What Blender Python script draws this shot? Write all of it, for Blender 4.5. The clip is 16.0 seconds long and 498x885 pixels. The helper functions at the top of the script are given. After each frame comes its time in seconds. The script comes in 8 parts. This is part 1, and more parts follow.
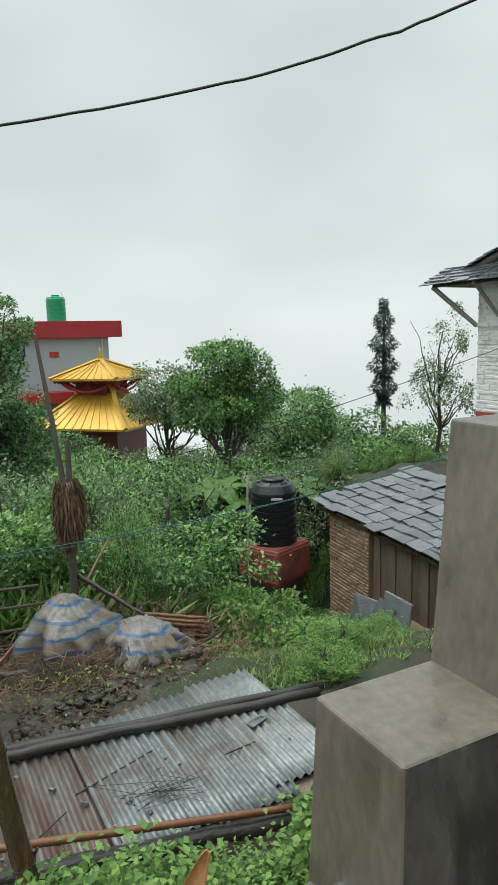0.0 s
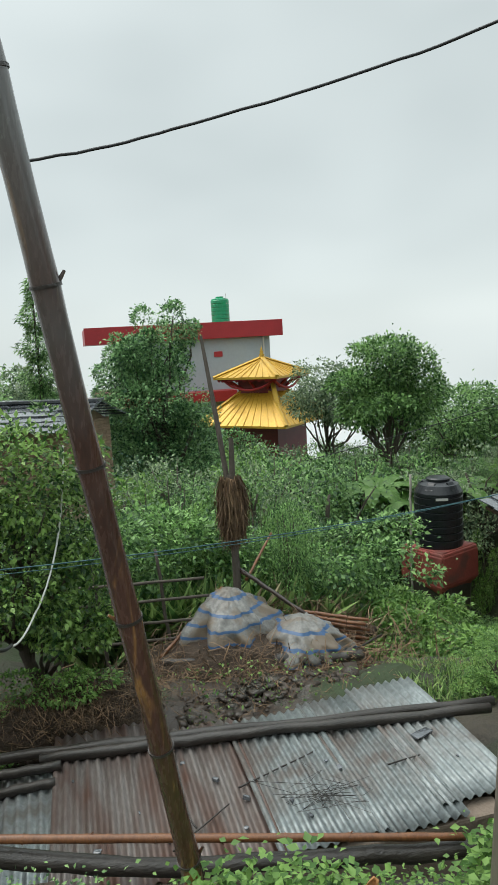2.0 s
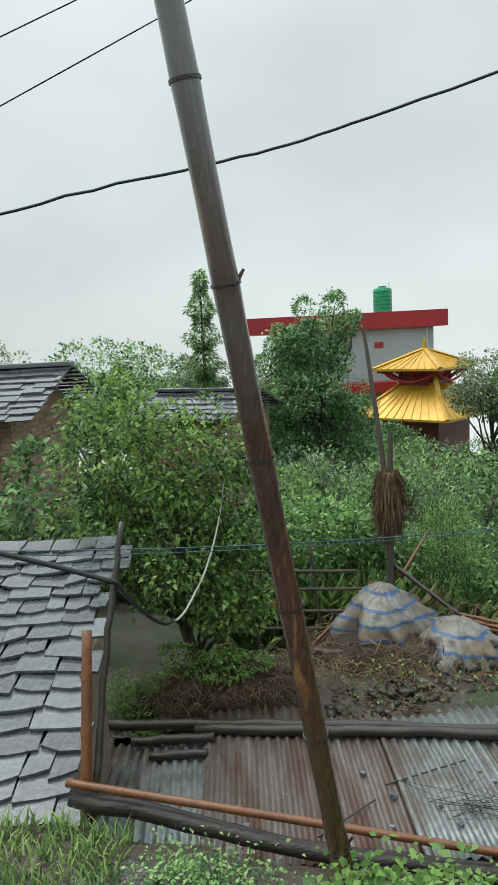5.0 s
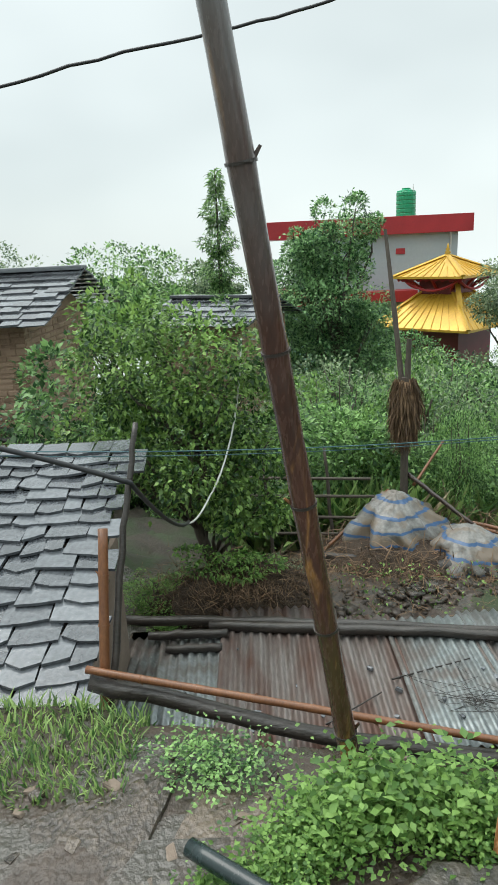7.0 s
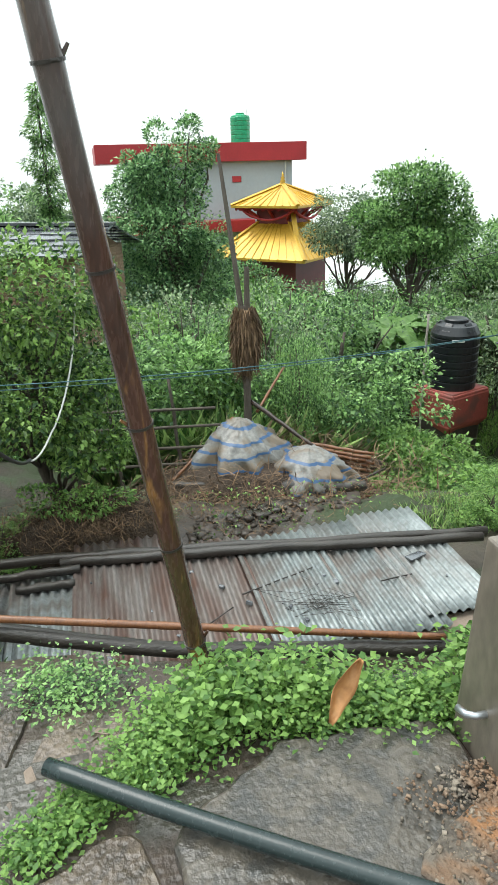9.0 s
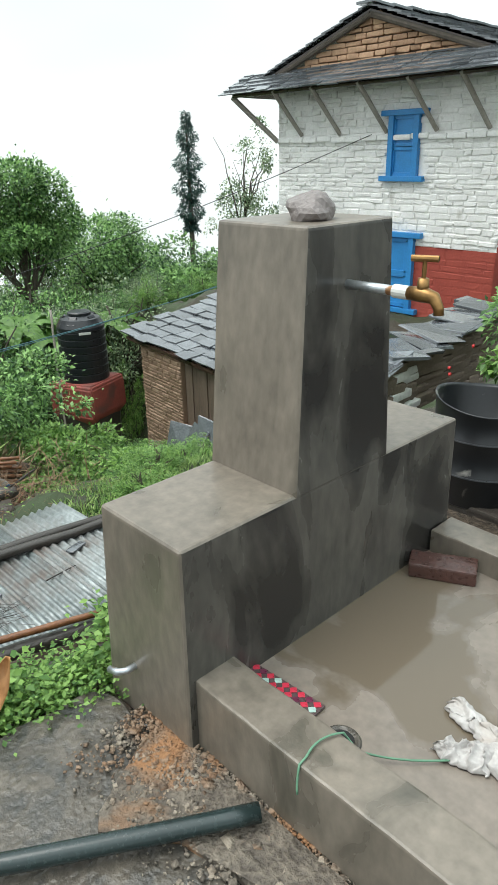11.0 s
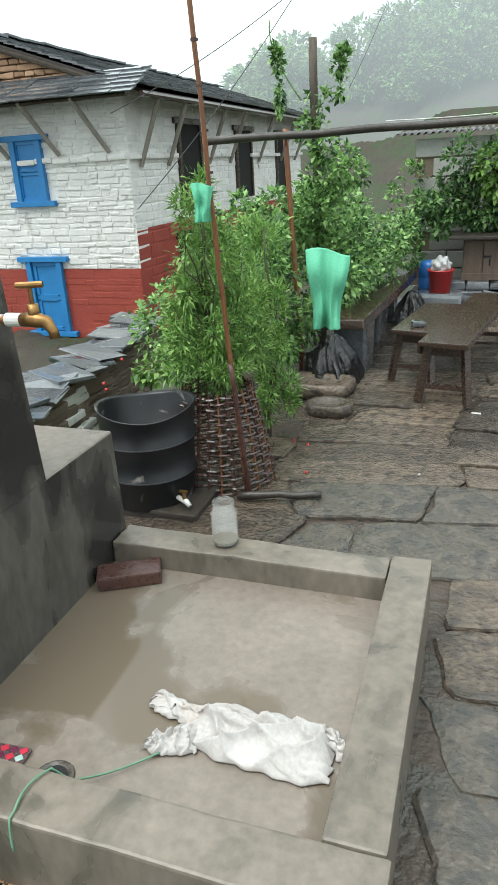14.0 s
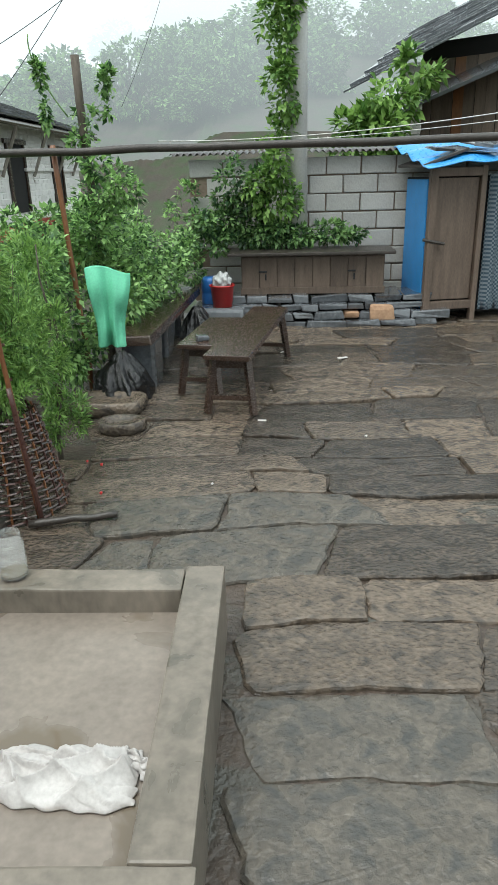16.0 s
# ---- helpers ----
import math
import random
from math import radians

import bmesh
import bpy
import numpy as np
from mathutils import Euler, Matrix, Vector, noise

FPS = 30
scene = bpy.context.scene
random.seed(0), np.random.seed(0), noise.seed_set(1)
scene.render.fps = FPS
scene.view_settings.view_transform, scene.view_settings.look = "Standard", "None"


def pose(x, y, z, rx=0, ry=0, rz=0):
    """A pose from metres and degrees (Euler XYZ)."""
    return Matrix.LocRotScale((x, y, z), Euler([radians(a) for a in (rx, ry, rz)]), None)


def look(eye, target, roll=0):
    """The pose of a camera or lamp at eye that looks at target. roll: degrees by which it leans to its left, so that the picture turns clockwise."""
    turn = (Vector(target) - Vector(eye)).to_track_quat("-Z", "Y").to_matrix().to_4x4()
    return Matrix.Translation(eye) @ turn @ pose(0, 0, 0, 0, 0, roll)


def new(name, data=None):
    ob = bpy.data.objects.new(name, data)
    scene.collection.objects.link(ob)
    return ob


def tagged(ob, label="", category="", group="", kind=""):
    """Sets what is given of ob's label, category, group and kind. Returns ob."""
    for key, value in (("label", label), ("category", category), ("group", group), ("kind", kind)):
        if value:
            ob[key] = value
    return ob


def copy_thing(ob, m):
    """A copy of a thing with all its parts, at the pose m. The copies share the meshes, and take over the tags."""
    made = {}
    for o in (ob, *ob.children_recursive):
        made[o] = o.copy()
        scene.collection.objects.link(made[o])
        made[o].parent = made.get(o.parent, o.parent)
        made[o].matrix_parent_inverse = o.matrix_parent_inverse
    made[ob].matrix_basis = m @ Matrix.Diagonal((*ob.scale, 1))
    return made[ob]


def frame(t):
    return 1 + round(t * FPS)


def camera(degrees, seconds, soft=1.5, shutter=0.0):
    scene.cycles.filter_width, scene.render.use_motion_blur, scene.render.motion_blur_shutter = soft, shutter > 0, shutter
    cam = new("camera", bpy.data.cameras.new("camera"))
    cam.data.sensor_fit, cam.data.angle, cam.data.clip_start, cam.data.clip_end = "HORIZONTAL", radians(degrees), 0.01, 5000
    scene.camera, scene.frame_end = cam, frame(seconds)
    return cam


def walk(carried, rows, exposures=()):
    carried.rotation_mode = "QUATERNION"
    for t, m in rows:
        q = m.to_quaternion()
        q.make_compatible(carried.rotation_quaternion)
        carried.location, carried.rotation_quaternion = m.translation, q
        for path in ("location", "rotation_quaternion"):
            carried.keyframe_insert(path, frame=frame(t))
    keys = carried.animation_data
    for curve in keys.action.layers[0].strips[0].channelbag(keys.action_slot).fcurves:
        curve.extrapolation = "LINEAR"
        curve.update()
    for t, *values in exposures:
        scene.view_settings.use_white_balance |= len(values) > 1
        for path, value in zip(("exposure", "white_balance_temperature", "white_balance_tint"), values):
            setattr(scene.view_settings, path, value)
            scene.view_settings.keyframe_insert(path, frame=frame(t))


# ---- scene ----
cam = camera(40.5, 16.0, soft=1.1)
PATH = [
    (0, (1.097, -0.947, 1.497), (-0.655, -0.031, 1.193), -1.4),
    (0.5, (1.097, -0.959, 1.501), (-0.735, -0.217, 1.199), -1.8),
    (1, (1.016, -0.933, 1.493), (-0.865, -0.318, 1.204), -2.4),
    (1.5, (1.008, -0.933, 1.5), (-0.902, -0.41, 1.223), -2.7),
    (2, (1.008, -0.935, 1.5), (-0.911, -0.457, 1.205), -3.2),
    (2.5, (1.012, -0.936, 1.503), (-0.918, -0.495, 1.218), -3.4),
    (3, (1.023, -0.937, 1.506), (-0.921, -0.552, 1.24), -4.0),
    (3.5, (1.024, -0.941, 1.505), (-0.928, -0.603, 1.229), -4.3),
    (4, (1.027, -0.944, 1.506), (-0.941, -0.704, 1.245), -4.7),
    (4.5, (1.027, -0.954, 1.509), (-0.955, -0.876, 1.252), -4.9),
    (4.7, (1.027, -0.964, 1.515), (-0.955, -0.917, 1.249), -3.8),
    (6.8, (1.0, -0.971, 1.48), (-0.945, -1.082, 1.029), -3.4),
    (7, (0.991, -0.966, 1.468), (-0.93, -1.001, 0.914), -2.8),
    (7.5, (0.974, -0.956, 1.445), (-0.892, -0.859, 0.732), -2.4),
    (8, (0.976, -0.952, 1.44), (-0.861, -0.778, 0.667), -2.5),
    (8.5, (0.978, -0.951, 1.439), (-0.857, -0.778, 0.662), -2.9),
    (9, (1.027, -0.935, 1.435), (-0.784, -0.542, 0.682), -1.5),
    (9.5, (1.093, -0.938, 1.429), (-0.629, -0.277, 0.655), -1.0),
    (10, (1.133, -0.911, 1.422), (-0.499, -0.052, 0.65), -1.3),
    (10.2, (1.138, -0.892, 1.419), (-0.448, 0.05, 0.647), -1.5),
    (12.3, (1.233, -0.82, 1.433), (0.21, 0.71, 0.65), -1.4),
    (12.5, (1.241, -0.821, 1.436), (0.233, 0.72, 0.655), -2.0),
    (13, (1.251, -0.806, 1.426), (0.341, 0.784, 0.624), -2.4),
    (13.5, (1.282, -0.798, 1.427), (0.518, 0.873, 0.639), -3.0),
    (14, (1.305, -0.801, 1.427), (0.681, 0.941, 0.667), -3.2),
    (14.5, (1.335, -0.806, 1.429), (0.845, 0.97, 0.653), -3.3),
    (15, (1.341, -0.805, 1.433), (0.913, 0.992, 0.665), -3.5),
    (15.5, (1.356, -0.799, 1.425), (1.057, 1.035, 0.683), -2.5),
    (16, (1.383, -0.803, 1.437), (1.317, 1.054, 0.696), -1.5),
]
walk(cam, [(t, look(eye, target, roll)) for t, eye, target, roll in PATH],
     exposures=[(0.0, 0.1), (4.5, 0.1), (7.0, 0.35), (8.0, 0.78), (9.0, 0.76), (10.0, 0.55), (12.5, 0.76), (14.0, 0.72), (16.0, 0.55)])

# ---- light: an overcast, misty monsoon day ----
world = bpy.data.worlds.new("overcast")
scene.world = world
world.use_nodes = True
wn, wl = world.node_tree.nodes, world.node_tree.links
wn.clear()
w_out, w_bg = wn.new("ShaderNodeOutputWorld"), wn.new("ShaderNodeBackground")
w_sky = wn.new("ShaderNodeTexSky")
w_sky.sky_type, w_sky.sun_disc = "NISHITA", False
w_sky.sun_elevation, w_sky.sun_rotation = radians(64), radians(219)
w_tc, w_map, w_noise = wn.new("ShaderNodeTexCoord"), wn.new("ShaderNodeMapping"), wn.new("ShaderNodeTexNoise")
w_map.inputs["Scale"].default_value = (1.0, 1.0, 2.2)
w_noise.inputs["Scale"].default_value, w_noise.inputs["Detail"].default_value = 1.3, 3.0
w_ramp = wn.new("ShaderNodeValToRGB")
w_ramp.color_ramp.elements[0].position, w_ramp.color_ramp.elements[0].color = 0.3, (6.5, 7.3, 7.3, 1)
w_ramp.color_ramp.elements[1].position, w_ramp.color_ramp.elements[1].color = 0.72, (9.5, 10.4, 10.3, 1)
w_mix = wn.new("ShaderNodeMix")
w_mix.data_type = "RGBA"
w_mix.inputs[0].default_value = 0.92
wl.new(w_tc.outputs["Generated"], w_map.inputs["Vector"])
wl.new(w_map.outputs["Vector"], w_noise.inputs["Vector"])
wl.new(w_noise.outputs["Fac"], w_ramp.inputs["Fac"])
wl.new(w_sky.outputs["Color"], w_mix.inputs[6])
wl.new(w_ramp.outputs["Color"], w_mix.inputs[7])
# an overcast sky is brightest overhead
w_sep, w_up, w_mul = wn.new("ShaderNodeSeparateXYZ"), wn.new("ShaderNodeMapRange"), wn.new("ShaderNodeVectorMath")
w_up.interpolation_type = "SMOOTHSTEP"
w_up.inputs["From Min"].default_value, w_up.inputs["From Max"].default_value = 0.42, 0.95
w_up.inputs["To Min"].default_value, w_up.inputs["To Max"].default_value = 1.0, 2.6
w_mul.operation = "SCALE"
wl.new(w_tc.outputs["Generated"], w_sep.inputs[0])
wl.new(w_sep.outputs["Z"], w_up.inputs["Value"])
wl.new(w_mix.outputs[2], w_mul.inputs[0])
wl.new(w_up.outputs["Result"], w_mul.inputs["Scale"])
wl.new(w_mul.outputs[0], w_bg.inputs["Color"])
w_bg.inputs["Strength"].default_value = 0.088
wl.new(w_bg.outputs["Background"], w_out.inputs["Surface"])
sun = new("sun", bpy.data.lights.new("sun", "SUN"))
sun.data.energy, sun.data.angle, sun.data.color = 1.5, radians(40), (1.0, 0.97, 0.92)
sun.matrix_world = look((0, 0, 30), (9, 11, 0))

# ---- small tools ----
def rng_of(seed):
    return np.random.default_rng(seed)


def part(name, bm, material, parent=None, label="", smooth=False):
    """Links a bmesh as one mesh object, under a thing or a part."""
    me = bpy.data.meshes.new(name)
    bmesh.ops.recalc_face_normals(bm, faces=bm.faces)
    bm.to_mesh(me)
    bm.free()
    for m in material if isinstance(material, (list, tuple)) else [material]:
        me.materials.append(m)
    if smooth:
        me.polygons.foreach_set("use_smooth", [True] * len(me.polygons))
    ob = new(name, me)
    if parent is not None:
        ob.parent = parent
    if label:
        ob["label"] = label
    return ob


def raw(name, verts, faces, material, parent=None, label="", smooth=False):
    """Links plain vertex and face arrays as one mesh object."""
    me = bpy.data.meshes.new(name)
    verts, faces = np.asarray(verts, dtype=np.float32), np.asarray(faces, dtype=np.int32)
    n, k = faces.shape
    me.vertices.add(len(verts))
    me.vertices.foreach_set("co", verts.ravel())
    me.loops.add(n * k)
    me.loops.foreach_set("vertex_index", faces.ravel())
    me.polygons.add(n)
    me.polygons.foreach_set("loop_start", np.arange(0, n * k, k, dtype=np.int32))
    me.polygons.foreach_set("loop_total", np.full(n, k, dtype=np.int32))
    if smooth:
        me.polygons.foreach_set("use_smooth", np.ones(n, dtype=bool))
    me.update(calc_edges=True)
    for m in material if isinstance(material, (list, tuple)) else [material]:
        me.materials.append(m)
    ob = new(name, me)
    if parent is not None:
        ob.parent = parent
    if label:
        ob["label"] = label
    return ob


def empty(name, m, label="", category="", group="", kind=""):
    ob = new(name)
    ob.matrix_basis = m
    ob.empty_display_size = 0.05
    return tagged(ob, label, category, group, kind)


def box(bm, c, s, m=None, bevel=0.0, jitter=0.0, r=None):
    """A box with centre c and size s, its edges rounded by bevel and its corners shaken by jitter."""
    b = bmesh.new()
    bmesh.ops.create_cube(b, size=1.0)
    for v in b.verts:
        v.co = Vector((v.co.x * s[0], v.co.y * s[1], v.co.z * s[2]))
        if jitter:
            v.co += Vector([r.uniform(-jitter, jitter) for _ in range(3)])
    if bevel:
        bmesh.ops.bevel(b, geom=list(b.edges), offset=bevel, segments=2, affect="EDGES", profile=0.6)
    t = Matrix.Translation(c) @ (m or Matrix())
    b.transform(t)
    me = bpy.data.meshes.new("tmp")
    b.to_mesh(me)
    b.free()
    bm.from_mesh(me)
    bpy.data.meshes.remove(me)
    return bm


def prism(bm, outline, z0, z1):
    """An upright prism over a plan outline."""
    lo = [bm.verts.new((x, y, z0)) for x, y in outline]
    hi = [bm.verts.new((x, y, z1)) for x, y in outline]
    bm.faces.new(lo[::-1]), bm.faces.new(hi)
    for i in range(len(lo)):
        j = (i + 1) % len(lo)
        bm.faces.new((lo[i], lo[j], hi[j], hi[i]))
    return bm


def tube(bm, pts, radii, seg=10, closed=True, squash=1.0):
    """A round bar along pts."""
    pts = [Vector(p) for p in pts]
    if not isinstance(radii, (list, tuple)):
        radii = [radii] * len(pts)
    rings, ref = [], None
    for i, p in enumerate(pts):
        d = (pts[min(i + 1, len(pts) - 1)] - pts[max(i - 1, 0)]).normalized()
        if ref is None:
            ref = Vector((0, 0, 1)) if abs(d.z) < 0.9 else Vector((1, 0, 0))
        a = d.cross(ref).normalized()
        b = a.cross(d).normalized()
        ref = b
        rings.append([bm.verts.new(p + (a * math.cos(k * 2 * math.pi / seg) + b * squash * math.sin(k * 2 * math.pi / seg)) * radii[i]) for k in range(seg)])
    for q, w in zip(rings, rings[1:]):
        for k in range(seg):
            bm.faces.new((q[k], q[(k + 1) % seg], w[(k + 1) % seg], w[k]))
    if closed:
        bm.faces.new(rings[0][::-1]), bm.faces.new(rings[-1])
    return bm


def lathe(bm, profile, seg=24, c=(0, 0, 0)):
    """A turned body round z from (radius, height) pairs."""
    rings = [[bm.verts.new((c[0] + r * math.cos(k * 2 * math.pi / seg), c[1] + r * math.sin(k * 2 * math.pi / seg), c[2] + z)) for k in range(seg)] for r, z in profile]
    for q, w in zip(rings, rings[1:]):
        for k in range(seg):
            bm.faces.new((q[k], q[(k + 1) % seg], w[(k + 1) % seg], w[k]))
    if profile[0][0] > 1e-4:
        bm.faces.new(rings[0][::-1])
    if profile[-1][0] > 1e-4:
        bm.faces.new(rings[-1])
    bmesh.ops.remove_doubles(bm, verts=bm.verts, dist=1e-5)
    return bm


def sag(a, b, drop, n=24, wob=0.0, seed=0):
    """Points of a cable hung from a to b."""
    r = rng_of(seed)
    a, b = Vector(a), Vector(b)
    out = []
    for i in range(n + 1):
        f = i / n
        p = a.lerp(b, f)
        p.z -= drop * 4 * f * (1 - f)
        if wob and 0 < i < n:
            p += Vector(r.normal(0, wob, 3))
        out.append(p)
    return out


def frame_of(d, up=(0, 0, 1)):
    """A turn whose y axis points along d."""
    y = Vector(d).normalized()
    x = y.cross(Vector(up)).normalized()
    z = x.cross(y)
    return Matrix((x, y, z)).transposed().to_4x4()


# ---- leaves ----
LEAF = np.array([(0, 0, 0), (-0.28, 0.42, 0.07), (0, 0.5, -0.02), (0.28, 0.42, 0.07), (0, 1, -0.12)])
LEAF2 = np.array([(0, 0, 0), (-0.26, 0.45, 0.05), (0, 1, -0.1), (0.26, 0.45, 0.05)])
LEAF2_F = np.array([(0, 3, 1), (1, 3, 2)])
LEAF_F = np.array([(0, 2, 1), (0, 3, 2), (1, 2, 4), (2, 3, 4)])
BLADE = np.array([(-0.05, 0, 0), (0.05, 0, 0), (0.045, 0.55, 0.0), (-0.045, 0.55, 0.0), (0, 1, -0.22)])
BLADE_F = np.array([(0, 1, 2), (0, 2, 3), (3, 2, 4), (3, 2, 4)])


def leaf_arrays(pos, size, aim, r, shape=LEAF, faces=LEAF_F, spread=0.7):
    """Leaves at pos (n, 3), of size (n), turned towards aim (n, 3) with some spread."""
    n = len(pos)
    d = aim + r.normal(0, spread, (n, 3))
    d /= np.linalg.norm(d, axis=1)[:, None] + 1e-9
    up = np.tile((0.0, 0.0, 1.0), (n, 1)) + r.normal(0, 0.35, (n, 3))
    x = np.cross(d, up)
    x /= np.linalg.norm(x, axis=1)[:, None] + 1e-9
    z = np.cross(x, d)
    v = pos[:, None, :] + size[:, None, None] * (shape[None, :, 0, None] * x[:, None] + shape[None, :, 1, None] * d[:, None] + shape[None, :, 2, None] * z[:, None])
    f = faces[None] + (np.arange(n) * len(shape))[:, None, None]
    return v.reshape(-1, 3), f.reshape(-1, 3)


def crown_points(blobs, n, r, clump=0.22, shell=0.55):
    """n points over leafy lumps that cover the blobs (x, y, z, rx, ry, rz), and the way outwards at each."""
    blobs = np.array(blobs, dtype=float)
    w = (blobs[:, 3] * blobs[:, 4] + blobs[:, 4] * blobs[:, 5] + blobs[:, 3] * blobs[:, 5])
    m = int(np.clip(n / 130, 10 * len(blobs), 26 * len(blobs)))
    k = r.choice(len(blobs), m, p=w / w.sum())
    d = r.normal(0, 1, (m, 3))
    d /= np.linalg.norm(d, axis=1)[:, None]
    lump = blobs[k, :3] + d * blobs[k, 3:] * r.uniform(0.5, 0.92, (m, 1))
    size = (clump + 0.12) * r.uniform(0.65, 1.25, m)
    j = r.choice(m, n, p=size ** 2 / (size ** 2).sum())
    a = r.normal(0, 1, (n, 3)) + 0.55 * d[j] + np.array((0, 0, 0.25))
    a /= np.linalg.norm(a, axis=1)[:, None]
    rad = shell + (1.0 - shell) * r.random(n) ** 0.6
    rad = np.where(r.random(n) < 0.1, rad * r.uniform(1.0, 1.5, n), rad)
    p = lump[j] + a * (rad * size[j])[:, None] * blobs[k[j], 3:]
    inner = r.random(n) < 0.14
    q = r.normal(0, 0.33, (n, 3))
    p = np.where(inner[:, None], blobs[k[j], :3] + q * blobs[k[j], 3:], p)
    return p, a + 0.35 * d[j]


def foliage(name, blobs, n, size, material, parent, seed, clump=0.22, shell=0.55, droop=-0.35, label="", shape=LEAF, faces=LEAF_F, spread=0.7):
    r = rng_of(seed)
    p, out = crown_points(blobs, n, r, clump, shell)
    out = out + np.array((0, 0, droop))
    v, f = leaf_arrays(p, size * r.uniform(0.6, 1.3, n), out, r, shape, faces, spread)
    return raw(name, v, f, material, parent, label)


def limbs(bm, base, tips, r0, r, bend=0.12):
    """Tapered limbs from base to every tip."""
    for t in tips:
        a, b = Vector(base), Vector(t)
        pts = [a.lerp(b, i / 5) + Vector(r.normal(0, bend * (b - a).length * 0.25, 3)) * (0 < i < 5) for i in range(6)]
        tube(bm, pts, [r0 * (1 - 0.16 * i) for i in range(6)], 6)


def tree(name, at, height, blobs, leaves, size, material, bark, seed, label, category="tree", trunk_r=0.12, lean=(0, 0), group="", **kw):
    """A tree: tapered trunk with limbs, and a crown of leaves. The blobs lie round the foot."""
    r = rng_of(seed)
    t = empty(name, pose(*at), label, category, group)
    bm = bmesh.new()
    n = 7
    pts = [Vector((lean[0] * (i / n) ** 1.3 + r.normal(0, 0.03), lean[1] * (i / n) ** 1.3 + r.normal(0, 0.03), height * i / n - (0.25 if i == 0 else 0))) for i in range(n + 1)]
    tube(bm, pts, [trunk_r * (1.15 - 0.95 * i / n) for i in range(n + 1)], 9)
    for b in blobs:
        k = int(np.clip(b[2] / height * n * 0.62, 1, n - 1))
        limbs(bm, pts[k], [np.array(b[:3]) + r.normal(0, 0.45, 3) * np.array(b[3:]) for _ in range(4)], trunk_r * 0.42, r)
    part("trunk", bm, bark, t, smooth=True)
    foliage("crown", blobs, leaves, size, material, t, seed + 1, **kw)
    return t


# ---- materials ----
def mat(name, base, rough=0.7, var=0.25, scale=6.0, fine=60.0, bump=0.15, metal=0.0, stain=None, stain_scale=1.5, stain_at=(0.5, 0.65),
        stain_rough=None, island=0.0, objrand=0.0, translucent=0.0, coat=0.0, stretch=(1, 1, 1), spec=0.5, bumpd=0.01):
    """A surface with variation at two scales, an optional stain with its own gloss, and relief."""
    m = bpy.data.materials.new(name)
    m.use_nodes = True
    n, l = m.node_tree.nodes, m.node_tree.links
    b = n["Principled BSDF"]
    tc = n.new("ShaderNodeTexCoord")
    mp = n.new("ShaderNodeMapping")
    mp.inputs["Scale"].default_value = stretch
    l.new(tc.outputs["Object"], mp.inputs["Vector"])
    big, small = n.new("ShaderNodeTexNoise"), n.new("ShaderNodeTexNoise")
    big.inputs["Scale"].default_value, big.inputs["Detail"].default_value = scale, 5
    small.inputs["Scale"].default_value, small.inputs["Detail"].default_value = fine, 4
    for t in (big, small):
        l.new(mp.outputs["Vector"], t.inputs["Vector"])
    add = n.new("ShaderNodeMath")
    add.operation = "ADD"
    l.new(big.outputs["Fac"], add.inputs[0]), l.new(small.outputs["Fac"], add.inputs[1])
    last = add.outputs[0]
    if island:
        g = n.new("ShaderNodeNewGeometry")
        k = n.new("ShaderNodeMath")
        k.operation = "MULTIPLY_ADD"
        k.inputs[1].default_value = island
        l.new(g.outputs["Random Per Island"], k.inputs[0]), l.new(last, k.inputs[2])
        s = n.new("ShaderNodeMath")
        s.operation = "SUBTRACT"
        s.inputs[1].default_value = island / 2
        l.new(k.outputs[0], s.inputs[0])
        last = s.outputs[0]
    if objrand:
        g = n.new("ShaderNodeObjectInfo")
        k = n.new("ShaderNodeMath")
        k.operation = "MULTIPLY_ADD"
        k.inputs[1].default_value = objrand
        l.new(g.outputs["Random"], k.inputs[0]), l.new(last, k.inputs[2])
        s = n.new("ShaderNodeMath")
        s.operation = "SUBTRACT"
        s.inputs[1].default_value = objrand / 2
        l.new(k.outputs[0], s.inputs[0])
        last = s.outputs[0]
    ramp = n.new("ShaderNodeMapRange")
    ramp.inputs["From Min"].default_value, ramp.inputs["From Max"].default_value = 0.55, 1.45
    l.new(last, ramp.inputs["Value"])
    mix = n.new("ShaderNodeMix")
    mix.data_type = "RGBA"
    lo, hi = (base if isinstance(base[0], (list, tuple)) else (tuple(c * (1 - var) for c in base), tuple(min(1, c * (1 + var)) for c in base)))
    mix.inputs[6].default_value, mix.inputs[7].default_value = (*lo, 1), (*hi, 1)
    l.new(ramp.outputs["Result"], mix.inputs[0])
    col = mix.outputs[2]
    rough_socket = None
    if stain:
        sn = n.new("ShaderNodeTexNoise")
        sn.inputs["Scale"].default_value, sn.inputs["Detail"].default_value, sn.inputs["Distortion"].default_value = stain_scale, 6, 0.6
        l.new(mp.outputs["Vector"], sn.inputs["Vector"])
        sr = n.new("ShaderNodeMapRange")
        sr.inputs["From Min"].default_value, sr.inputs["From Max"].default_value = stain_at
        l.new(sn.outputs["Fac"], sr.inputs["Value"])
        sm = n.new("ShaderNodeMix")
        sm.data_type = "RGBA"
        l.new(sr.outputs["Result"], sm.inputs[0]), l.new(col, sm.inputs[6])
        sm.inputs[7].default_value = (*stain, 1)
        col = sm.outputs[2]
        if stain_rough is not None:
            rr = n.new("ShaderNodeMapRange")
            rr.inputs["To Min"].default_value, rr.inputs["To Max"].default_value = rough, stain_rough
            l.new(sr.outputs["Result"], rr.inputs["Value"])
            rough_socket = rr.outputs["Result"]
    l.new(col, b.inputs["Base Color"])
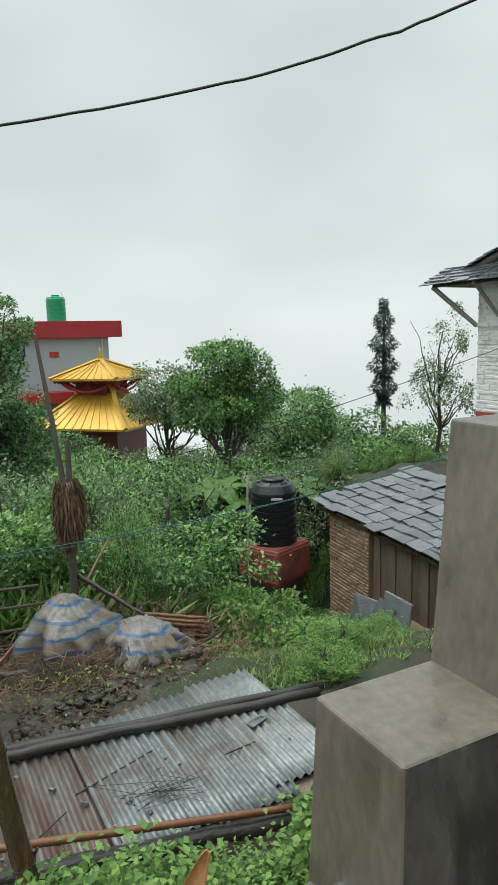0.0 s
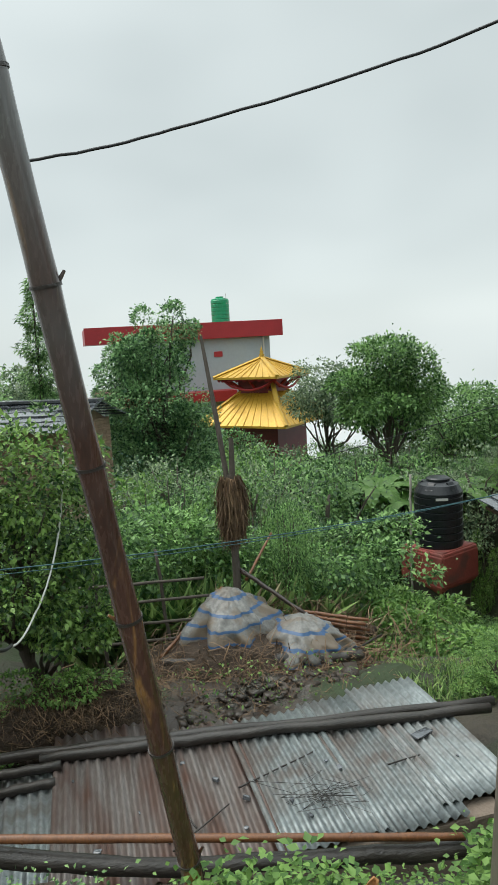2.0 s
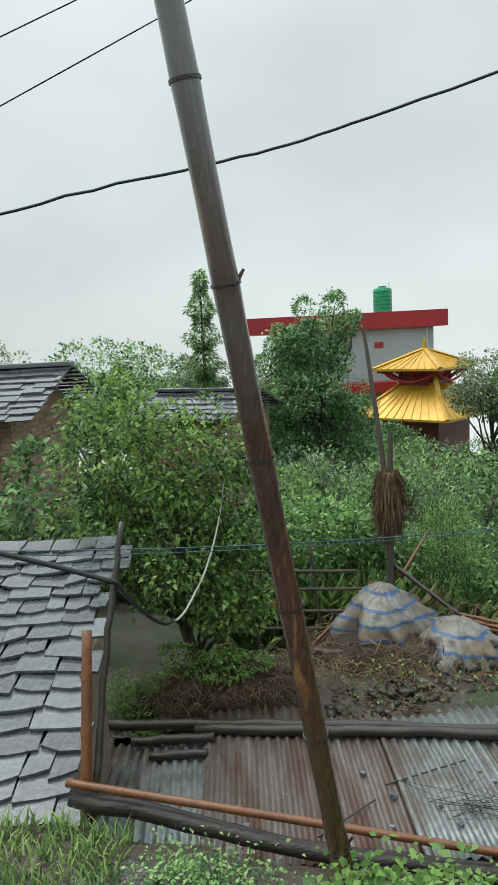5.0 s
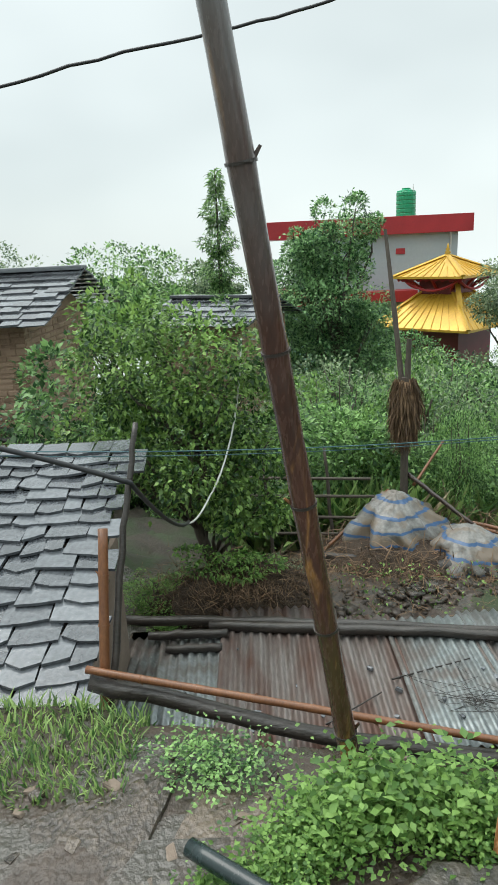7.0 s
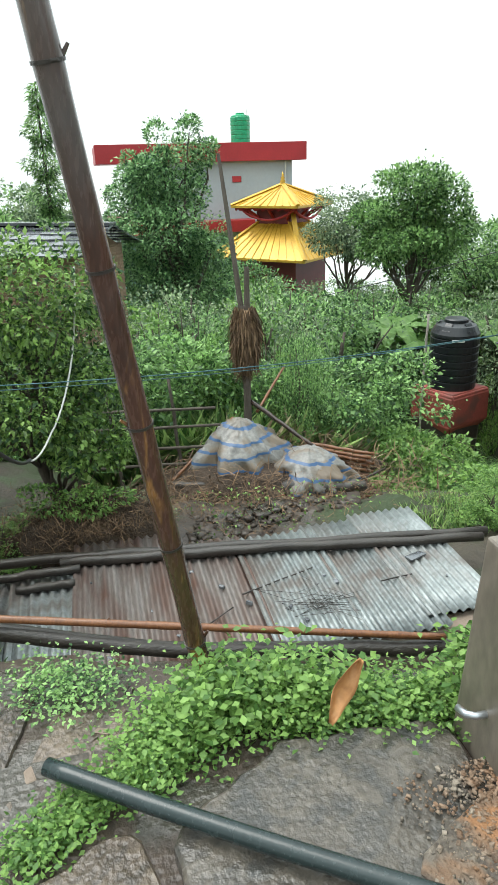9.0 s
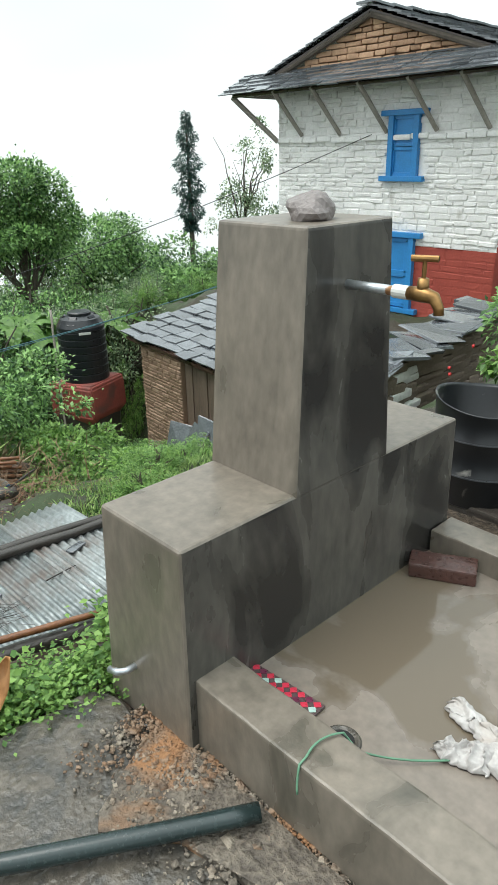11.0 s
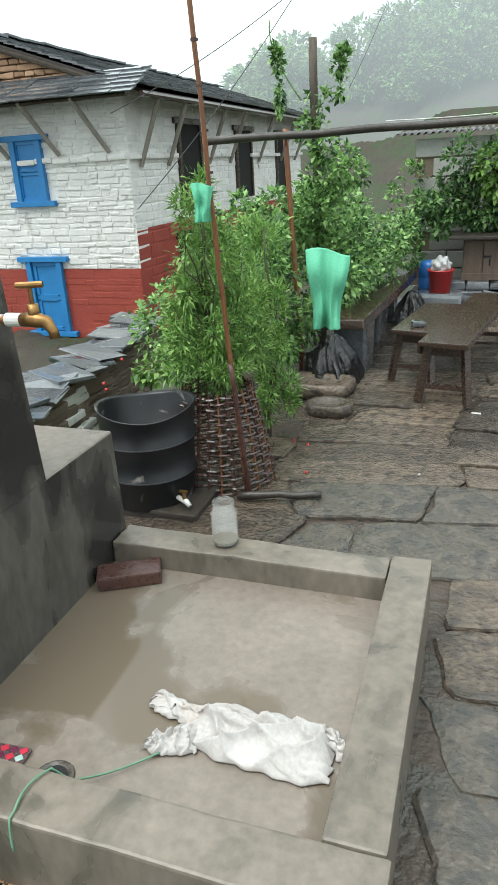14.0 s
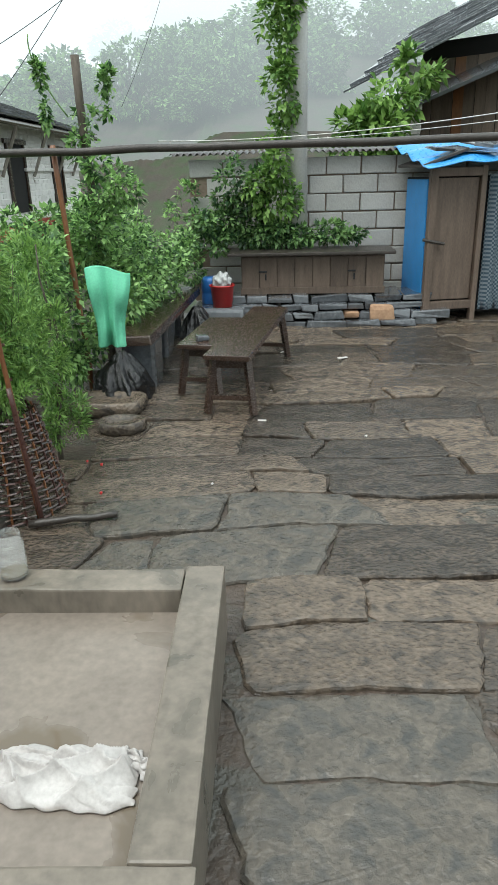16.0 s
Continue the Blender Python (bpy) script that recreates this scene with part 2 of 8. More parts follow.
    b.inputs["Metallic"].default_value = metal
    b.inputs["Specular IOR Level"].default_value = spec
    if rough_socket is None:
        rr = n.new("ShaderNodeMapRange")
        rr.inputs["To Min"].default_value, rr.inputs["To Max"].default_value = max(0.03, rough - 0.12), min(1, rough + 0.12)
        l.new(small.outputs["Fac"], rr.inputs["Value"])
        rough_socket = rr.outputs["Result"]
    l.new(rough_socket, b.inputs["Roughness"])
    if coat:
        b.inputs["Coat Weight"].default_value, b.inputs["Coat Roughness"].default_value = coat, 0.08
    if bump:
        bp = n.new("ShaderNodeBump")
        bp.inputs["Strength"].default_value, bp.inputs["Distance"].default_value = bump, bumpd
        l.new(add.outputs[0], bp.inputs["Height"])
        l.new(bp.outputs["Normal"], b.inputs["Normal"])
    if translucent:
        tr = n.new("ShaderNodeBsdfTranslucent")
        hs = n.new("ShaderNodeHueSaturation")
        hs.inputs["Value"].default_value = 1.3
        l.new(col, hs.inputs["Color"])
        l.new(hs.outputs["Color"], tr.inputs["Color"])
        ms = n.new("ShaderNodeMixShader")
        ms.inputs[0].default_value = translucent
        l.new(b.outputs[0], ms.inputs[1]), l.new(tr.outputs[0], ms.inputs[2])
        l.new(ms.outputs[0], n["Material Output"].inputs["Surface"])
    return m


def leafmat(name, lo, hi, rough=0.5):
    return mat(name, (lo, hi), rough=rough, scale=0.9, fine=5, bump=0, island=1.3, translucent=0.3, spec=0.4)


M_GROUND = mat("damp_soil_and_moss", ((0.020, 0.017, 0.012), (0.065, 0.053, 0.036)), rough=0.75, scale=1.6, fine=22, bump=0.6, stain=(0.028, 0.046, 0.014), stain_scale=0.9, stain_at=(0.46, 0.6), bumpd=0.04)
M_MUD = mat("wet_brown_mud", ((0.022, 0.016, 0.012), (0.085, 0.062, 0.046)), rough=0.42, scale=3, fine=35, bump=0.5, stain=(0.06, 0.055, 0.045), stain_scale=4, stain_at=(0.5, 0.6), stain_rough=0.15, bumpd=0.03)
M_CONC = mat("smooth_cement_render", ((0.095, 0.082, 0.066), (0.225, 0.193, 0.156)), rough=0.34, scale=4.5, fine=34, bump=0.3, stain=(0.070, 0.064, 0.05), stain_scale=5.5, stain_at=(0.54, 0.76), stain_rough=0.2, bumpd=0.004, stretch=(1, 1, 0.45))
# Wet cement, with the shade of the stand's +x side also put into the colour.
M_WETSHADECONC = mat("wet_shaded_cement_render", ((0.028, 0.027, 0.024), (0.125, 0.116, 0.10)), rough=0.3, scale=5.0, fine=30, bump=0.18, stain=(0.02, 0.019, 0.018), stain_scale=4.2, stain_at=(0.48, 0.64), stain_rough=0.18, bumpd=0.004, stretch=(1, 1, 0.4))
M_FLOOR = mat("wet_basin_cement", ((0.13, 0.109, 0.09), (0.24, 0.204, 0.17)), rough=0.32, scale=3.4, fine=38, bump=0.06, stain=(0.125, 0.10, 0.072), stain_scale=1.5, stain_at=(0.49, 0.53), stain_rough=0.05, bumpd=0.003)
M_SLAB = mat("wet_slate_flagstone", ((0.024, 0.020, 0.016), (0.150, 0.116, 0.086)), rough=0.15, scale=7.0, fine=46, bump=0.65, stain=(0.044, 0.037, 0.030), stain_scale=13.0, stain_at=(0.48, 0.66), stain_rough=0.05, objrand=0.75, bumpd=0.018, stretch=(0.9, 1.15, 1))
M_OLDCONC = mat("weathered_wet_concrete", ((0.030, 0.027, 0.023), (0.135, 0.116, 0.092)), rough=0.3, scale=7.5, fine=45, bump=0.7, stain=(0.045, 0.044, 0.040), stain_scale=11.0, stain_at=(0.46, 0.66), stain_rough=0.16, bumpd=0.012)
M_SLATE = mat("grey_roof_slate", ((0.032, 0.036, 0.042), (0.135, 0.147, 0.16)), rough=0.22, scale=3, fine=30, bump=0.25, objrand=0.7, island=0.7, bumpd=0.012, coat=0.9)
M_TIN = mat("weathered_galvanised_tin", ((0.085, 0.098, 0.098), (0.34, 0.375, 0.375)), rough=0.4, metal=0.35, scale=2, fine=25, bump=0.05, stain=(0.10, 0.066, 0.05), stain_scale=1.3, stain_at=(0.44, 0.62), stain_rough=0.55, objrand=0.6)
M_RUSTTIN = mat("rust_browned_tin", ((0.075, 0.058, 0.05), (0.26, 0.235, 0.22)), rough=0.45, metal=0.3, scale=2.4, fine=25, bump=0.08, stain=(0.095, 0.050, 0.036), stain_scale=1.6, stain_at=(0.4, 0.62), stain_rough=0.6, stretch=(3, 0.5, 1))
M_BAMBOO = mat("brown_weathered_bamboo", ((0.045, 0.02, 0.014), (0.14, 0.06, 0.035)), rough=0.5, scale=4, fine=30, bump=0.1, stain=(0.26, 0.14, 0.06), stain_scale=2.6, stain_at=(0.64, 0.76), stretch=(3, 3, 0.7))
def grey_top(m, low, high, grey):
    """Mixes grey into the colour towards the tip, for weathering and grazing sheen."""
    n, l = m.node_tree.nodes, m.node_tree.links
    b = n["Principled BSDF"]
    src = b.inputs["Base Color"].links[0].from_socket
    tc, g, no = n.new("ShaderNodeTexCoord"), n.new("ShaderNodeSeparateXYZ"), n.new("ShaderNodeTexNoise")
    no.inputs["Scale"].default_value = 5.0
    l.new(tc.outputs["Object"], g.inputs[0]), l.new(tc.outputs["Object"], no.inputs["Vector"])
    s = n.new("ShaderNodeMath")
    s.operation = "ADD"
    l.new(g.outputs["Z"], s.inputs[0]), l.new(no.outputs["Fac"], s.inputs[1])
    r = n.new("ShaderNodeMapRange")
    r.inputs["From Min"].default_value, r.inputs["From Max"].default_value = low + 0.5, high + 0.5
    l.new(s.outputs[0], r.inputs["Value"])
    x = n.new("ShaderNodeMix")
    x.data_type = "RGBA"
    x.inputs[7].default_value = (*grey, 1)
    l.new(r.outputs["Result"], x.inputs[0]), l.new(src, x.inputs[6]), l.new(x.outputs[2], b.inputs["Base Color"])
    return m


M_POLE = grey_top(mat("dark_weathered_bamboo", ((0.035, 0.019, 0.014), (0.115, 0.050, 0.033)), rough=0.26, scale=4, fine=30, bump=0.12, stain=(0.30, 0.15, 0.05), stain_scale=4.0, stain_at=(0.58, 0.66), stretch=(4, 4, 0.45), coat=0.4), 1.7, 2.7, (0.15, 0.15, 0.145))
M_CANE = mat("orange_brown_bamboo_cane", ((0.10, 0.038, 0.018), (0.25, 0.105, 0.042)), rough=0.35, scale=6, fine=40, bump=0.1, stretch=(3, 3, 0.7))
M_LOG = mat("blackened_wet_log", ((0.016, 0.014, 0.012), (0.06, 0.05, 0.042)), rough=0.35, scale=5, fine=35, bump=0.4, stretch=(3, 1, 3))
M_WOOD = mat("old_grey_brown_wood", ((0.06, 0.042, 0.032), (0.17, 0.125, 0.095)), rough=0.55, scale=3, fine=30, bump=0.25, stretch=(6, 6, 0.8), objrand=0.4)
M_DARKWOOD = mat("wet_dark_wood", ((0.018, 0.011, 0.008), (0.066, 0.039, 0.028)), rough=0.26, scale=4, fine=30, bump=0.2, stretch=(4, 1, 4), coat=0.3)
M_STRAW = mat("matted_brown_straw", ((0.06, 0.035, 0.02), (0.24, 0.15, 0.08)), rough=0.8, scale=8, fine=70, bump=0.8, island=0.7)
M_WHITEWASH = mat("whitewashed_stone", ((0.68, 0.67, 0.65), (0.88, 0.87, 0.85)), rough=0.75, scale=5, fine=30, bump=0.5, stain=(0.36, 0.34, 0.30), stain_scale=2.2, stain_at=(0.62, 0.75), island=0.5, bumpd=0.02)
M_REDWASH = mat("red_ochre_wash", ((0.25, 0.04, 0.028), (0.40, 0.075, 0.05)), rough=0.75, scale=2.5, fine=25, bump=0.4, bumpd=0.02)
M_BROWNSTONE = mat("brown_gable_stone", ((0.22, 0.125, 0.07), (0.46, 0.29, 0.18)), rough=0.8, scale=5, fine=30, bump=0.4, objrand=0.6, island=0.6)
M_BLUE = mat("bright_blue_paint", (0.025, 0.21, 0.50), rough=0.42, var=0.18, scale=5, fine=40, bump=0.1)
M_PALEWOOD = mat("weathered_strut_wood", ((0.20, 0.18, 0.15), (0.36, 0.33, 0.29)), rough=0.7, scale=4, fine=30, bump=0.2)
# Near-black colour stands in for the shade inside openings and behind boards.
M_INNERSHADE = mat("painted_interior_shade", (0.012, 0.012, 0.012), rough=0.9, var=0.3, bump=0)
M_BRICK = mat("mud_mortared_brick", ((0.20, 0.13, 0.085), (0.36, 0.25, 0.175)), rough=0.85, scale=5, fine=30, bump=0.4, objrand=0.6, island=0.7)
M_MORTAR = mat("mud_mortar", ((0.16, 0.12, 0.09), (0.24, 0.19, 0.15)), rough=0.9, scale=5, fine=40, bump=0.5)
M_BARK = mat("grey_brown_bark", ((0.045, 0.035, 0.026), (0.12, 0.10, 0.08)), rough=0.8, scale=5, fine=30, bump=0.6, stretch=(3, 3, 0.8))
M_GOLD = mat("yellow_painted_roof_metal", ((0.42, 0.235, 0.02), (0.68, 0.41, 0.05)), rough=0.4, metal=0.25, scale=1.5, fine=12, bump=0.05)
M_CRIMSON = mat("crimson_paint", (0.36, 0.022, 0.028), rough=0.5, var=0.2, scale=1.5, fine=15, bump=0.05)
M_MAROON = mat("maroon_timber_paint", (0.16, 0.02, 0.022), rough=0.5, var=0.3, scale=2.5, fine=20, bump=0.1)
M_GREYWALL = mat("pale_blue_grey_plaster", (0.36, 0.41, 0.44), rough=0.7, var=0.08, scale=0.6, fine=8, bump=0.05)
M_GREENTANK = mat("green_plastic_tank", (0.01, 0.30, 0.13), rough=0.35, var=0.12, scale=2, fine=20, bump=0)
M_BLACKPLASTIC = mat("black_moulded_plastic", (0.012, 0.014, 0.017), rough=0.32, var=0.3, scale=4, fine=40, bump=0.04)
M_SCUFFED = mat("scuffed_black_plastic", (0.008, 0.009, 0.011), rough=0.4, var=0.3, scale=4, fine=40, bump=0.05, stain=(0.17, 0.165, 0.15), stain_scale=7, stain_at=(0.64, 0.7), stain_rough=0.7)
M_HOSE = mat("dark_green_black_pipe", (0.016, 0.028, 0.028), rough=0.25, var=0.3, scale=4, fine=60, bump=0.04)
M_TANKRED = mat("faded_red_wash", ((0.22, 0.045, 0.035), (0.36, 0.085, 0.065)), rough=0.65, scale=2.5, fine=20, bump=0.2, stain=(0.15, 0.06, 0.05), stain_scale=2)
M_WHITEPLASTIC = mat("grey_white_plastic", (0.55, 0.55, 0.52), rough=0.4, var=0.12, scale=8, fine=50, bump=0.02)
M_CABLE = mat("black_cable", (0.02, 0.021, 0.023), rough=0.5, var=0.2, bump=0)
M_WIRE = mat("blue_green_line", (0.05, 0.13, 0.15), rough=0.5, var=0.2, bump=0)

L_DEEP = leafmat("deep_green_leaf", (0.025, 0.072, 0.026), (0.214, 0.374, 0.128))
L_MID = leafmat("mid_green_leaf", (0.035, 0.094, 0.029), (0.285, 0.480, 0.161))
L_LIGHT = leafmat("fresh_green_leaf", (0.063, 0.149, 0.029), (0.228, 0.384, 0.096))
L_IVY = leafmat("ivy_leaf", (0.033, 0.096, 0.038), (0.300, 0.500, 0.214), 0.45)
L_DARK = leafmat("conifer_green", (0.012, 0.040, 0.038), (0.053, 0.115, 0.087))
L_PALE = leafmat("pale_olive_leaf", (0.068, 0.120, 0.065), (0.310, 0.393, 0.223))
L_CITRUS = leafmat("citrus_leaf", (0.024, 0.070, 0.018), (0.273, 0.435, 0.110), 0.35)
L_GRASS = leafmat("tall_grass_blade", (0.058, 0.134, 0.036), (0.335, 0.467, 0.157))
L_DRY = leafmat("dry_grass_blade", (0.184, 0.144, 0.087), (0.427, 0.355, 0.232))
L_FERN = leafmat("yellow_green_leaf", (0.082, 0.182, 0.041), (0.262, 0.432, 0.116))
M_COMPOST = mat("rotting_dark_compost", ((0.022, 0.015, 0.01), (0.09, 0.058, 0.035)), rough=0.85, scale=9, fine=60, bump=1.0, bumpd=0.05)

# ---- the hillside ----
EDGE_Y = np.array([-40.0, -4.0, -1.7, -0.8, 0.0, 0.4, 2.5, 4.0, 6.0, 9.0, 12.0, 60.0])
EDGE_X = np.array([-1.5, -1.4, -1.25, -0.98, -0.66, -0.55, -0.8, -0.85, -0.7, -0.5, -0.4, -0.4])


def smooth01(v):
    v = np.clip(v, 0, 1)
    return v * v * (3 - 2 * v)


def ground_z(x, y):
    """The height of the ground: a paved terrace, a drop to the sheds, and the slope below."""
    x, y = np.asarray(x, float), np.asarray(y, float)
    s = np.interp(y, EDGE_Y, EDGE_X) - x
    top = -0.215 + 0.0 * x
    low = -1.85 - 0.3 * np.clip(-x - 5.0, 0, 26) - 0.22 * np.clip(y - 1.0, 0, 5) * smooth01((-x - 3) / 4) - 0.12 * np.clip(-x - 31, 0, 80)
    low = low + 0.35 * smooth01((-y - 1.0) / 2.5) * smooth01((-x - 3.5) / 1.5)
    yard = -1.2 - 0.28 * np.clip(-x - 9.5, 0, 40)
    k = smooth01((y - 6.6) / 1.6) * smooth01((60 - y) / 20)
    low = low * (1 - k) + yard * k
    pit = -2.6
    p = smooth01((-x - 1.2) / 0.5) * smooth01((x + 4.15) / 0.1) * smooth01((y + 2.3) / 0.2) * smooth01((1.75 - y) / 0.2)
    low = low * (1 - p) + pit * p
    g = smooth01(s / np.interp(y, [-3, 1.5, 3.0, 9], [0.4, 0.5, 3.0, 3.4]))
    h = top * (1 - g) + low * g
    hill = 0.38 * np.clip(y - 24, 0, 200) * smooth01((x + 24) / 16)
    fall = 0.75 * np.clip(-x - 37, 0, 400)
    return h + hill - fall


def build_ground():
    xs = np.unique(np.concatenate([np.linspace(-420, -40, 24), np.linspace(-40, -12, 34), np.linspace(-12, 6, 130), np.linspace(6, 40, 20), np.linspace(40, 420, 20)]))
    ys = np.unique(np.concatenate([np.linspace(-420, -30, 16), np.linspace(-30, -6, 14), np.linspace(-6, 12, 120), np.linspace(12, 60, 30), np.linspace(60, 420, 20)]))
    gx, gy = np.meshgrid(xs, ys)
    r = rng_of(3)
    gz = ground_z(gx, gy)
    rough = np.clip((np.interp(gy, EDGE_Y, EDGE_X) - gx) / 0.6, 0.06, 1)
    gz = gz + r.normal(0, 0.035, gz.shape) * rough + 0.05 * np.sin(gx * 3.1 + gy * 2.3) * rough
    v = np.stack([gx, gy, gz], -1).reshape(-1, 3)
    nx = len(xs)
    i, j = np.meshgrid(np.arange(nx - 1), np.arange(len(ys) - 1))
    a = (j * nx + i).ravel()
    f = np.stack([a, a + 1, a + nx + 1, a + nx], -1)
    ob = raw("ground", v, f, [M_GROUND, M_MUD], smooth=True)
    c = v[f].mean(axis=1)
    muddy = ((c[:, 0] > -5.7) & (c[:, 0] < -4.1) & (c[:, 1] > -3.6) & (c[:, 1] < 0.9)) | ((c[:, 0] > -1.5) & (c[:, 1] < -0.7) & (c[:, 1] > -4))
    ob.data.polygons.foreach_set("material_index", muddy.astype(np.int32))
    return tagged(ob, "damp earth hillside with moss and weeds", "ground", kind="structure")


build_ground()

# ---- the tap stand and its basin ----
ZS, ZT, ZK = 0.516, 1.25, 0.095


def frustum(bm, lo, hi):
    """A body between two outlines of equal length, given as points."""
    a = [bm.verts.new(p) for p in lo]
    b = [bm.verts.new(p) for p in hi]
    bm.faces.new(a[::-1]), bm.faces.new(b)
    for i in range(len(a)):
        j = (i + 1) % len(a)
        bm.faces.new((a[i], a[j], b[j], b[i]))
    return bm


def wet_shaded_face(ob):
    """Faces towards +x take the wet render, its colour darkened for their shade too."""
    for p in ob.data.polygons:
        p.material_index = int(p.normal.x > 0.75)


def build_stand():
    t = empty("tap_stand", pose(0, 0, -0.2), "grey cement tap stand with stepped shoulders", "tap stand")
    o = Matrix.Translation((0, 0, 0.2))
    bm = bmesh.new()
    frustum(bm, [(-0.42, -0.0, -0.2), (0.0, -0.0, -0.2), (0.0, 1.32, -0.2), (-0.42, 1.32, -0.2)],
            [(-0.368, 0.006, ZS), (0.0, 0.006, ZS), (0.0, 1.30, ZS), (-0.372, 1.30, ZS)])
    bmesh.ops.bevel(bm, geom=list(bm.edges), offset=0.014, segments=3, affect="EDGES", profile=0.6)
    bm.transform(o)
    wet_shaded_face(part("base_block", bm, [M_CONC, M_WETSHADECONC], t))
    bm = bmesh.new()
    frustum(bm, [(-0.372, 0.425, ZS - 0.01), (0.003, 0.425, ZS - 0.01), (0.003, 0.865, ZS - 0.01), (-0.372, 0.865, ZS - 0.01)],
            [(-0.385, 0.500, ZT), (-0.035, 0.500, ZT), (-0.035, 0.872, ZT), (-0.385, 0.872, ZT)])
    bmesh.ops.bevel(bm, geom=list(bm.edges), offset=0.012, segments=3, affect="EDGES", profile=0.6)
    bm.transform(o)
    wet_shaded_face(part("pillar", bm, [M_CONC, M_WETSHADECONC], t))
    return t


build_stand()


def build_basin():
    t = empty("wash_basin", pose(0, 0, -0.2), "wet cement wash basin with a low kerb", "basin")
    bm = bmesh.new()
    box(bm, (0.53, 0.69, 0.1), (1.06, 1.0, 0.2))
    part("basin_floor", bm, M_FLOOR, t)
    for name, a, b in (("kerb", (-0.01, 0.03), (1.215, 0.175)), ("kerb", (1.065, 0.178), (1.205, 1.34)), ("kerb", (0.004, 1.185), (1.062, 1.325))):
        bm = bmesh.new()
        box(bm, ((a[0] + b[0]) / 2, (a[1] + b[1]) / 2, (0.2 + ZK) / 2), (b[0] - a[0], b[1] - a[1], 0.2 + ZK), bevel=0.008)
        bmesh.ops.subdivide_edges(bm, edges=[e for e in bm.edges if e.calc_length() > 0.4], cuts=18, use_grid_fill=True)
        for v in bm.verts:
            q = noise.noise(v.co * 11) * 0.004 + noise.noise(v.co * 3) * 0.003
            v.co += Vector((q * 0.6, q * 0.6, q))
        part(name, bm, M_CONC, t)
    return t


build_basin()

# ---- courtyard bed under the flagstones, the white house ----
def wall_courses(bm, x0, x1, z0, z1, course, length, depth, r, holes=(), jit=0.013):
    """Uneven stones laid in courses over the plane y = 0, proud of it towards -y."""
    z = z0
    while z < z1 - 0.02:
        h = min(course * r.uniform(0.75, 1.3), z1 - z)
        if z1 - z - h < 0.03:
            h = z1 - z
        x = x0 - r.uniform(0, length)
        while x < x1:
            w = length * r.uniform(0.5, 1.6)
            a, b = max(x, x0), min(x + w, x1)
            if b - a > 0.03 and not any(hx0 < (a + b) / 2 + (b - a) * 0.3 and (a + b) / 2 - (b - a) * 0.3 < hx1 and hz0 < z + h * 0.8 and z + h * 0.2 < hz1 for hx0, hx1, hz0, hz1 in holes):
                d = depth * r.uniform(0.4, 1.2)
                g = 0.006
                vs = [bm.verts.new((px + r.uniform(-jit, jit), py, pz + r.uniform(-jit, jit))) for px, py, pz in
                      ((a + g, 0.01, z + g), (b - g, 0.01, z + g), (b - g, 0.01, z + h - g), (a + g, 0.01, z + h - g),
                       (a + g * 3, -d, z + g * 3), (b - g * 3, -d, z + g * 3), (b - g * 3, -d, z + h - g * 3), (a + g * 3, -d, z + h - g * 3))]
                bm.faces.new((vs[4], vs[5], vs[6], vs[7]))
                for p, q in ((0, 1), (1, 2), (2, 3), (3, 0)):
                    bm.faces.new((vs[p], vs[q], vs[q + 4], vs[p + 4]))
            x += w
        z += h


def slate_field(bm, origin, along, up, width, length, row, piece, r, thick=0.02, lift=0.03):
    """Overlapping slates over a slope, joined."""
    along, up = Vector(along).normalized(), Vector(up).normalized()
    nrm = along.cross(up).normalized()
    if nrm.z < 0:
        nrm = -nrm
    n = int(length / row)
    for i in range(n + 1):
        v0 = i * row
        x = -r.uniform(0, piece)
        while x < width:
            w = piece * r.uniform(0.55, 1.5)
            a, b = max(x, 0), min(x + w, width)
            if b - a > 0.04:
                e = row * 1.35
                j = r.uniform(-0.3, 0.25) * row * 0.3
                t = thick * r.uniform(0.7, 1.6)
                base = Vector(origin) + nrm * r.uniform(0, 0.008)
                pts = []
                for s0, s1, top in ((a, v0 + j, 0), (b, v0 + j + r.uniform(-0.12, 0.12) * row, 0), (b, v0 + e, 0), (a, v0 + e, 0)):
                    h = lift if s1 < v0 + row * 0.6 else 0.0
                    pts.append(base + along * (s0 + r.uniform(0.0, 0.008)) + up * min(s1, length) + nrm * h)
                lo = [bm.verts.new(p) for p in pts]
                hi = [bm.verts.new(p + nrm * t) for p in pts]
                bm.faces.new(hi), bm.faces.new(lo[::-1])
                for k in range(4):
                    bm.faces.new((lo[k], lo[(k + 1) % 4], hi[(k + 1) % 4], hi[k]))
            x += w


HX, HY = -4.04, 9.34          # the near corner of the white house
HZ, HE = -1.45, 2.59         # its foot and its wall's top
HW, HD = 4.68, 10.6           # its gable's width and its length


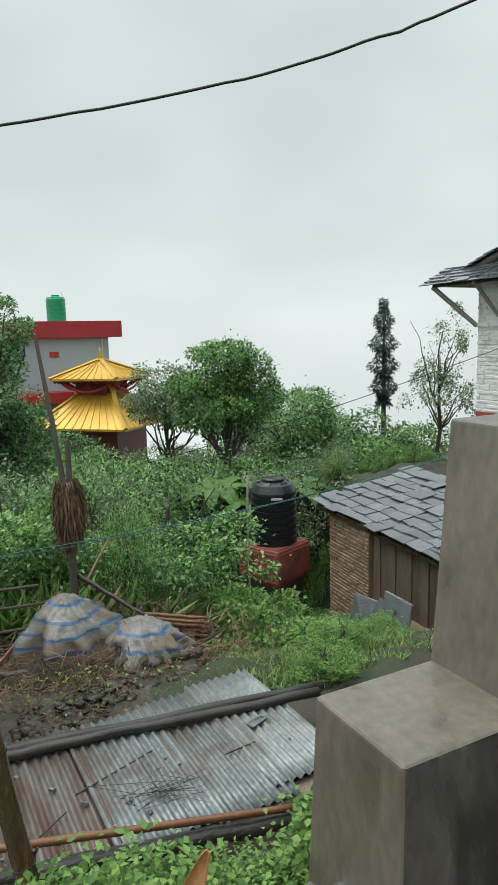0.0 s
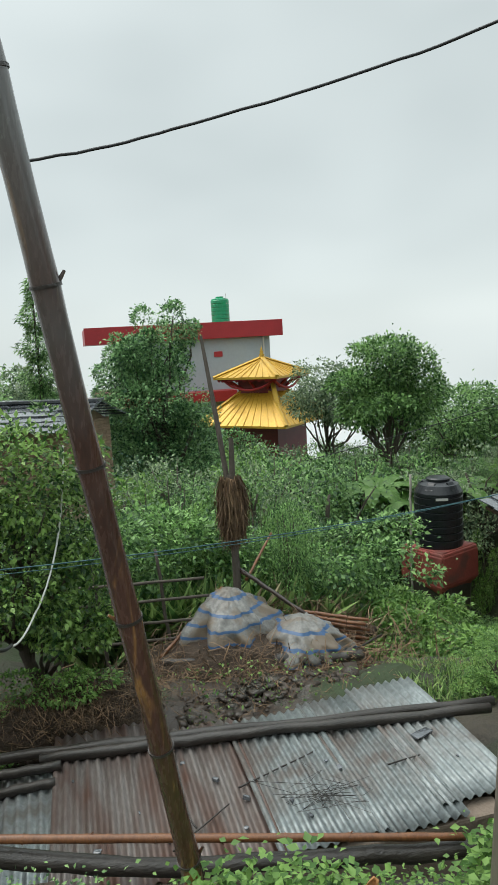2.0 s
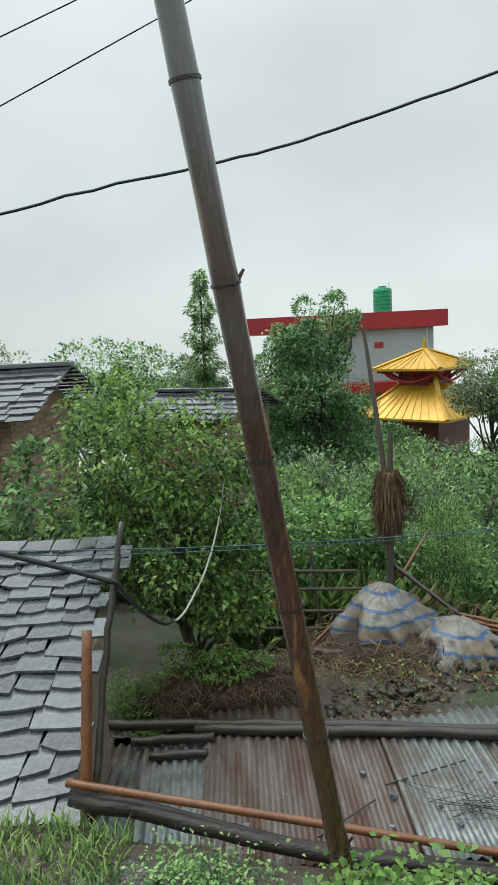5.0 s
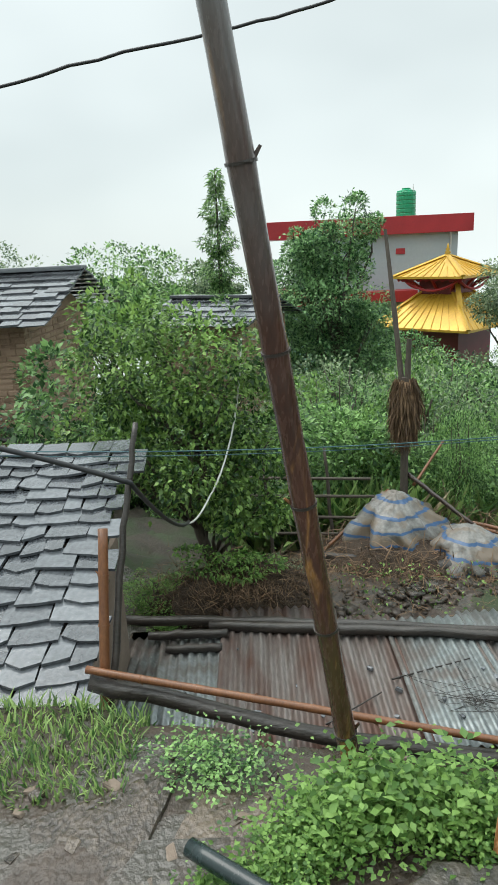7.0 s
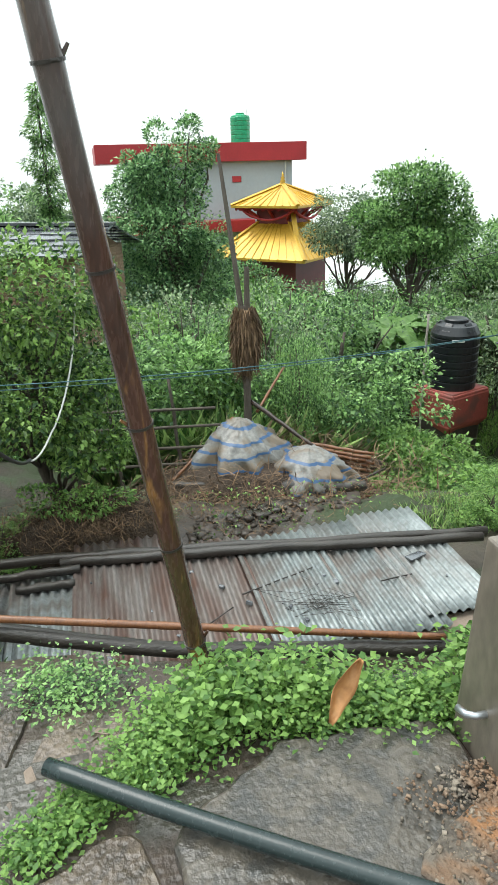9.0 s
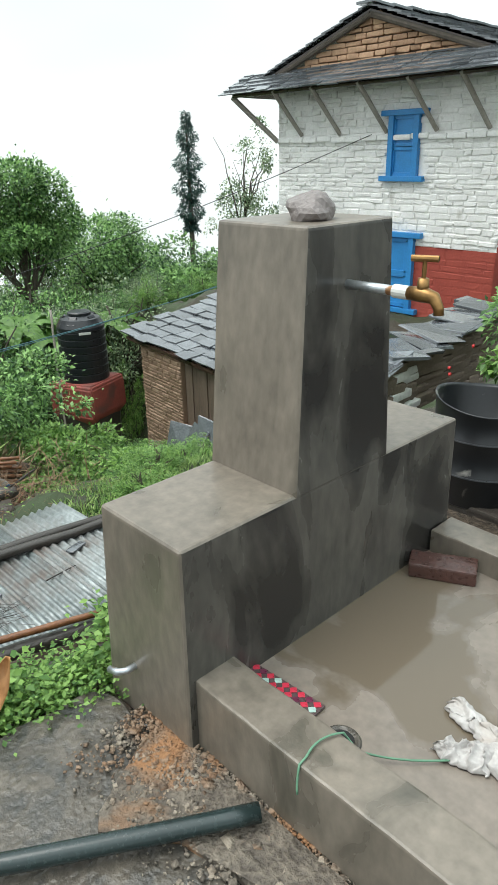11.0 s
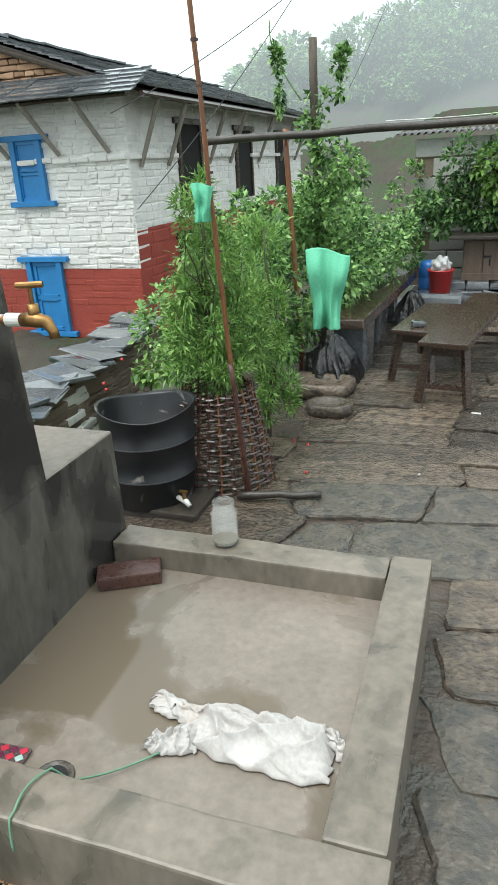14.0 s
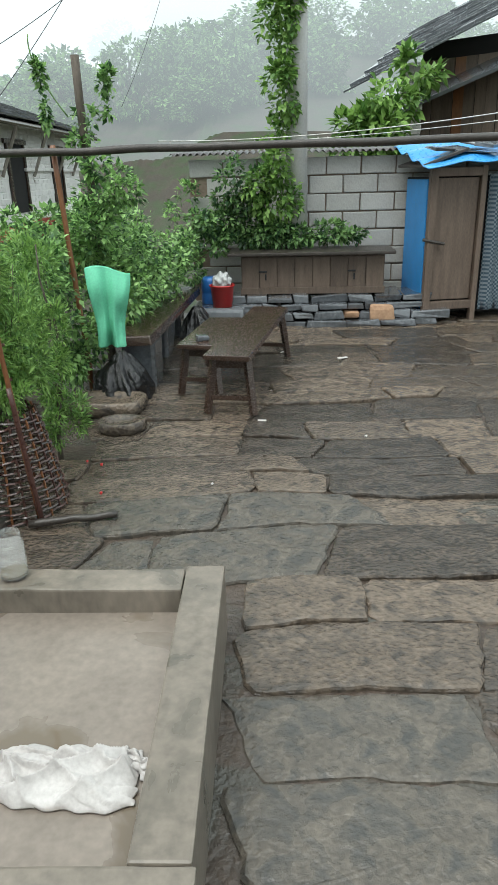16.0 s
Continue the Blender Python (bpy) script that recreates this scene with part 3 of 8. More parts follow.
def build_white_house():
    t = empty("white_house", pose(HX, HY, HZ), "two-storey whitewashed stone house with red base and slate roof", "house")
    H = HE - HZ
    r = rng_of(11)
    win = (-2.10, -1.51, 2.46, 3.457)
    door = (-2.16, -1.46, 0.29, 1.57)
    red_g, red_s = 1.40, 2.0
    ledge = 3.09
    # gable wall, plane y = 0, from x = -HW to 0
    bm = bmesh.new()
    box(bm, (-HW / 2, 0.2, (H + red_g) / 2), (HW, 0.4, H - red_g))
    part("wall", bm, M_WHITEWASH, t)
    bm = bmesh.new()
    box(bm, (-HW / 2, 0.2, red_g / 2), (HW, 0.4, red_g))
    part("wall", bm, M_REDWASH, t)
    bm = bmesh.new()
    wall_courses(bm, -HW, 0, red_g, H, 0.088, 0.25, 0.026, r, (win, door), 0.016)
    tagged(part("stone_facing", bm, M_WHITEWASH, t, "whitewashed rubble stone courses"), kind="stuff")
    bm = bmesh.new()
    wall_courses(bm, -HW, 0, 0, red_g, 0.13, 0.4, 0.006, r, (door,))
    tagged(part("red_base", bm, M_REDWASH, t, "red ochre band"), kind="stuff")
    # long side, plane x = 0, from y = 0 to HD
    side = Matrix.Rotation(radians(90), 4, "Z")
    bm = bmesh.new()
    box(bm, (-0.2, HD / 2, (H + red_s) / 2), (0.39, HD - 0.004, H - red_s - 0.004))
    part("wall", bm, M_WHITEWASH, t)
    bm = bmesh.new()
    box(bm, (-0.2, HD / 2, red_s / 2), (0.39, HD - 0.004, red_s))
    part("wall", bm, M_REDWASH, t)
    doors = [(1.85, 2.95, 2.2, 3.66), (4.9, 6.0, 2.2, 3.63), (8.0, 8.9, 2.2, 3.6), (1.6, 2.6, 0.3, 1.76)]
    bm = bmesh.new()
    wall_courses(bm, 0, HD, red_s, H, 0.11, 0.32, 0.008, r, doors)
    bm.transform(side)
    tagged(part("stone_facing", bm, M_WHITEWASH, t), kind="stuff")
    bm = bmesh.new()
    wall_courses(bm, 0, HD, 0, red_s, 0.18, 0.55, 0.004, r, doors)
    bm.transform(side)
    tagged(part("red_base", bm, M_REDWASH, t), kind="stuff")
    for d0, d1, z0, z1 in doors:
        # The shaded room behind is a near-black slab set on the wall.
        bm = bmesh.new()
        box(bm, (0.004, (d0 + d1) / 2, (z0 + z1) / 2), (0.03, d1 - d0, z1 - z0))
        o = part("window", bm, M_INNERSHADE, t, "open window, the shade inside painted as a near-black slab")
        for y in (d0 + 0.05, d1 - 0.05):
            bm = bmesh.new()
            box(bm, (0.035, y, (z0 + z1) / 2), (0.05, 0.1, z1 - z0), bevel=0.008)
            part("frame", bm, M_DARKWOOD, o)
        bm = bmesh.new()
        box(bm, (0.035, (d0 + d1) / 2, z1), (0.06, d1 - d0 + 0.25, 0.1), bevel=0.008)
        part("lintel", bm, M_DARKWOOD, o)
    # ledge of rounded stones between the storeys
    for k in range(14):
        bm = bmesh.new()
        w = HW / 14
        box(bm, (-HW + (k + 0.5) * w, -0.035, ledge + r.uniform(-0.015, 0.015)), (w * 0.97, 0.09, 0.085), bevel=0.025)
        part("ledge_stone", bm, M_WHITEWASH, t)
    for k in range(18):
        bm = bmesh.new()
        w = HD / 18
        box(bm, (0.035, (k + 0.5) * w, ledge + r.uniform(-0.012, 0.012)), (0.09, w * 0.98, 0.08), bevel=0.025)
        if not any(d0 < (k + 0.5) * w < d1 for d0, d1, *_ in doors[:3]):
            part("ledge_stone", bm, M_WHITEWASH, t)
        else:
            bm.free()
    # blue window and door
    for name, (x0, x1, z0, z1) in (("window", win), ("door", door)):
        bm = bmesh.new()
        cx = (x0 + x1) / 2
        box(bm, (cx, -0.012, (z0 + z1) / 2), (x1 - x0 - 0.14, 0.03, z1 - z0 - 0.1), bevel=0.004)
        w = part(name, bm, M_BLUE, t, "closed blue-painted wooden shutter")
        for x in (x0 + 0.05, x1 - 0.05):
            bm = bmesh.new()
            box(bm, (x, -0.045, (z0 + z1) / 2), (0.1, 0.09, z1 - z0), bevel=0.008)
            part("jamb", bm, M_BLUE, w)
        for z, e in ((z0, 0.13), (z1, 0.14)):
            bm = bmesh.new()
            box(bm, (cx, -0.05, z), (x1 - x0 + 2 * e, 0.12, 0.085), bevel=0.008)
            part("lintel" if z == z1 else "sill", bm, M_BLUE, w)
        for z, h in ((z0 + (z1 - z0) * 0.27, 0.4), (z0 + (z1 - z0) * 0.72, 0.42)):
            bm = bmesh.new()
            hh = (z1 - z0) * h
            for dx in (-0.2, 0.2):
                box(bm, (cx + dx, -0.038, z), (0.055, 0.026, hh), bevel=0.004)
            for dz in (-hh / 2, hh / 2):
                box(bm, (cx, -0.036, z + dz), (0.46, 0.03, 0.06), bevel=0.004)
            part("panel", bm, M_BLUE, w)
    # roof: skirt over the gable, brown gable above it, two slopes
    ov = 0.62
    ze = H - 0.1
    bm = bmesh.new()
    slate_field(bm, (-HW - 0.95, -ov - 0.05, ze - 0.05), (1, 0, 0), (0, 0.87, 0.44), HW + 0.95 + 0.5, 0.86, 0.15, 0.42, r, 0.018, 0.022)
    tagged(part("skirt_roof", bm, M_SLATE, t, "slate skirt over the gable"), kind="stuff")
    rise = 1.03
    apex = (-2.6, 0.0, ze + rise + 0.12)
    for s in (1, -1):
        half = 3.1 if s > 0 else 3.02
        bm = bmesh.new()
        up = Vector((-s * half, 0, rise)).normalized()
        ln = math.hypot(half, rise)
        org = (apex[0] + s * half, -0.12, ze + 0.05)
        slate_field(bm, org, (0, 1, 0), up, HD + 0.67, ln, 0.2, 0.4, r, 0.02, 0.026)
        tagged(part("roof_slope", bm, M_SLATE, t, "overlapping grey slates, wet"), kind="stuff")
        bm = bmesh.new()
        vs = [Vector((apex[0] + s * half, y, ze + 0.02)) for y in (-0.05, HD + 0.5)] + [Vector((apex[0], y, ze + rise + 0.02)) for y in (HD + 0.5, -0.05)]
        f = [bm.verts.new(v) for v in vs] + [bm.verts.new(v - Vector((0, 0, 0.06))) for v in vs]
        bm.faces.new(f[:4]), bm.faces.new(f[7:3:-1])
        for k in range(4):
            bm.faces.new((f[k], f[(k + 1) % 4], f[4 + (k + 1) % 4], f[4 + k]))
        part("roof_boarding", bm, M_DARKWOOD, t)
    bm = bmesh.new()
    for k in range(22):
        box(bm, (apex[0], -0.18 + (k + 0.5) * (HD + 0.7) / 22, ze + rise + 0.09 + r.uniform(-0.01, 0.01)), (0.36, (HD + 0.7) / 22 * 1.04, 0.04), pose(0, 0, 0, r.uniform(-3, 3), 0, 0), bevel=0.006)
    tagged(part("ridge_capping", bm, M_SLATE, t), kind="stuff")
    # gable triangle of brown stones
    bm = bmesh.new()
    zb = ze + 0.27
    vs = [bm.verts.new(p) for p in ((apex[0] - 2.0, 0.1, zb - 0.25), (-0.15, 0.1, zb - 0.25), (apex[0], 0.1, ze + rise))]
    vs2 = [bm.verts.new(v.co + Vector((0, 0.2, 0))) for v in vs]
    bm.faces.new(vs), bm.faces.new(vs2[::-1])
    for k in range(3):
        bm.faces.new((vs[k], vs[(k + 1) % 3], vs2[(k + 1) % 3], vs2[k]))
    gable = part("gable", bm, M_MORTAR, t)
    z = zb
    while z < ze + rise - 0.08:
        h = 0.095 * r.uniform(0.8, 1.2)
        f = max(0.0, 1 - (z + h - zb) / (rise - 0.2))
        wd = 2.3 * f
        x = -1.95 * f + r.uniform(0, 0.1)
        while x < wd - 0.08:
            w = min(r.uniform(0.18, 0.46), wd - x)
            bm = bmesh.new()
            box(bm, (apex[0] + x + w / 2, 0.07, z + h / 2), (w - 0.012, 0.1, h - 0.012), bevel=0.02, jitter=0.012, r=random)
            part("stone", bm, M_BROWNSTONE, gable)
            x += w
        z += h
    # rafters' edge along the gable, fascia and struts
    for s in (1, -1):
        half = 3.1 if s > 0 else 3.02
        bm = bmesh.new()
        tube(bm, [(apex[0] + s * (half - 0.75), -0.02, ze + 0.2), (apex[0], -0.02, ze + rise - 0.05)], 0.05, 8)
        part("verge_pole", bm, M_BARK, t)
    for x in (-4.2, -3.3, -2.3, -1.35, -0.45):
        bm = bmesh.new()
        tube(bm, [(x + 0.14, -0.03, ledge + 0.08), (x - 0.12, -ov + 0.08, ze - 0.02)], [0.036, 0.042], 7)
        part("strut", bm, M_PALEWOOD, t)
    for y in (0.35, 1.4, 3.3, 4.5, 6.5, 8.4, 9.8):
        bm = bmesh.new()
        tube(bm, [(0.03, y, ledge - 0.15), (0.5, y - 0.1, ze - 0.02)], [0.036, 0.042], 7)
        part("strut", bm, M_PALEWOOD, t)
    bm = bmesh.new()
    tube(bm, [(-HW - 0.7, -ov + 0.1, ze - 0.04), (0.35, -ov + 0.1, ze - 0.04)], 0.04, 7)
    part("eave_pole", bm, M_DARKWOOD, t)
    bm = bmesh.new()
    tube(bm, [(-HW + 0.02, -0.06, ledge + 0.0), (-HW - 0.75, -0.5, ze - 0.06)], [0.045, 0.05], 8)
    part("strut", bm, M_PALEWOOD, t, "long corner strut")
    bm = bmesh.new()
    tube(bm, [(0.52, -0.4, ze - 0.04), (0.52, HD + 0.4, ze - 0.04)], 0.045, 7)
    part("eave_pole", bm, M_DARKWOOD, t)
    # plinth
    bm = bmesh.new()
    box(bm, (0.55, HD / 2 - 0.4, -0.02), (1.1, HD, 0.3), bevel=0.03)
    part("plinth", bm, M_REDWASH, t, "red clay veranda plinth")
    return t


build_white_house()

# ---- the tin-roofed shed below the terrace ----
TZ = -1.6


def corrugated(width, length, pitch=0.076, amp=0.016, rows=2, bend=0.0, seed=0):
    """A sheet with its furrows along y, thick enough to show an edge."""
    n = int(width / pitch * 6)
    xs = np.linspace(0, width, n + 1)
    ys = np.linspace(0, length, rows + 1)
    r = rng_of(seed)
    gx, gy = np.meshgrid(xs, ys)
    gz = amp * np.sin(gx / pitch * 2 * np.pi) + bend * np.sin(gy / length * np.pi) + r.normal(0, 0.0012, gx.shape)
    top = np.stack([gx, gy, gz], -1).reshape(-1, 3)
    v = np.concatenate([top, top - np.array((0, 0, 0.003))])
    k = n + 1
    i, j = np.meshgrid(np.arange(n), np.arange(rows))
    a = (j * k + i).ravel()
    f = np.stack([a, a + 1, a + k + 1, a + k], -1)
    m = len(top)
    b = np.arange(n)
    rim = np.stack([b, b + m, b + 1 + m, b + 1], -1)
    c = np.arange(n) + rows * k
    rim2 = np.stack([c + 1, c + 1 + m, c + m, c], -1)
    return v, np.concatenate([f, f[:, ::-1] + m, rim, rim2])


def tin_sheet(parent, at, turn, width, length, seed, material=None, tilt=0.0):
    v, f = corrugated(width, length, rows=6, bend=0.012, seed=seed)
    o = raw("tin_sheet", v, f, material or M_TIN, parent, smooth=True)
    o.matrix_basis = pose(*at, tilt, 0, turn)
    return o


def build_tin_shed():
    t = empty("tin_shed", pose(-3.3, -0.2, -2.6), "low shed with a rusty corrugated tin roof", "shed")
    o = Vector((-3.3, -0.2, -2.6))
    lay = [(-2.78, -2.16, -0.02, 0.42, 1.16), (-2.72, -1.80, 0.004, 0.5, 1.18), (-2.55, -1.36, 0.024, 0.78, 1.72), (-2.55, -0.66, 0.004, 0.74, 1.55), (-2.52, 0.0, 0.022, 0.74, 1.5), (-2.5, 0.66, 0.004, 0.62, 1.62), (-2.62, 1.14, 0.024, 0.62, 1.55)]
    for k, (x, y, dz, w, ln) in enumerate(lay):
        tin_sheet(t, Vector((x, y, TZ + dz)) - o, 90 + (2.5 if k == 1 else -1.0 + 0.5 * k), w, ln, 40 + k, M_RUSTTIN if k in (2, 3) else M_TIN, tilt=0.6)
    for a, b in (((-2.6, -2.05), (-4.0, -2.05)), ((-4.0, -2.05), (-4.0, 1.6)), ((-4.0, 1.6), (-2.6, 1.6)), ((-2.6, 1.6), (-2.6, -2.05))):
        bm = bmesh.new()
        c = Vector(((a[0] + b[0]) / 2, (a[1] + b[1]) / 2, -2.12)) - o
        box(bm, c, (abs(a[0] - b[0]) + 0.18, abs(a[1] - b[1]) + 0.18, 0.98), bevel=0.02)
        part("wall", bm, M_MORTAR, t)
    return t


build_tin_shed()


def pole_thing(name, pts, radii, material, label, category, nodes=0, seg=12, node_mat=None, group=""):
    """A pole as a thing of its own; with nodes, a bamboo culm with swollen rings."""
    pts = [Vector(p) for p in pts]
    t = empty(name, Matrix.Translation(pts[0]), label, category, group)
    a, b = pts[0], pts[-1]
    r = rng_of(len(name) + int(abs(a.x * 100)))
    bm = bmesh.new()
    if nodes:
        cuts, rr = [], []
        for i in range(nodes):
            f0, f1 = i / nodes, (i + 1) / nodes
            for f, k in ((f0, 1.05), (f0 + 0.02, 1.0), ((f0 + f1) / 2, 0.97), (f1 - 0.02, 1.0)):
                cuts.append(a.lerp(b, f) - a + Vector((0, 0, 0)))
                rr.append((radii[0] + (radii[1] - radii[0]) * f) * k)
        tube(bm, cuts, rr, seg)
    else:
        out, rr = [], []
        n = len(pts) - 1
        for i in range(n):
            for j in range(8):
                f = (i + j / 8) / n
                out.append(pts[i].lerp(pts[i + 1], j / 8) - a + Vector(r.normal(0, radii[0] * 0.13, 3)))
                rr.append((radii[0] + (radii[1] - radii[0]) * f) * r.uniform(0.93, 1.07))
        out.append(b - a)
        rr.append(radii[1])
        tube(bm, out, rr, seg)
    part("culm" if nodes else "stem", bm, material, t, smooth=True)
    if nodes:
        d = (b - a).normalized()
        for i in range(1, nodes):
            f = i / nodes
            rad = radii[0] + (radii[1] - radii[0]) * f
            q = a.lerp(b, f) - a
            bm = bmesh.new()
            tube(bm, [q - d * rad * 0.12, q + d * rad * 0.12], rad * 1.15, seg)
            part("node_ring", bm, node_mat or material, t)
            if i % 2:
                bm = bmesh.new()
                s = d.cross(Vector((1, 0, 0.2))).normalized() * (1 if i % 4 == 1 else -1)
                tube(bm, [q + s * rad * 0.8, q + s * rad * 1.5 + d * rad * 0.8], [rad * 0.2, rad * 0.12], 6)
                part("twig_stub", bm, material, t)
    return t


POLE_A, POLE_B = Vector((-0.894, -0.703, -0.26)), Vector((-0.513, -1.056, 2.15))
pole_thing("bamboo_pole", [POLE_A + (POLE_B - POLE_A) * -0.094, POLE_A + (POLE_B - POLE_A) * 1.323], (0.034, 0.031), M_POLE, "tall leaning brown bamboo pole stuck in the weeds", "pole", nodes=8, seg=18, node_mat=M_LOG)
pole_thing("bamboo_rail", [(-1.500, -1.750, -0.225), (-1.050, 0.380, -0.410)], (0.017, 0.015), M_CANE, "orange-brown bamboo rail beside the terrace edge", "rail", nodes=9)
pole_thing("black_rail_pole", [(-1.510, -1.740, -0.290), (-1.270, -0.770, -0.420), (-1.040, 0.450, -0.460)], (0.036, 0.034), M_LOG, "dark wet pole lying along the terrace edge", "rail")
pole_thing("edge_log", [(-1.470, -1.720, -0.460), (-1.230, -0.770, -0.540), (-0.970, 0.330, -0.550)], (0.036, 0.04), M_LOG, "half-rotten log at the terrace edge", "log")
pole_thing("split_bamboo_stake", [(-1.470, -1.690, -0.490), (-1.730, -1.670, 0.340)], (0.024, 0.022), M_CANE, "orange split bamboo stake tied to the rail", "stake", nodes=4)
pole_thing("thin_stick", [(-1.470, -1.670, -0.490), (-1.770, -1.590, 0.310), (-1.970, -1.530, 0.730)], (0.018, 0.012), M_LOG, "thin dark stick standing beside the stake", "stick")
pole_thing("roof_log", [(-4.1, -2.2, -1.52), (-3.95, -0.7, -1.52), (-3.55, 2.15, -1.53)], (0.042, 0.04), M_LOG, "black log weighing down the tin roof", "log", group="roof logs")
pole_thing("roof_log", [(-3.94, -1.45, -1.51), (-3.8, -0.2, -1.51), (-3.45, 2.05, -1.52)], (0.044, 0.04), M_LOG, "black log weighing down the tin roof", "log", group="roof logs")
pole_thing("roof_log", [(-3.86, -1.95, -1.54), (-3.83, -1.3, -1.52)], (0.036, 0.036), M_LOG, "short black log on the tin roof", "log", group="roof logs")
pole_thing("roof_log", [(-3.68, -1.78, -1.55), (-3.66, -1.34, -1.54)], (0.036, 0.036), M_LOG, "short black log on the tin roof", "log", group="roof logs")

for k, (a, b) in enumerate((((-3.2, -0.1), (-3.42, 0.55)), ((-2.75, -0.62), (-3.05, -0.2)), ((-3.1, 0.98), (-3.12, 1.25)), ((-2.9, -0.45), (-3.3, -0.55)))):
    pole_thing("roof_twig", [(*a, TZ + 0.045), (*b, TZ + 0.05)], (0.007, 0.005), M_LOG, "dark twig lying on the tin roof", "twig", seg=6, group="roof twigs")
_r = rng_of(8)
for k in range(15):
    x, y, s = -_r.uniform(2.7, 3.75), _r.uniform(-1.7, 1.55), _r.uniform(0.012, 0.028)
    bm = bmesh.new()
    box(bm, (0, 0, s * 0.4), (2 * s, 1.4 * s, 0.9 * s), bevel=0.3 * s, jitter=0.3 * s, r=random)
    o = part("roof_stone", bm, M_SLATE)
    o.matrix_basis = pose(x, y, TZ + 0.03, 0, 0, _r.uniform(0, 180))
    tagged(o, "small grey stone lying on the tin roof", "stone", "roof stones")
bm = bmesh.new()
box(bm, (0, 0, 0.015), (0.09, 0.17, 0.03), bevel=0.012, jitter=0.012, r=random)
o = part("roof_stone", bm, M_SLATE)
o.matrix_basis = pose(-3.35, 1.38, TZ + 0.035, 0, 0, 20)
tagged(o, "flat grey stone lying on the tin roof", "stone", "roof stones")
# a tangle of dry brushwood
bm = bmesh.new()
for k in range(14):
    c = Vector((-2.9, 0.42, TZ + 0.05))
    p = [c + Vector((_r.normal(0, 0.13), _r.normal(0, 0.16), abs(_r.normal(0, 0.02)))) for _ in range(4)]
    tube(bm, p, 0.002, 4)
tagged(part("brushwood_tangle", bm, M_LOG), "tangle of dry brushwood on the tin roof", "brushwood", kind="stuff")


# ---- slate-roofed shed beside the terrace ----
def slate_pieces(parent, origin, along, up, width, length, row, piece, seed, thick=0.016, lift=0.02, m=None, flare=0.0):
    """Overlapping slates, each an object of its own, sharing a few meshes."""
    r = rng_of(seed)
    along, up = Vector(along).normalized(), Vector(up).normalized()
    nrm = along.cross(up).normalized()
    if nrm.z < 0:
        nrm = -nrm
    base = Matrix((along, up, nrm)).transposed().to_4x4()
    meshes = []
    for k in range(10):
        w = piece * (0.6 + 0.09 * k)
        e = row * 1.45
        bm = bmesh.new()
        n0 = [(0.004, r.uniform(-0.02, 0.03)), (w * 0.5, r.uniform(-0.02, 0.02)), (w - 0.004, r.uniform(-0.02, 0.035)), (w - 0.006, e), (0.006, e)]
        lo = [bm.verts.new((x, y, lift * (1 - y / e))) for x, y in n0]
        hi = [bm.verts.new((x, y, lift * (1 - y / e) + thick)) for x, y in n0]
        bm.faces.new(hi), bm.faces.new(lo[::-1])
        for q in range(5):
            bm.faces.new((lo[q], lo[(q + 1) % 5], hi[(q + 1) % 5], hi[q]))
        me = bpy.data.meshes.new("slate")
        bmesh.ops.recalc_face_normals(bm, faces=bm.faces)
        bm.to_mesh(me)
        bm.free()
        me.materials.append(m or M_SLATE)
        meshes.append((w, me))
    v = 0.0
    while v < length:
        x = -r.uniform(0, piece * 0.6)
        while x < width - 0.02 + flare * (1 - v / length):
            w, me = meshes[r.integers(0, 10)]
            if x + w > 0.05:
                ob = new("slate", me)
                ob.parent = parent
                ob.matrix_basis = Matrix.Translation(Vector(origin) + along * x + up * (v + r.normal(0, row * 0.07)) + nrm * r.uniform(0, 0.006)) @ base @ pose(0, 0, 0, r.normal(0, 1.3), r.normal(0, 1.2), r.normal(0, 3.0))
            x += w
        v += row


def gable_box(bm, x0, x1, y0, y1, z0, z1):
    box(bm, ((x0 + x1) / 2, (y0 + y1) / 2, (z0 + z1) / 2), (x1 - x0, y1 - y0, z1 - z0), bevel=0.01)
    return bm


def build_near_slate_shed():
    t = empty("slate_shed", pose(-2.62, -3.22, -1.88), "stone shed with an old wet slate roof", "shed")
    o = Vector((-2.5, -3.2, -1.9))
    bm = bmesh.new()
    gable_box(bm, -1.05, 0.95, -1.5, 1.15, 0.0, 1.33)
    part("wall", bm, M_MORTAR, t)
    slate_pieces(t, Vector((-1.14, -4.85, -0.58)) - o, (0, 1, 0), (-0.965, 0, 0.262), 2.92, 2.44, 0.135, 0.19, 21, 0.018, 0.03, flare=0.14)
    bm = bmesh.new()
    vs = [Vector((-1.16, -4.85, -0.59)), Vector((-1.16, -1.81, -0.59)), Vector((-3.58, -1.95, 0.06)), Vector((-3.58, -4.85, 0.06))]
    f = [bm.verts.new(v - o) for v in vs] + [bm.verts.new(v - o - Vector((0, 0, 0.05))) for v in vs]
    bm.faces.new(f[:4]), bm.faces.new(f[7:3:-1])
    for k in range(4):
        bm.faces.new((f[k], f[(k + 1) % 4], f[4 + (k + 1) % 4], f[4 + k]))
    part("roof_boarding", bm, M_DARKWOOD, t)
    return t


build_near_slate_shed()


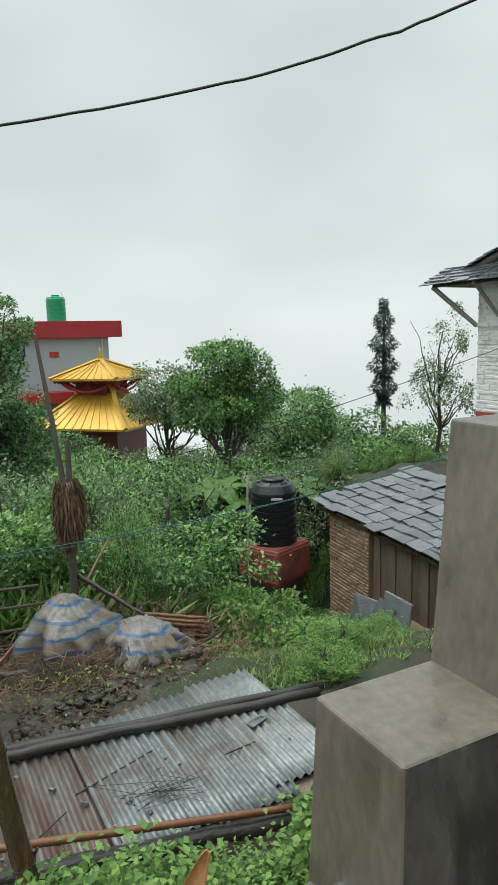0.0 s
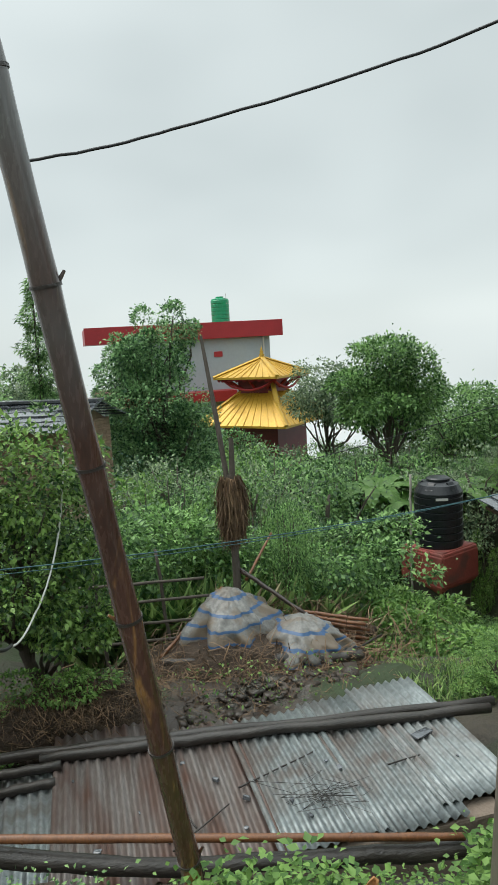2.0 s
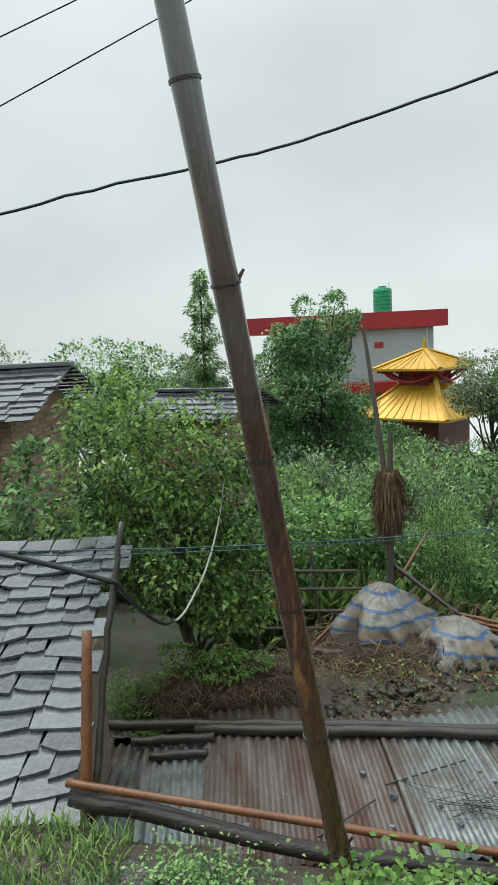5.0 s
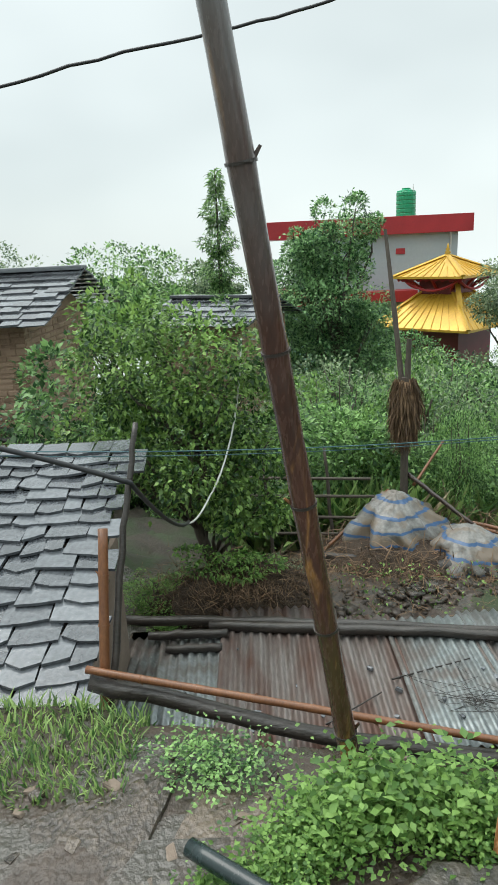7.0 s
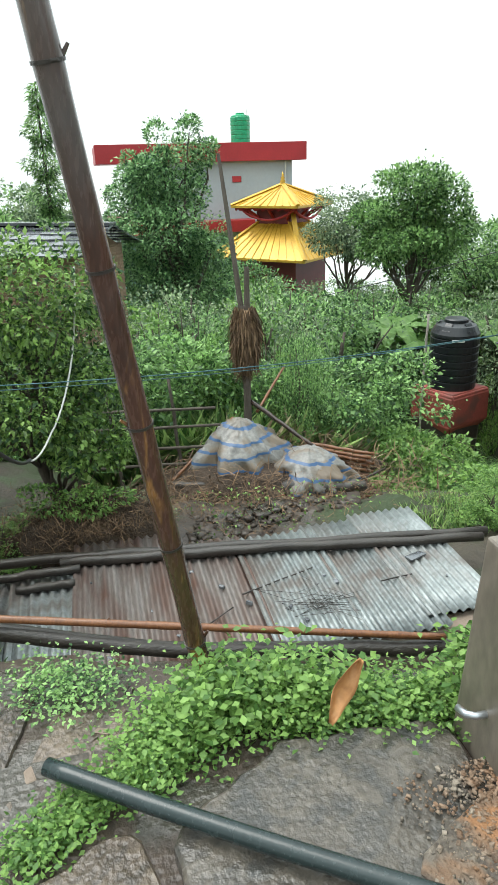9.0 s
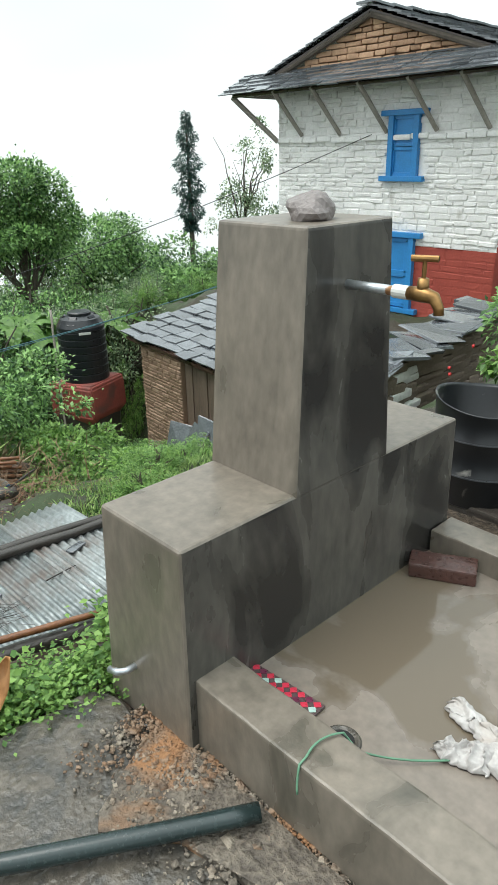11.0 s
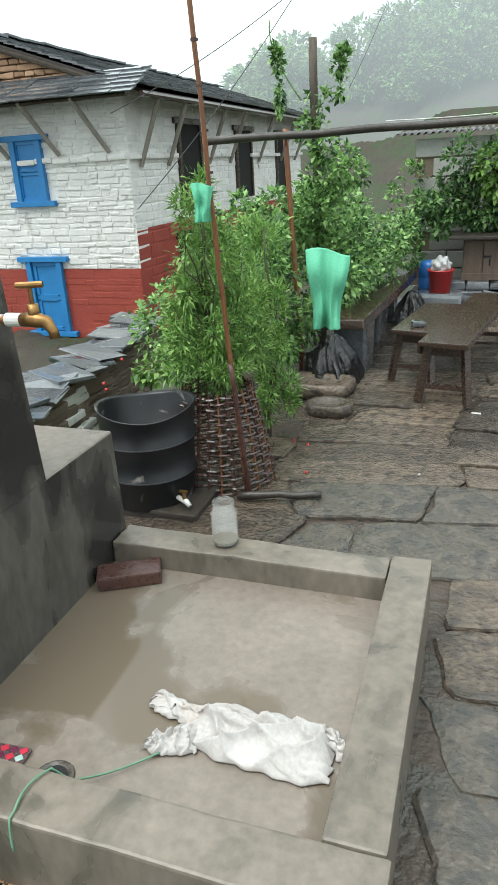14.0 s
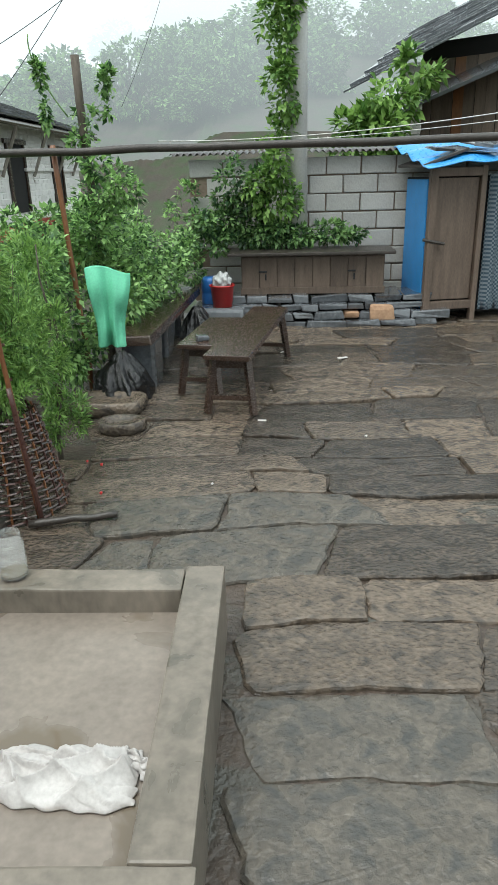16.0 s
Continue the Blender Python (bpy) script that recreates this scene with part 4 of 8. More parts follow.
# ---- brick sheds and houses down the slope ----
def brick_wall(parent, a, b, z0, z1, seed, course=0.068, length=0.2, material=None):
    """A wall from a to b in plan with brick courses on its outer face (to the right of a to b)."""
    a, b = Vector((*a, 0)), Vector((*b, 0))
    d = (b - a)
    ln = d.length
    bm = bmesh.new()
    wall_courses(bm, 0, ln, 0, z1 - z0, course, length, 0.018, rng_of(seed), jit=0.004)
    box(bm, (ln / 2, 0.13, (z1 - z0) / 2), (ln, 0.25, z1 - z0))
    bm.transform(Matrix.Translation((a.x, a.y, z0)) @ Matrix.Rotation(math.atan2(d.y, d.x), 4, "Z"))
    o = part("wall", bm, material or M_BRICK, parent, "courses of mud-mortared brick")
    o["kind"] = "stuff"
    return o


def build_brick_shed():
    t = empty("brick_shed", pose(-7.6, 6.8, -3.5), "small brick shed with board side and slate roof", "shed")
    o = Vector((-7.6, 6.8, -3.5))
    L = lambda x, y, z=0: (x - o.x, y - o.y, z - o.z)
    brick_wall(t, L(-8.95, 5.95)[:2], L(-7.62, 5.82)[:2], -0.35, 1.85, 5)
    brick_wall(t, L(-8.95, 9.0)[:2], L(-8.95, 5.95)[:2], -0.35, 1.8, 6)
    # Near-black slab paints the shade seen between the boards.
    bm = bmesh.new()
    gable_box(bm, *(-7.62 - o.x, -4.9 - o.x, 6.1 - o.y, 6.2 - o.y, -0.2, 1.7))
    part("wall", bm, M_INNERSHADE, t)
    for k in range(14):
        bm = bmesh.new()
        w = 0.19
        box(bm, L(-7.5 + k * w, 5.9 + 0.015 * (k % 2), -2.35), (w - 0.01, 0.025, 1.35), bevel=0.004)
        part("board", bm, M_WOOD, t)
    bm = bmesh.new()
    box(bm, L(-6.3, 5.86, -3.2), (2.7, 0.3, 0.55), bevel=0.02)
    part("sill_wall", bm, M_BRICK, t)
    up = Vector((0.0, 0.985, 0.15)).normalized()
    slate_pieces(t, L(-9.25, 5.78, -1.56), (0.993, -0.01, -0.06), up, 4.4, 2.3, 0.27, 0.36, 22, 0.02, 0.025)
    bm = bmesh.new()
    vs = [Vector(L(-9.2, 5.82, -1.58)), Vector(L(-4.9, 5.76, -1.84)), Vector(L(-4.9, 8.0, -1.50)), Vector(L(-9.2, 8.1, -1.24))]
    f = [bm.verts.new(v) for v in vs] + [bm.verts.new(v - Vector((0, 0, 0.06))) for v in vs]
    bm.faces.new(f[:4]), bm.faces.new(f[7:3:-1])
    for k in range(4):
        bm.faces.new((f[k], f[(k + 1) % 4], f[4 + (k + 1) % 4], f[4 + k]))
    part("roof_boarding", bm, M_DARKWOOD, t)
    return t


build_brick_shed()
for k, (x, y, tilt, turn) in enumerate(((-7.3, 5.35, 66, 10), (-6.85, 5.3, 62, -14), (-6.5, 5.4, 70, 8))):
    bm = bmesh.new()
    box(bm, (0, 0, 0.2), (0.5, 0.03, 0.62), bevel=0.008, jitter=0.05, r=random)
    o = part("leaning_slate", bm, M_SLATE)
    o.matrix_basis = pose(x, y, float(ground_z(x, y)) + 0.28, tilt - 90, 0, turn)
    tagged(o, "large spare slate leaning against the shed", "slate", "leaning slates")


def build_far_house(name, at, size, h, turn, label, seed, rise=0.9, ov=0.5):
    """A brick house with a slate saddle roof, ridge along its x axis."""
    t = empty(name, pose(*at, 0, 0, turn), label, "house")
    w, d = size
    for a, b in (((-w / 2, -d / 2), (w / 2, -d / 2)), ((w / 2, -d / 2), (w / 2, d / 2)), ((w / 2, d / 2), (-w / 2, d / 2)), ((-w / 2, d / 2), (-w / 2, -d / 2))):
        brick_wall(t, a, b, 0, h, seed + int(10 * abs(a[0])), 0.09, 0.3)
    r = rng_of(seed)
    for s in (1, -1):
        bm = bmesh.new()
        half = d / 2 + ov
        up = Vector((0, s * half, rise)).normalized()
        slate_field(bm, (-w / 2 - ov, -s * half, h - 0.08), (1, 0, 0), up, w + 2 * ov, math.hypot(half, rise), 0.26, 0.36, r, 0.025, 0.03)
        o = part("roof_slope", bm, M_SLATE, t)
        o["kind"] = "stuff"
        bm = bmesh.new()
        vs = [bm.verts.new(p) for p in ((s * (w / 2 - 0.05), -d / 2 + 0.1, h - 0.02), (s * (w / 2 - 0.05), d / 2 - 0.1, h - 0.02), (s * (w / 2 - 0.05), 0, h + rise - 0.12))]
        v2 = [bm.verts.new(v.co - Vector((s * 0.2, 0, 0))) for v in vs]
        bm.faces.new(vs), bm.faces.new(v2[::-1])
        for k in range(3):
            bm.faces.new((vs[k], vs[(k + 1) % 3], v2[(k + 1) % 3], v2[k]))
        part("gable", bm, M_BRICK, t)
    bm = bmesh.new()
    box(bm, (0, 0, h + rise - 0.02), (w + 2 * ov, 0.34, 0.08), bevel=0.02)
    part("ridge", bm, M_SLATE, t)
    for z in (1.6, 1.75):
        bm = bmesh.new()
        tube(bm, [(-w / 2 - 0.1, -d / 2 - 0.12, z), (w / 2 + 0.1, -d / 2 - 0.12, z)], 0.05, 7)
        part("wall_pole", bm, M_LOG, t)
    return t


build_far_house("brick_house", (-11.3, -7.05, -2.9), (5.2, 3.4), 3.45, 87, "weathered brick house with slate roof behind the orchard", 31, 0.75, 0.55)
build_far_house("hillside_house", (-16.3, -1.75, -5.2), (2.3, 2.2), 5.0, 60, "small stone house with slate roof among trees", 32, 0.55, 0.4)

# ---- water tank on its red pedestal ----
def build_tank():
    at = (-10.35, 5.56, -4.2)
    p = empty("tank_pedestal", pose(*at, 0, 0, 28), "faded red plastered pedestal on a rough stone pier", "pedestal")
    bm = bmesh.new()
    box(bm, (0, 0, 0.45), (0.95, 0.95, 1.1), bevel=0.08, jitter=0.06, r=random)
    part("stone_pier", bm, M_LOG, p)
    bm = bmesh.new()
    lathe(bm, [(0.50, 0.74), (0.69, 0.96), (0.74, 1.02), (0.75, 1.58), (0.70, 1.64)], 4)
    bmesh.ops.bevel(bm, geom=list(bm.edges), offset=0.025, segments=2, affect="EDGES")
    for v in bm.verts:
        v.co += Vector((noise.noise(v.co * 3), noise.noise(v.co * 3 + Vector((5, 0, 0))), noise.noise(v.co * 4))) * 0.05
    bm.transform(Matrix.Rotation(radians(-52), 4, "Z"))
    part("red_block", bm, M_TANKRED, p)
    t = empty("water_tank", pose(at[0], at[1], at[2] + 1.64), "ribbed black plastic water tank with a lid", "water tank")
    bm = bmesh.new()
    prof = [(0.44, 0.0), (0.455, 0.03)]
    for k in range(7):
        z = 0.06 + k * 0.135
        prof += [(0.455, z), (0.455, z + 0.1), (0.438, z + 0.11), (0.438, z + 0.125)]
    prof += [(0.455, 1.01), (0.45, 1.06), (0.37, 1.20), (0.24, 1.25), (0.0, 1.26)]
    lathe(bm, prof, 36)
    part("body", bm, M_BLACKPLASTIC, t, smooth=False)
    for k in range(5):
        bm = bmesh.new()
        a = k * 2 * math.pi / 5 + 0.3
        box(bm, (0, 0, 0), (0.2, 0.16, 0.05), Matrix.Translation((0.335 * math.cos(a), 0.335 * math.sin(a), 1.175)) @ Matrix.Rotation(a, 4, "Z") @ Matrix.Rotation(radians(48), 4, "Y"), bevel=0.015)
        part("shoulder_panel", bm, M_BLACKPLASTIC, t)
    bm = bmesh.new()
    lathe(bm, [(0.22, 1.235), (0.22, 1.3), (0.19, 1.32), (0.0, 1.325)], 20)
    part("lid", bm, M_BLACKPLASTIC, t)
    bm = bmesh.new()
    for dz, w in ((0.98, 0.22),):
        box(bm, (0.43, -0.17, dz), (0.012, w, 0.045), pose(0, 0, 0, 0, 0, -22), bevel=0.003)
    part("maker_mark", bm, M_WHITEPLASTIC, t)
    q = pole_thing("water_pipe", [(-10.25, 4.95, -4.2), (-10.28, 4.93, -2.9), (-10.42, 5.02, -1.15)], (0.022, 0.022), M_PALEWOOD, "thin pale pipe standing against the tank", "pipe", seg=8)


build_tank()

# ---- temple and painted building ----
def pyramid_roof(parent, name, half, z0, z1, top, ribs, label=""):
    """A square roof with raised seams and hip covers; its corners lie on the axes."""
    bm = bmesh.new()
    c = [Vector((half * math.cos(k * math.pi / 2), half * math.sin(k * math.pi / 2), z0)) for k in range(4)]
    u = [Vector((top * math.cos(k * math.pi / 2), top * math.sin(k * math.pi / 2), z1)) for k in range(4)]
    lo = [bm.verts.new(v) for v in c]
    hi = [bm.verts.new(v) for v in u]
    un = [bm.verts.new(v - Vector((0, 0, 0.09))) for v in c]
    bm.faces.new(hi), bm.faces.new(un[::-1])
    for k in range(4):
        j = (k + 1) % 4
        bm.faces.new((lo[k], lo[j], hi[j], hi[k]))
        bm.faces.new((un[k], un[j], lo[j], lo[k]))
    roof = part(name, bm, M_GOLD, parent, label)
    for k in range(4):
        j = (k + 1) % 4
        for s in range(1, ribs):
            f = s / ribs
            bm = bmesh.new()
            a = c[k].lerp(c[j], f)
            g = 1 - abs(2 * f - 1)
            m = u[k].lerp(u[j], f)
            q = a.lerp(m, max(0.12, g)) if top < 0.3 else a.lerp(m, min(1.0, 0.25 + g * 1.2))
            tube(bm, [a + Vector((0, 0, 0.012)), q + Vector((0, 0, 0.012))], 0.022, 5)
            part("seam", bm, M_GOLD, roof)
        bm = bmesh.new()
        tube(bm, [c[k] + Vector((0, 0, 0.03)), u[k] + Vector((0, 0, 0.03))], 0.1, 6, squash=0.5)
        part("hip_cover", bm, M_GOLD, roof)
    return roof


def build_temple():
    at = (-27.5, 6.95, -9.2)
    t = empty("pagoda_temple", pose(*at), "two-tiered pagoda temple with yellow metal roofs", "temple")
    z = lambda v: v - at[2]
    pyramid_roof(t, "upper_roof", 2.2, z(0.04), z(0.78), 0.06, 9, "upper yellow seamed-metal roof")
    pyramid_roof(t, "lower_roof", 3.1, z(-1.92), z(-0.62), 1.0, 11, "lower yellow seamed-metal roof")
    bm = bmesh.new()
    lathe(bm, [(1.12, z(-0.75)), (1.12, z(0.1))], 4)
    part("upper_storey", bm, M_MAROON, t)
    bm = bmesh.new()
    lathe(bm, [(1.9, 0), (1.9, z(-1.85))], 4)
    part("lower_storey", bm, M_MAROON, t)
    for k in range(4):
        a, b = k * math.pi / 2, (k + 1) * math.pi / 2
        for f in (0.08, 0.5, 0.92):
            bm = bmesh.new()
            p = Vector((math.cos(a), math.sin(a), 0)).lerp(Vector((math.cos(b), math.sin(b), 0)), f)
            tube(bm, [p * 1.08 + Vector((0, 0, z(-0.5))), p * 1.85 + Vector((0, 0, z(0.0)))], 0.06, 6)
            part("strut", bm, M_CRIMSON, t)
        bm = bmesh.new()
        ca, cb = Vector((math.cos(a), math.sin(a), 0)) * 2.05, Vector((math.cos(b), math.sin(b), 0)) * 2.05
        n = 24
        pts = [ca.lerp(cb, i / n) for i in range(n + 1)]
        up = [bm.verts.new(p + Vector((0, 0, z(0.06)))) for p in pts]
        dn = [bm.verts.new(p * 0.985 + Vector((0, 0, z(-0.14) + 0.05 * math.sin(i * 2.1)))) for i, p in enumerate(pts)]
        for i in range(n):
            bm.faces.new((up[i], up[i + 1], dn[i + 1], dn[i]))
        bmesh.ops.solidify(bm, geom=bm.faces[:], thickness=0.02)
        part("valance", bm, M_CRIMSON, t, "pleated crimson cloth valance")
        bm = bmesh.new()
        pts = [ca.lerp(cb, i / 12) * 0.85 + Vector((0, 0, z(-0.1) - 0.42 * 4 * (i / 12) * (1 - i / 12))) for i in range(13)]
        tube(bm, pts, 0.05, 6)
        part("garland", bm, M_CRIMSON, t)
    bm = bmesh.new()
    lathe(bm, [(0.16, z(0.72)), (0.17, z(0.8)), (0.09, z(0.85)), (0.13, z(0.91)), (0.06, z(0.98)), (0.09, z(1.04)), (0.04, z(1.1)), (0.05, z(1.14)), (0.0, z(1.3))], 14)
    part("finial", bm, M_GOLD, t, "golden spire", smooth=True)
    bm = bmesh.new()
    box(bm, (1.5, 0.05, z(-0.55)), (0.05, 0.2, 2.0), pose(0, 0, 0, 0, -30, 0), bevel=0.01)
    part("hanging_banner", bm, M_GOLD, t, "long yellow metal banner")
    return t


build_temple()


def build_painted_house():
    at = (-34.5, 4.2, -9.8)
    t = empty("painted_house", pose(*at, 0, 0, 0), "grey-blue concrete house with a red parapet", "house")
    z = lambda v: v - at[2]
    y = lambda v: v - at[1]
    bm = bmesh.new()
    gable_box(bm, -3.0, 2.85, y(1.2), y(8.55), 0, z(1.75))
    body = part("wall", bm, M_GREYWALL, t)
    bm = bmesh.new()
    gable_box(bm, -3.4, 3.2, y(-0.4), y(9.15), z(1.74), z(2.52))
    part("parapet", bm, M_CRIMSON, t, "crimson roof parapet")
    bm = bmesh.new()
    gable_box(bm, -3.0, 3.9, y(-0.1), y(6.5), z(-1.25), z(-0.75))
    part("canopy", bm, M_CRIMSON, t, "crimson balcony edge")
    bm = bmesh.new()
    gable_box(bm, -3.0, 3.4, y(0.4), y(8.3), 0, z(-1.26))
    part("lower_wall", bm, mat("pale_green_plaster", (0.30, 0.48, 0.42), rough=0.7, var=0.08, scale=0.6, fine=8, bump=0.05), t)
    bm = bmesh.new()
    box(bm, (2.87, y(5.9), z(0.98)), (0.06, 0.42, 0.26), bevel=0.01)
    w = part("vent", bm, M_CRIMSON, t)
    bm = bmesh.new()
    tube(bm, [(2.95, y(8.2), z(2.0)), (2.95, y(8.2), z(-1.2))], 0.04, 6)
    part("drain_pipe", bm, M_WHITEPLASTIC, t)
    q = empty("roof_tank", pose(-33.0, 6.42, 2.52), "bright green plastic water tank on the roof", "water tank")
    bm = bmesh.new()
    prof = []
    for k in range(6):
        prof += [(0.46, 0.02 + k * 0.19), (0.46, 0.15 + k * 0.19), (0.44, 0.17 + k * 0.19)]
    lathe(bm, [(0.44, 0)] + prof + [(0.42, 1.18), (0.2, 1.24), (0.2, 1.3), (0.0, 1.3)], 24)
    part("body", bm, M_GREENTANK, q)
    bm = bmesh.new()
    tube(bm, [(0.36, 0.25, 0.9), (0.36, 0.25, 1.42)], 0.015, 6)
    part("vent_pipe", bm, M_WHITEPLASTIC, q)


build_painted_house()

# ---- compost heap under striped tarpaulins, with its post ----
def stripe_material():
    m = mat("blue_striped_tarpaulin", ((0.085, 0.083, 0.076), (0.28, 0.274, 0.256)), rough=0.45, scale=5, fine=30, bump=0.3, stain=(0.15, 0.115, 0.08), stain_scale=3.2, stain_at=(0.46, 0.6))
    n, l = m.node_tree.nodes, m.node_tree.links
    b = n["Principled BSDF"]
    src = b.inputs["Base Color"].links[0].from_socket
    uv = n.new("ShaderNodeTexCoord")
    w = n.new("ShaderNodeTexWave")
    w.bands_direction = "Z"
    w.inputs["Scale"].default_value, w.inputs["Distortion"].default_value, w.inputs["Detail"].default_value = 2.5, 1.9, 1.6
    l.new(uv.outputs["Object"], w.inputs["Vector"])
    r = n.new("ShaderNodeMapRange")
    r.inputs["From Min"].default_value, r.inputs["From Max"].default_value = 0.87, 0.93
    l.new(w.outputs["Fac"], r.inputs["Value"])
    x = n.new("ShaderNodeMix")
    x.data_type = "RGBA"
    x.inputs[7].default_value = (0.03, 0.085, 0.19, 1)
    l.new(r.outputs["Result"], x.inputs[0]), l.new(src, x.inputs[6]), l.new(x.outputs[2], b.inputs["Base Color"])
    return m


M_TARP = stripe_material()


def draped(name, at, size, seed, material, label, category, turn=0, fold=0.05):
    """A cloth thrown over a mound: a dome with folds that deepen towards its hem."""
    bm = bmesh.new()
    bmesh.ops.create_uvsphere(bm, u_segments=96, v_segments=44, radius=1)
    bmesh.ops.delete(bm, geom=[v for v in bm.verts if v.co.z < -0.12], context="VERTS")
    for v in bm.verts:
        a = math.atan2(v.co.y, v.co.x)
        low = 1 - max(0, v.co.z)
        f = 1 + fold * low * (math.sin(7 * a + seed) + 0.7 * math.sin(13 * a + 2 * seed + 3 * v.co.z)) + 0.26 * noise.noise(v.co * 1.5 + Vector((seed, 0, 0))) + 0.12 * abs(noise.noise(v.co * 4.5 + Vector((0, 0, seed))))
        pleat = abs(math.sin(4.5 * a + 1.3 * seed + 2.2 * v.co.z)) ** 0.5 * 0.26 + abs(math.sin(9 * a - seed + 5 * v.co.z)) ** 0.5 * 0.11
        f += (pleat - 0.2) * min(1.0, 1.6 * low) - 0.3 * max(0.0, v.co.z) ** 2
        rid = 0.07 * abs(noise.noise(v.co * 4 + Vector((0, seed, 0)))) + 0.05 * abs(noise.noise(v.co * 8 + Vector((seed, seed, 0)))) + 0.03 * noise.noise(v.co * 14)
        v.co = Vector((v.co.x * f * size[0], v.co.y * f * size[1], (v.co.z + rid) * size[2]))
    bmesh.ops.solidify(bm, geom=bm.faces[:], thickness=0.006)
    o = part(name, bm, material, smooth=True)
    o.matrix_basis = pose(*at, 0, 0, turn)
    return tagged(o, label, category)


draped("tarpaulin", (-6.45, 0.58, -2.0), (0.5, 0.52, 0.62), 1.3, M_TARP, "heap covered with a white tarpaulin with blue stripes", "tarpaulin", 15, 0.06)
draped("tarpaulin", (-5.95, 1.30, -2.02), (0.42, 0.5, 0.40), 4.7, M_TARP, "smaller heap under a white blue-striped sack", "tarpaulin", -60, 0.08)
draped("compost_mound", (-6.25, 0.75, -2.26), (1.0, 1.3, 0.48), 2.1, M_COMPOST, "heap of rotting dark straw and compost", "compost heap", 0, 0.05)


def straw_stuff(name, centre, spread, n, length, seed, label, material=None):
    r = rng_of(seed)
    p = np.array(centre) + r.normal(0, 1, (n, 3)) * np.array(spread)
    d = r.normal(0, 1, (n, 3)) * np.array((1, 1, 0.5))
    v, f = leaf_arrays(p, length * r.uniform(0.5, 1.3, n), d, r, BLADE * np.array((0.35, 1, 1)), BLADE_F[:3])
    return tagged(raw(name, v, f, material or M_STRAW), label, "straw", kind="stuff")


straw_stuff("loose_straw", (-5.95, 0.8, -2.02), (0.42, 0.7, 0.10), 4200, 0.3, 61, "loose brown straw strewn over the heap")
for k, (y0, y1, x, z, rad) in enumerate(((-0.25, 1.1, -5.75, -2.26, 0.075), (0.25, 1.75, -5.62, -2.28, 0.085), (-0.3, 0.9, -5.9, -2.12, 0.05), (0.85, 1.8, -5.55, -2.13, 0.08), (-0.2, 1.2, -5.5, -2.38, 0.05))):
    pole_thing("old_log", [(x - 0.1, y0, z + 0.2), (x, (y0 + y1) / 2, z + 0.18), (x + 0.12, y1, z + 0.2)], (rad, rad * 0.85), M_LOG, "blackened log lying at the heap's edge", "log", group="heap logs")
for k, (a, b, rad, m) in enumerate((((-6.2, -0.35, -2.0), (-6.7, 0.55, -1.42), 0.022, M_CANE), ((-6.05, -0.3, -2.15), (-6.5, 0.1, -1.75), 0.02, M_BAMBOO), ((-6.9, 0.82, -1.3), (-6.3, 1.5, -1.78), 0.03, M_DARKWOOD), ((-6.9, 0.9, -1.45), (-7.6, 1.45, -1.1), 0.02, M_CANE),
                                     ((-5.4, 1.1, -2.3), (-5.85, 1.45, -1.9), 0.012, M_CANE), ((-5.5, 0.4, -2.2), (-5.7, 1.4, -1.95), 0.011, M_CANE), ((-5.3, -0.2, -2.35), (-5.5, 0.9, -2.2), 0.014, M_CANE), ((-5.2, -0.1, -2.2), (-5.25, -0.05, -2.45), 0.03, M_CANE))):
    pole_thing("loose_stick", [a, b], (rad, rad * 0.8), m, "loose stick leaning on the heap", "stick", seg=8, group="heap sticks")
for k in range(9):
    z = -2.05 + 0.055 * k * 0.7
    pole_thing("firewood_stick", [(-6.4, 1.35 + 0.03 * (k % 3), z), (-5.95 + 0.02 * (k % 2), 2.02 + 0.05 * (k % 3), z - 0.05)], (0.022, 0.02), M_CANE, "reddish split firewood stick in a stack", "firewood", seg=7, group="firewood stack")


for k in range(26):
    rs = rng_of(700 + k)
    c = Vector((rs.uniform(-6.1, -5.35), rs.uniform(-0.4, 1.9), rs.uniform(-2.2, -2.0)))
    d = Vector((rs.normal(0, 0.5), rs.normal(0, 1), rs.normal(0, 0.12))).normalized() * rs.uniform(0.2, 0.5)
    pole_thing("loose_stick", [c - d, c + d], (0.015, 0.009), (M_DARKWOOD, M_CANE, M_LOG)[k % 3], "thin dark stick strewn over the heap", "stick", seg=6, group="heap sticks")


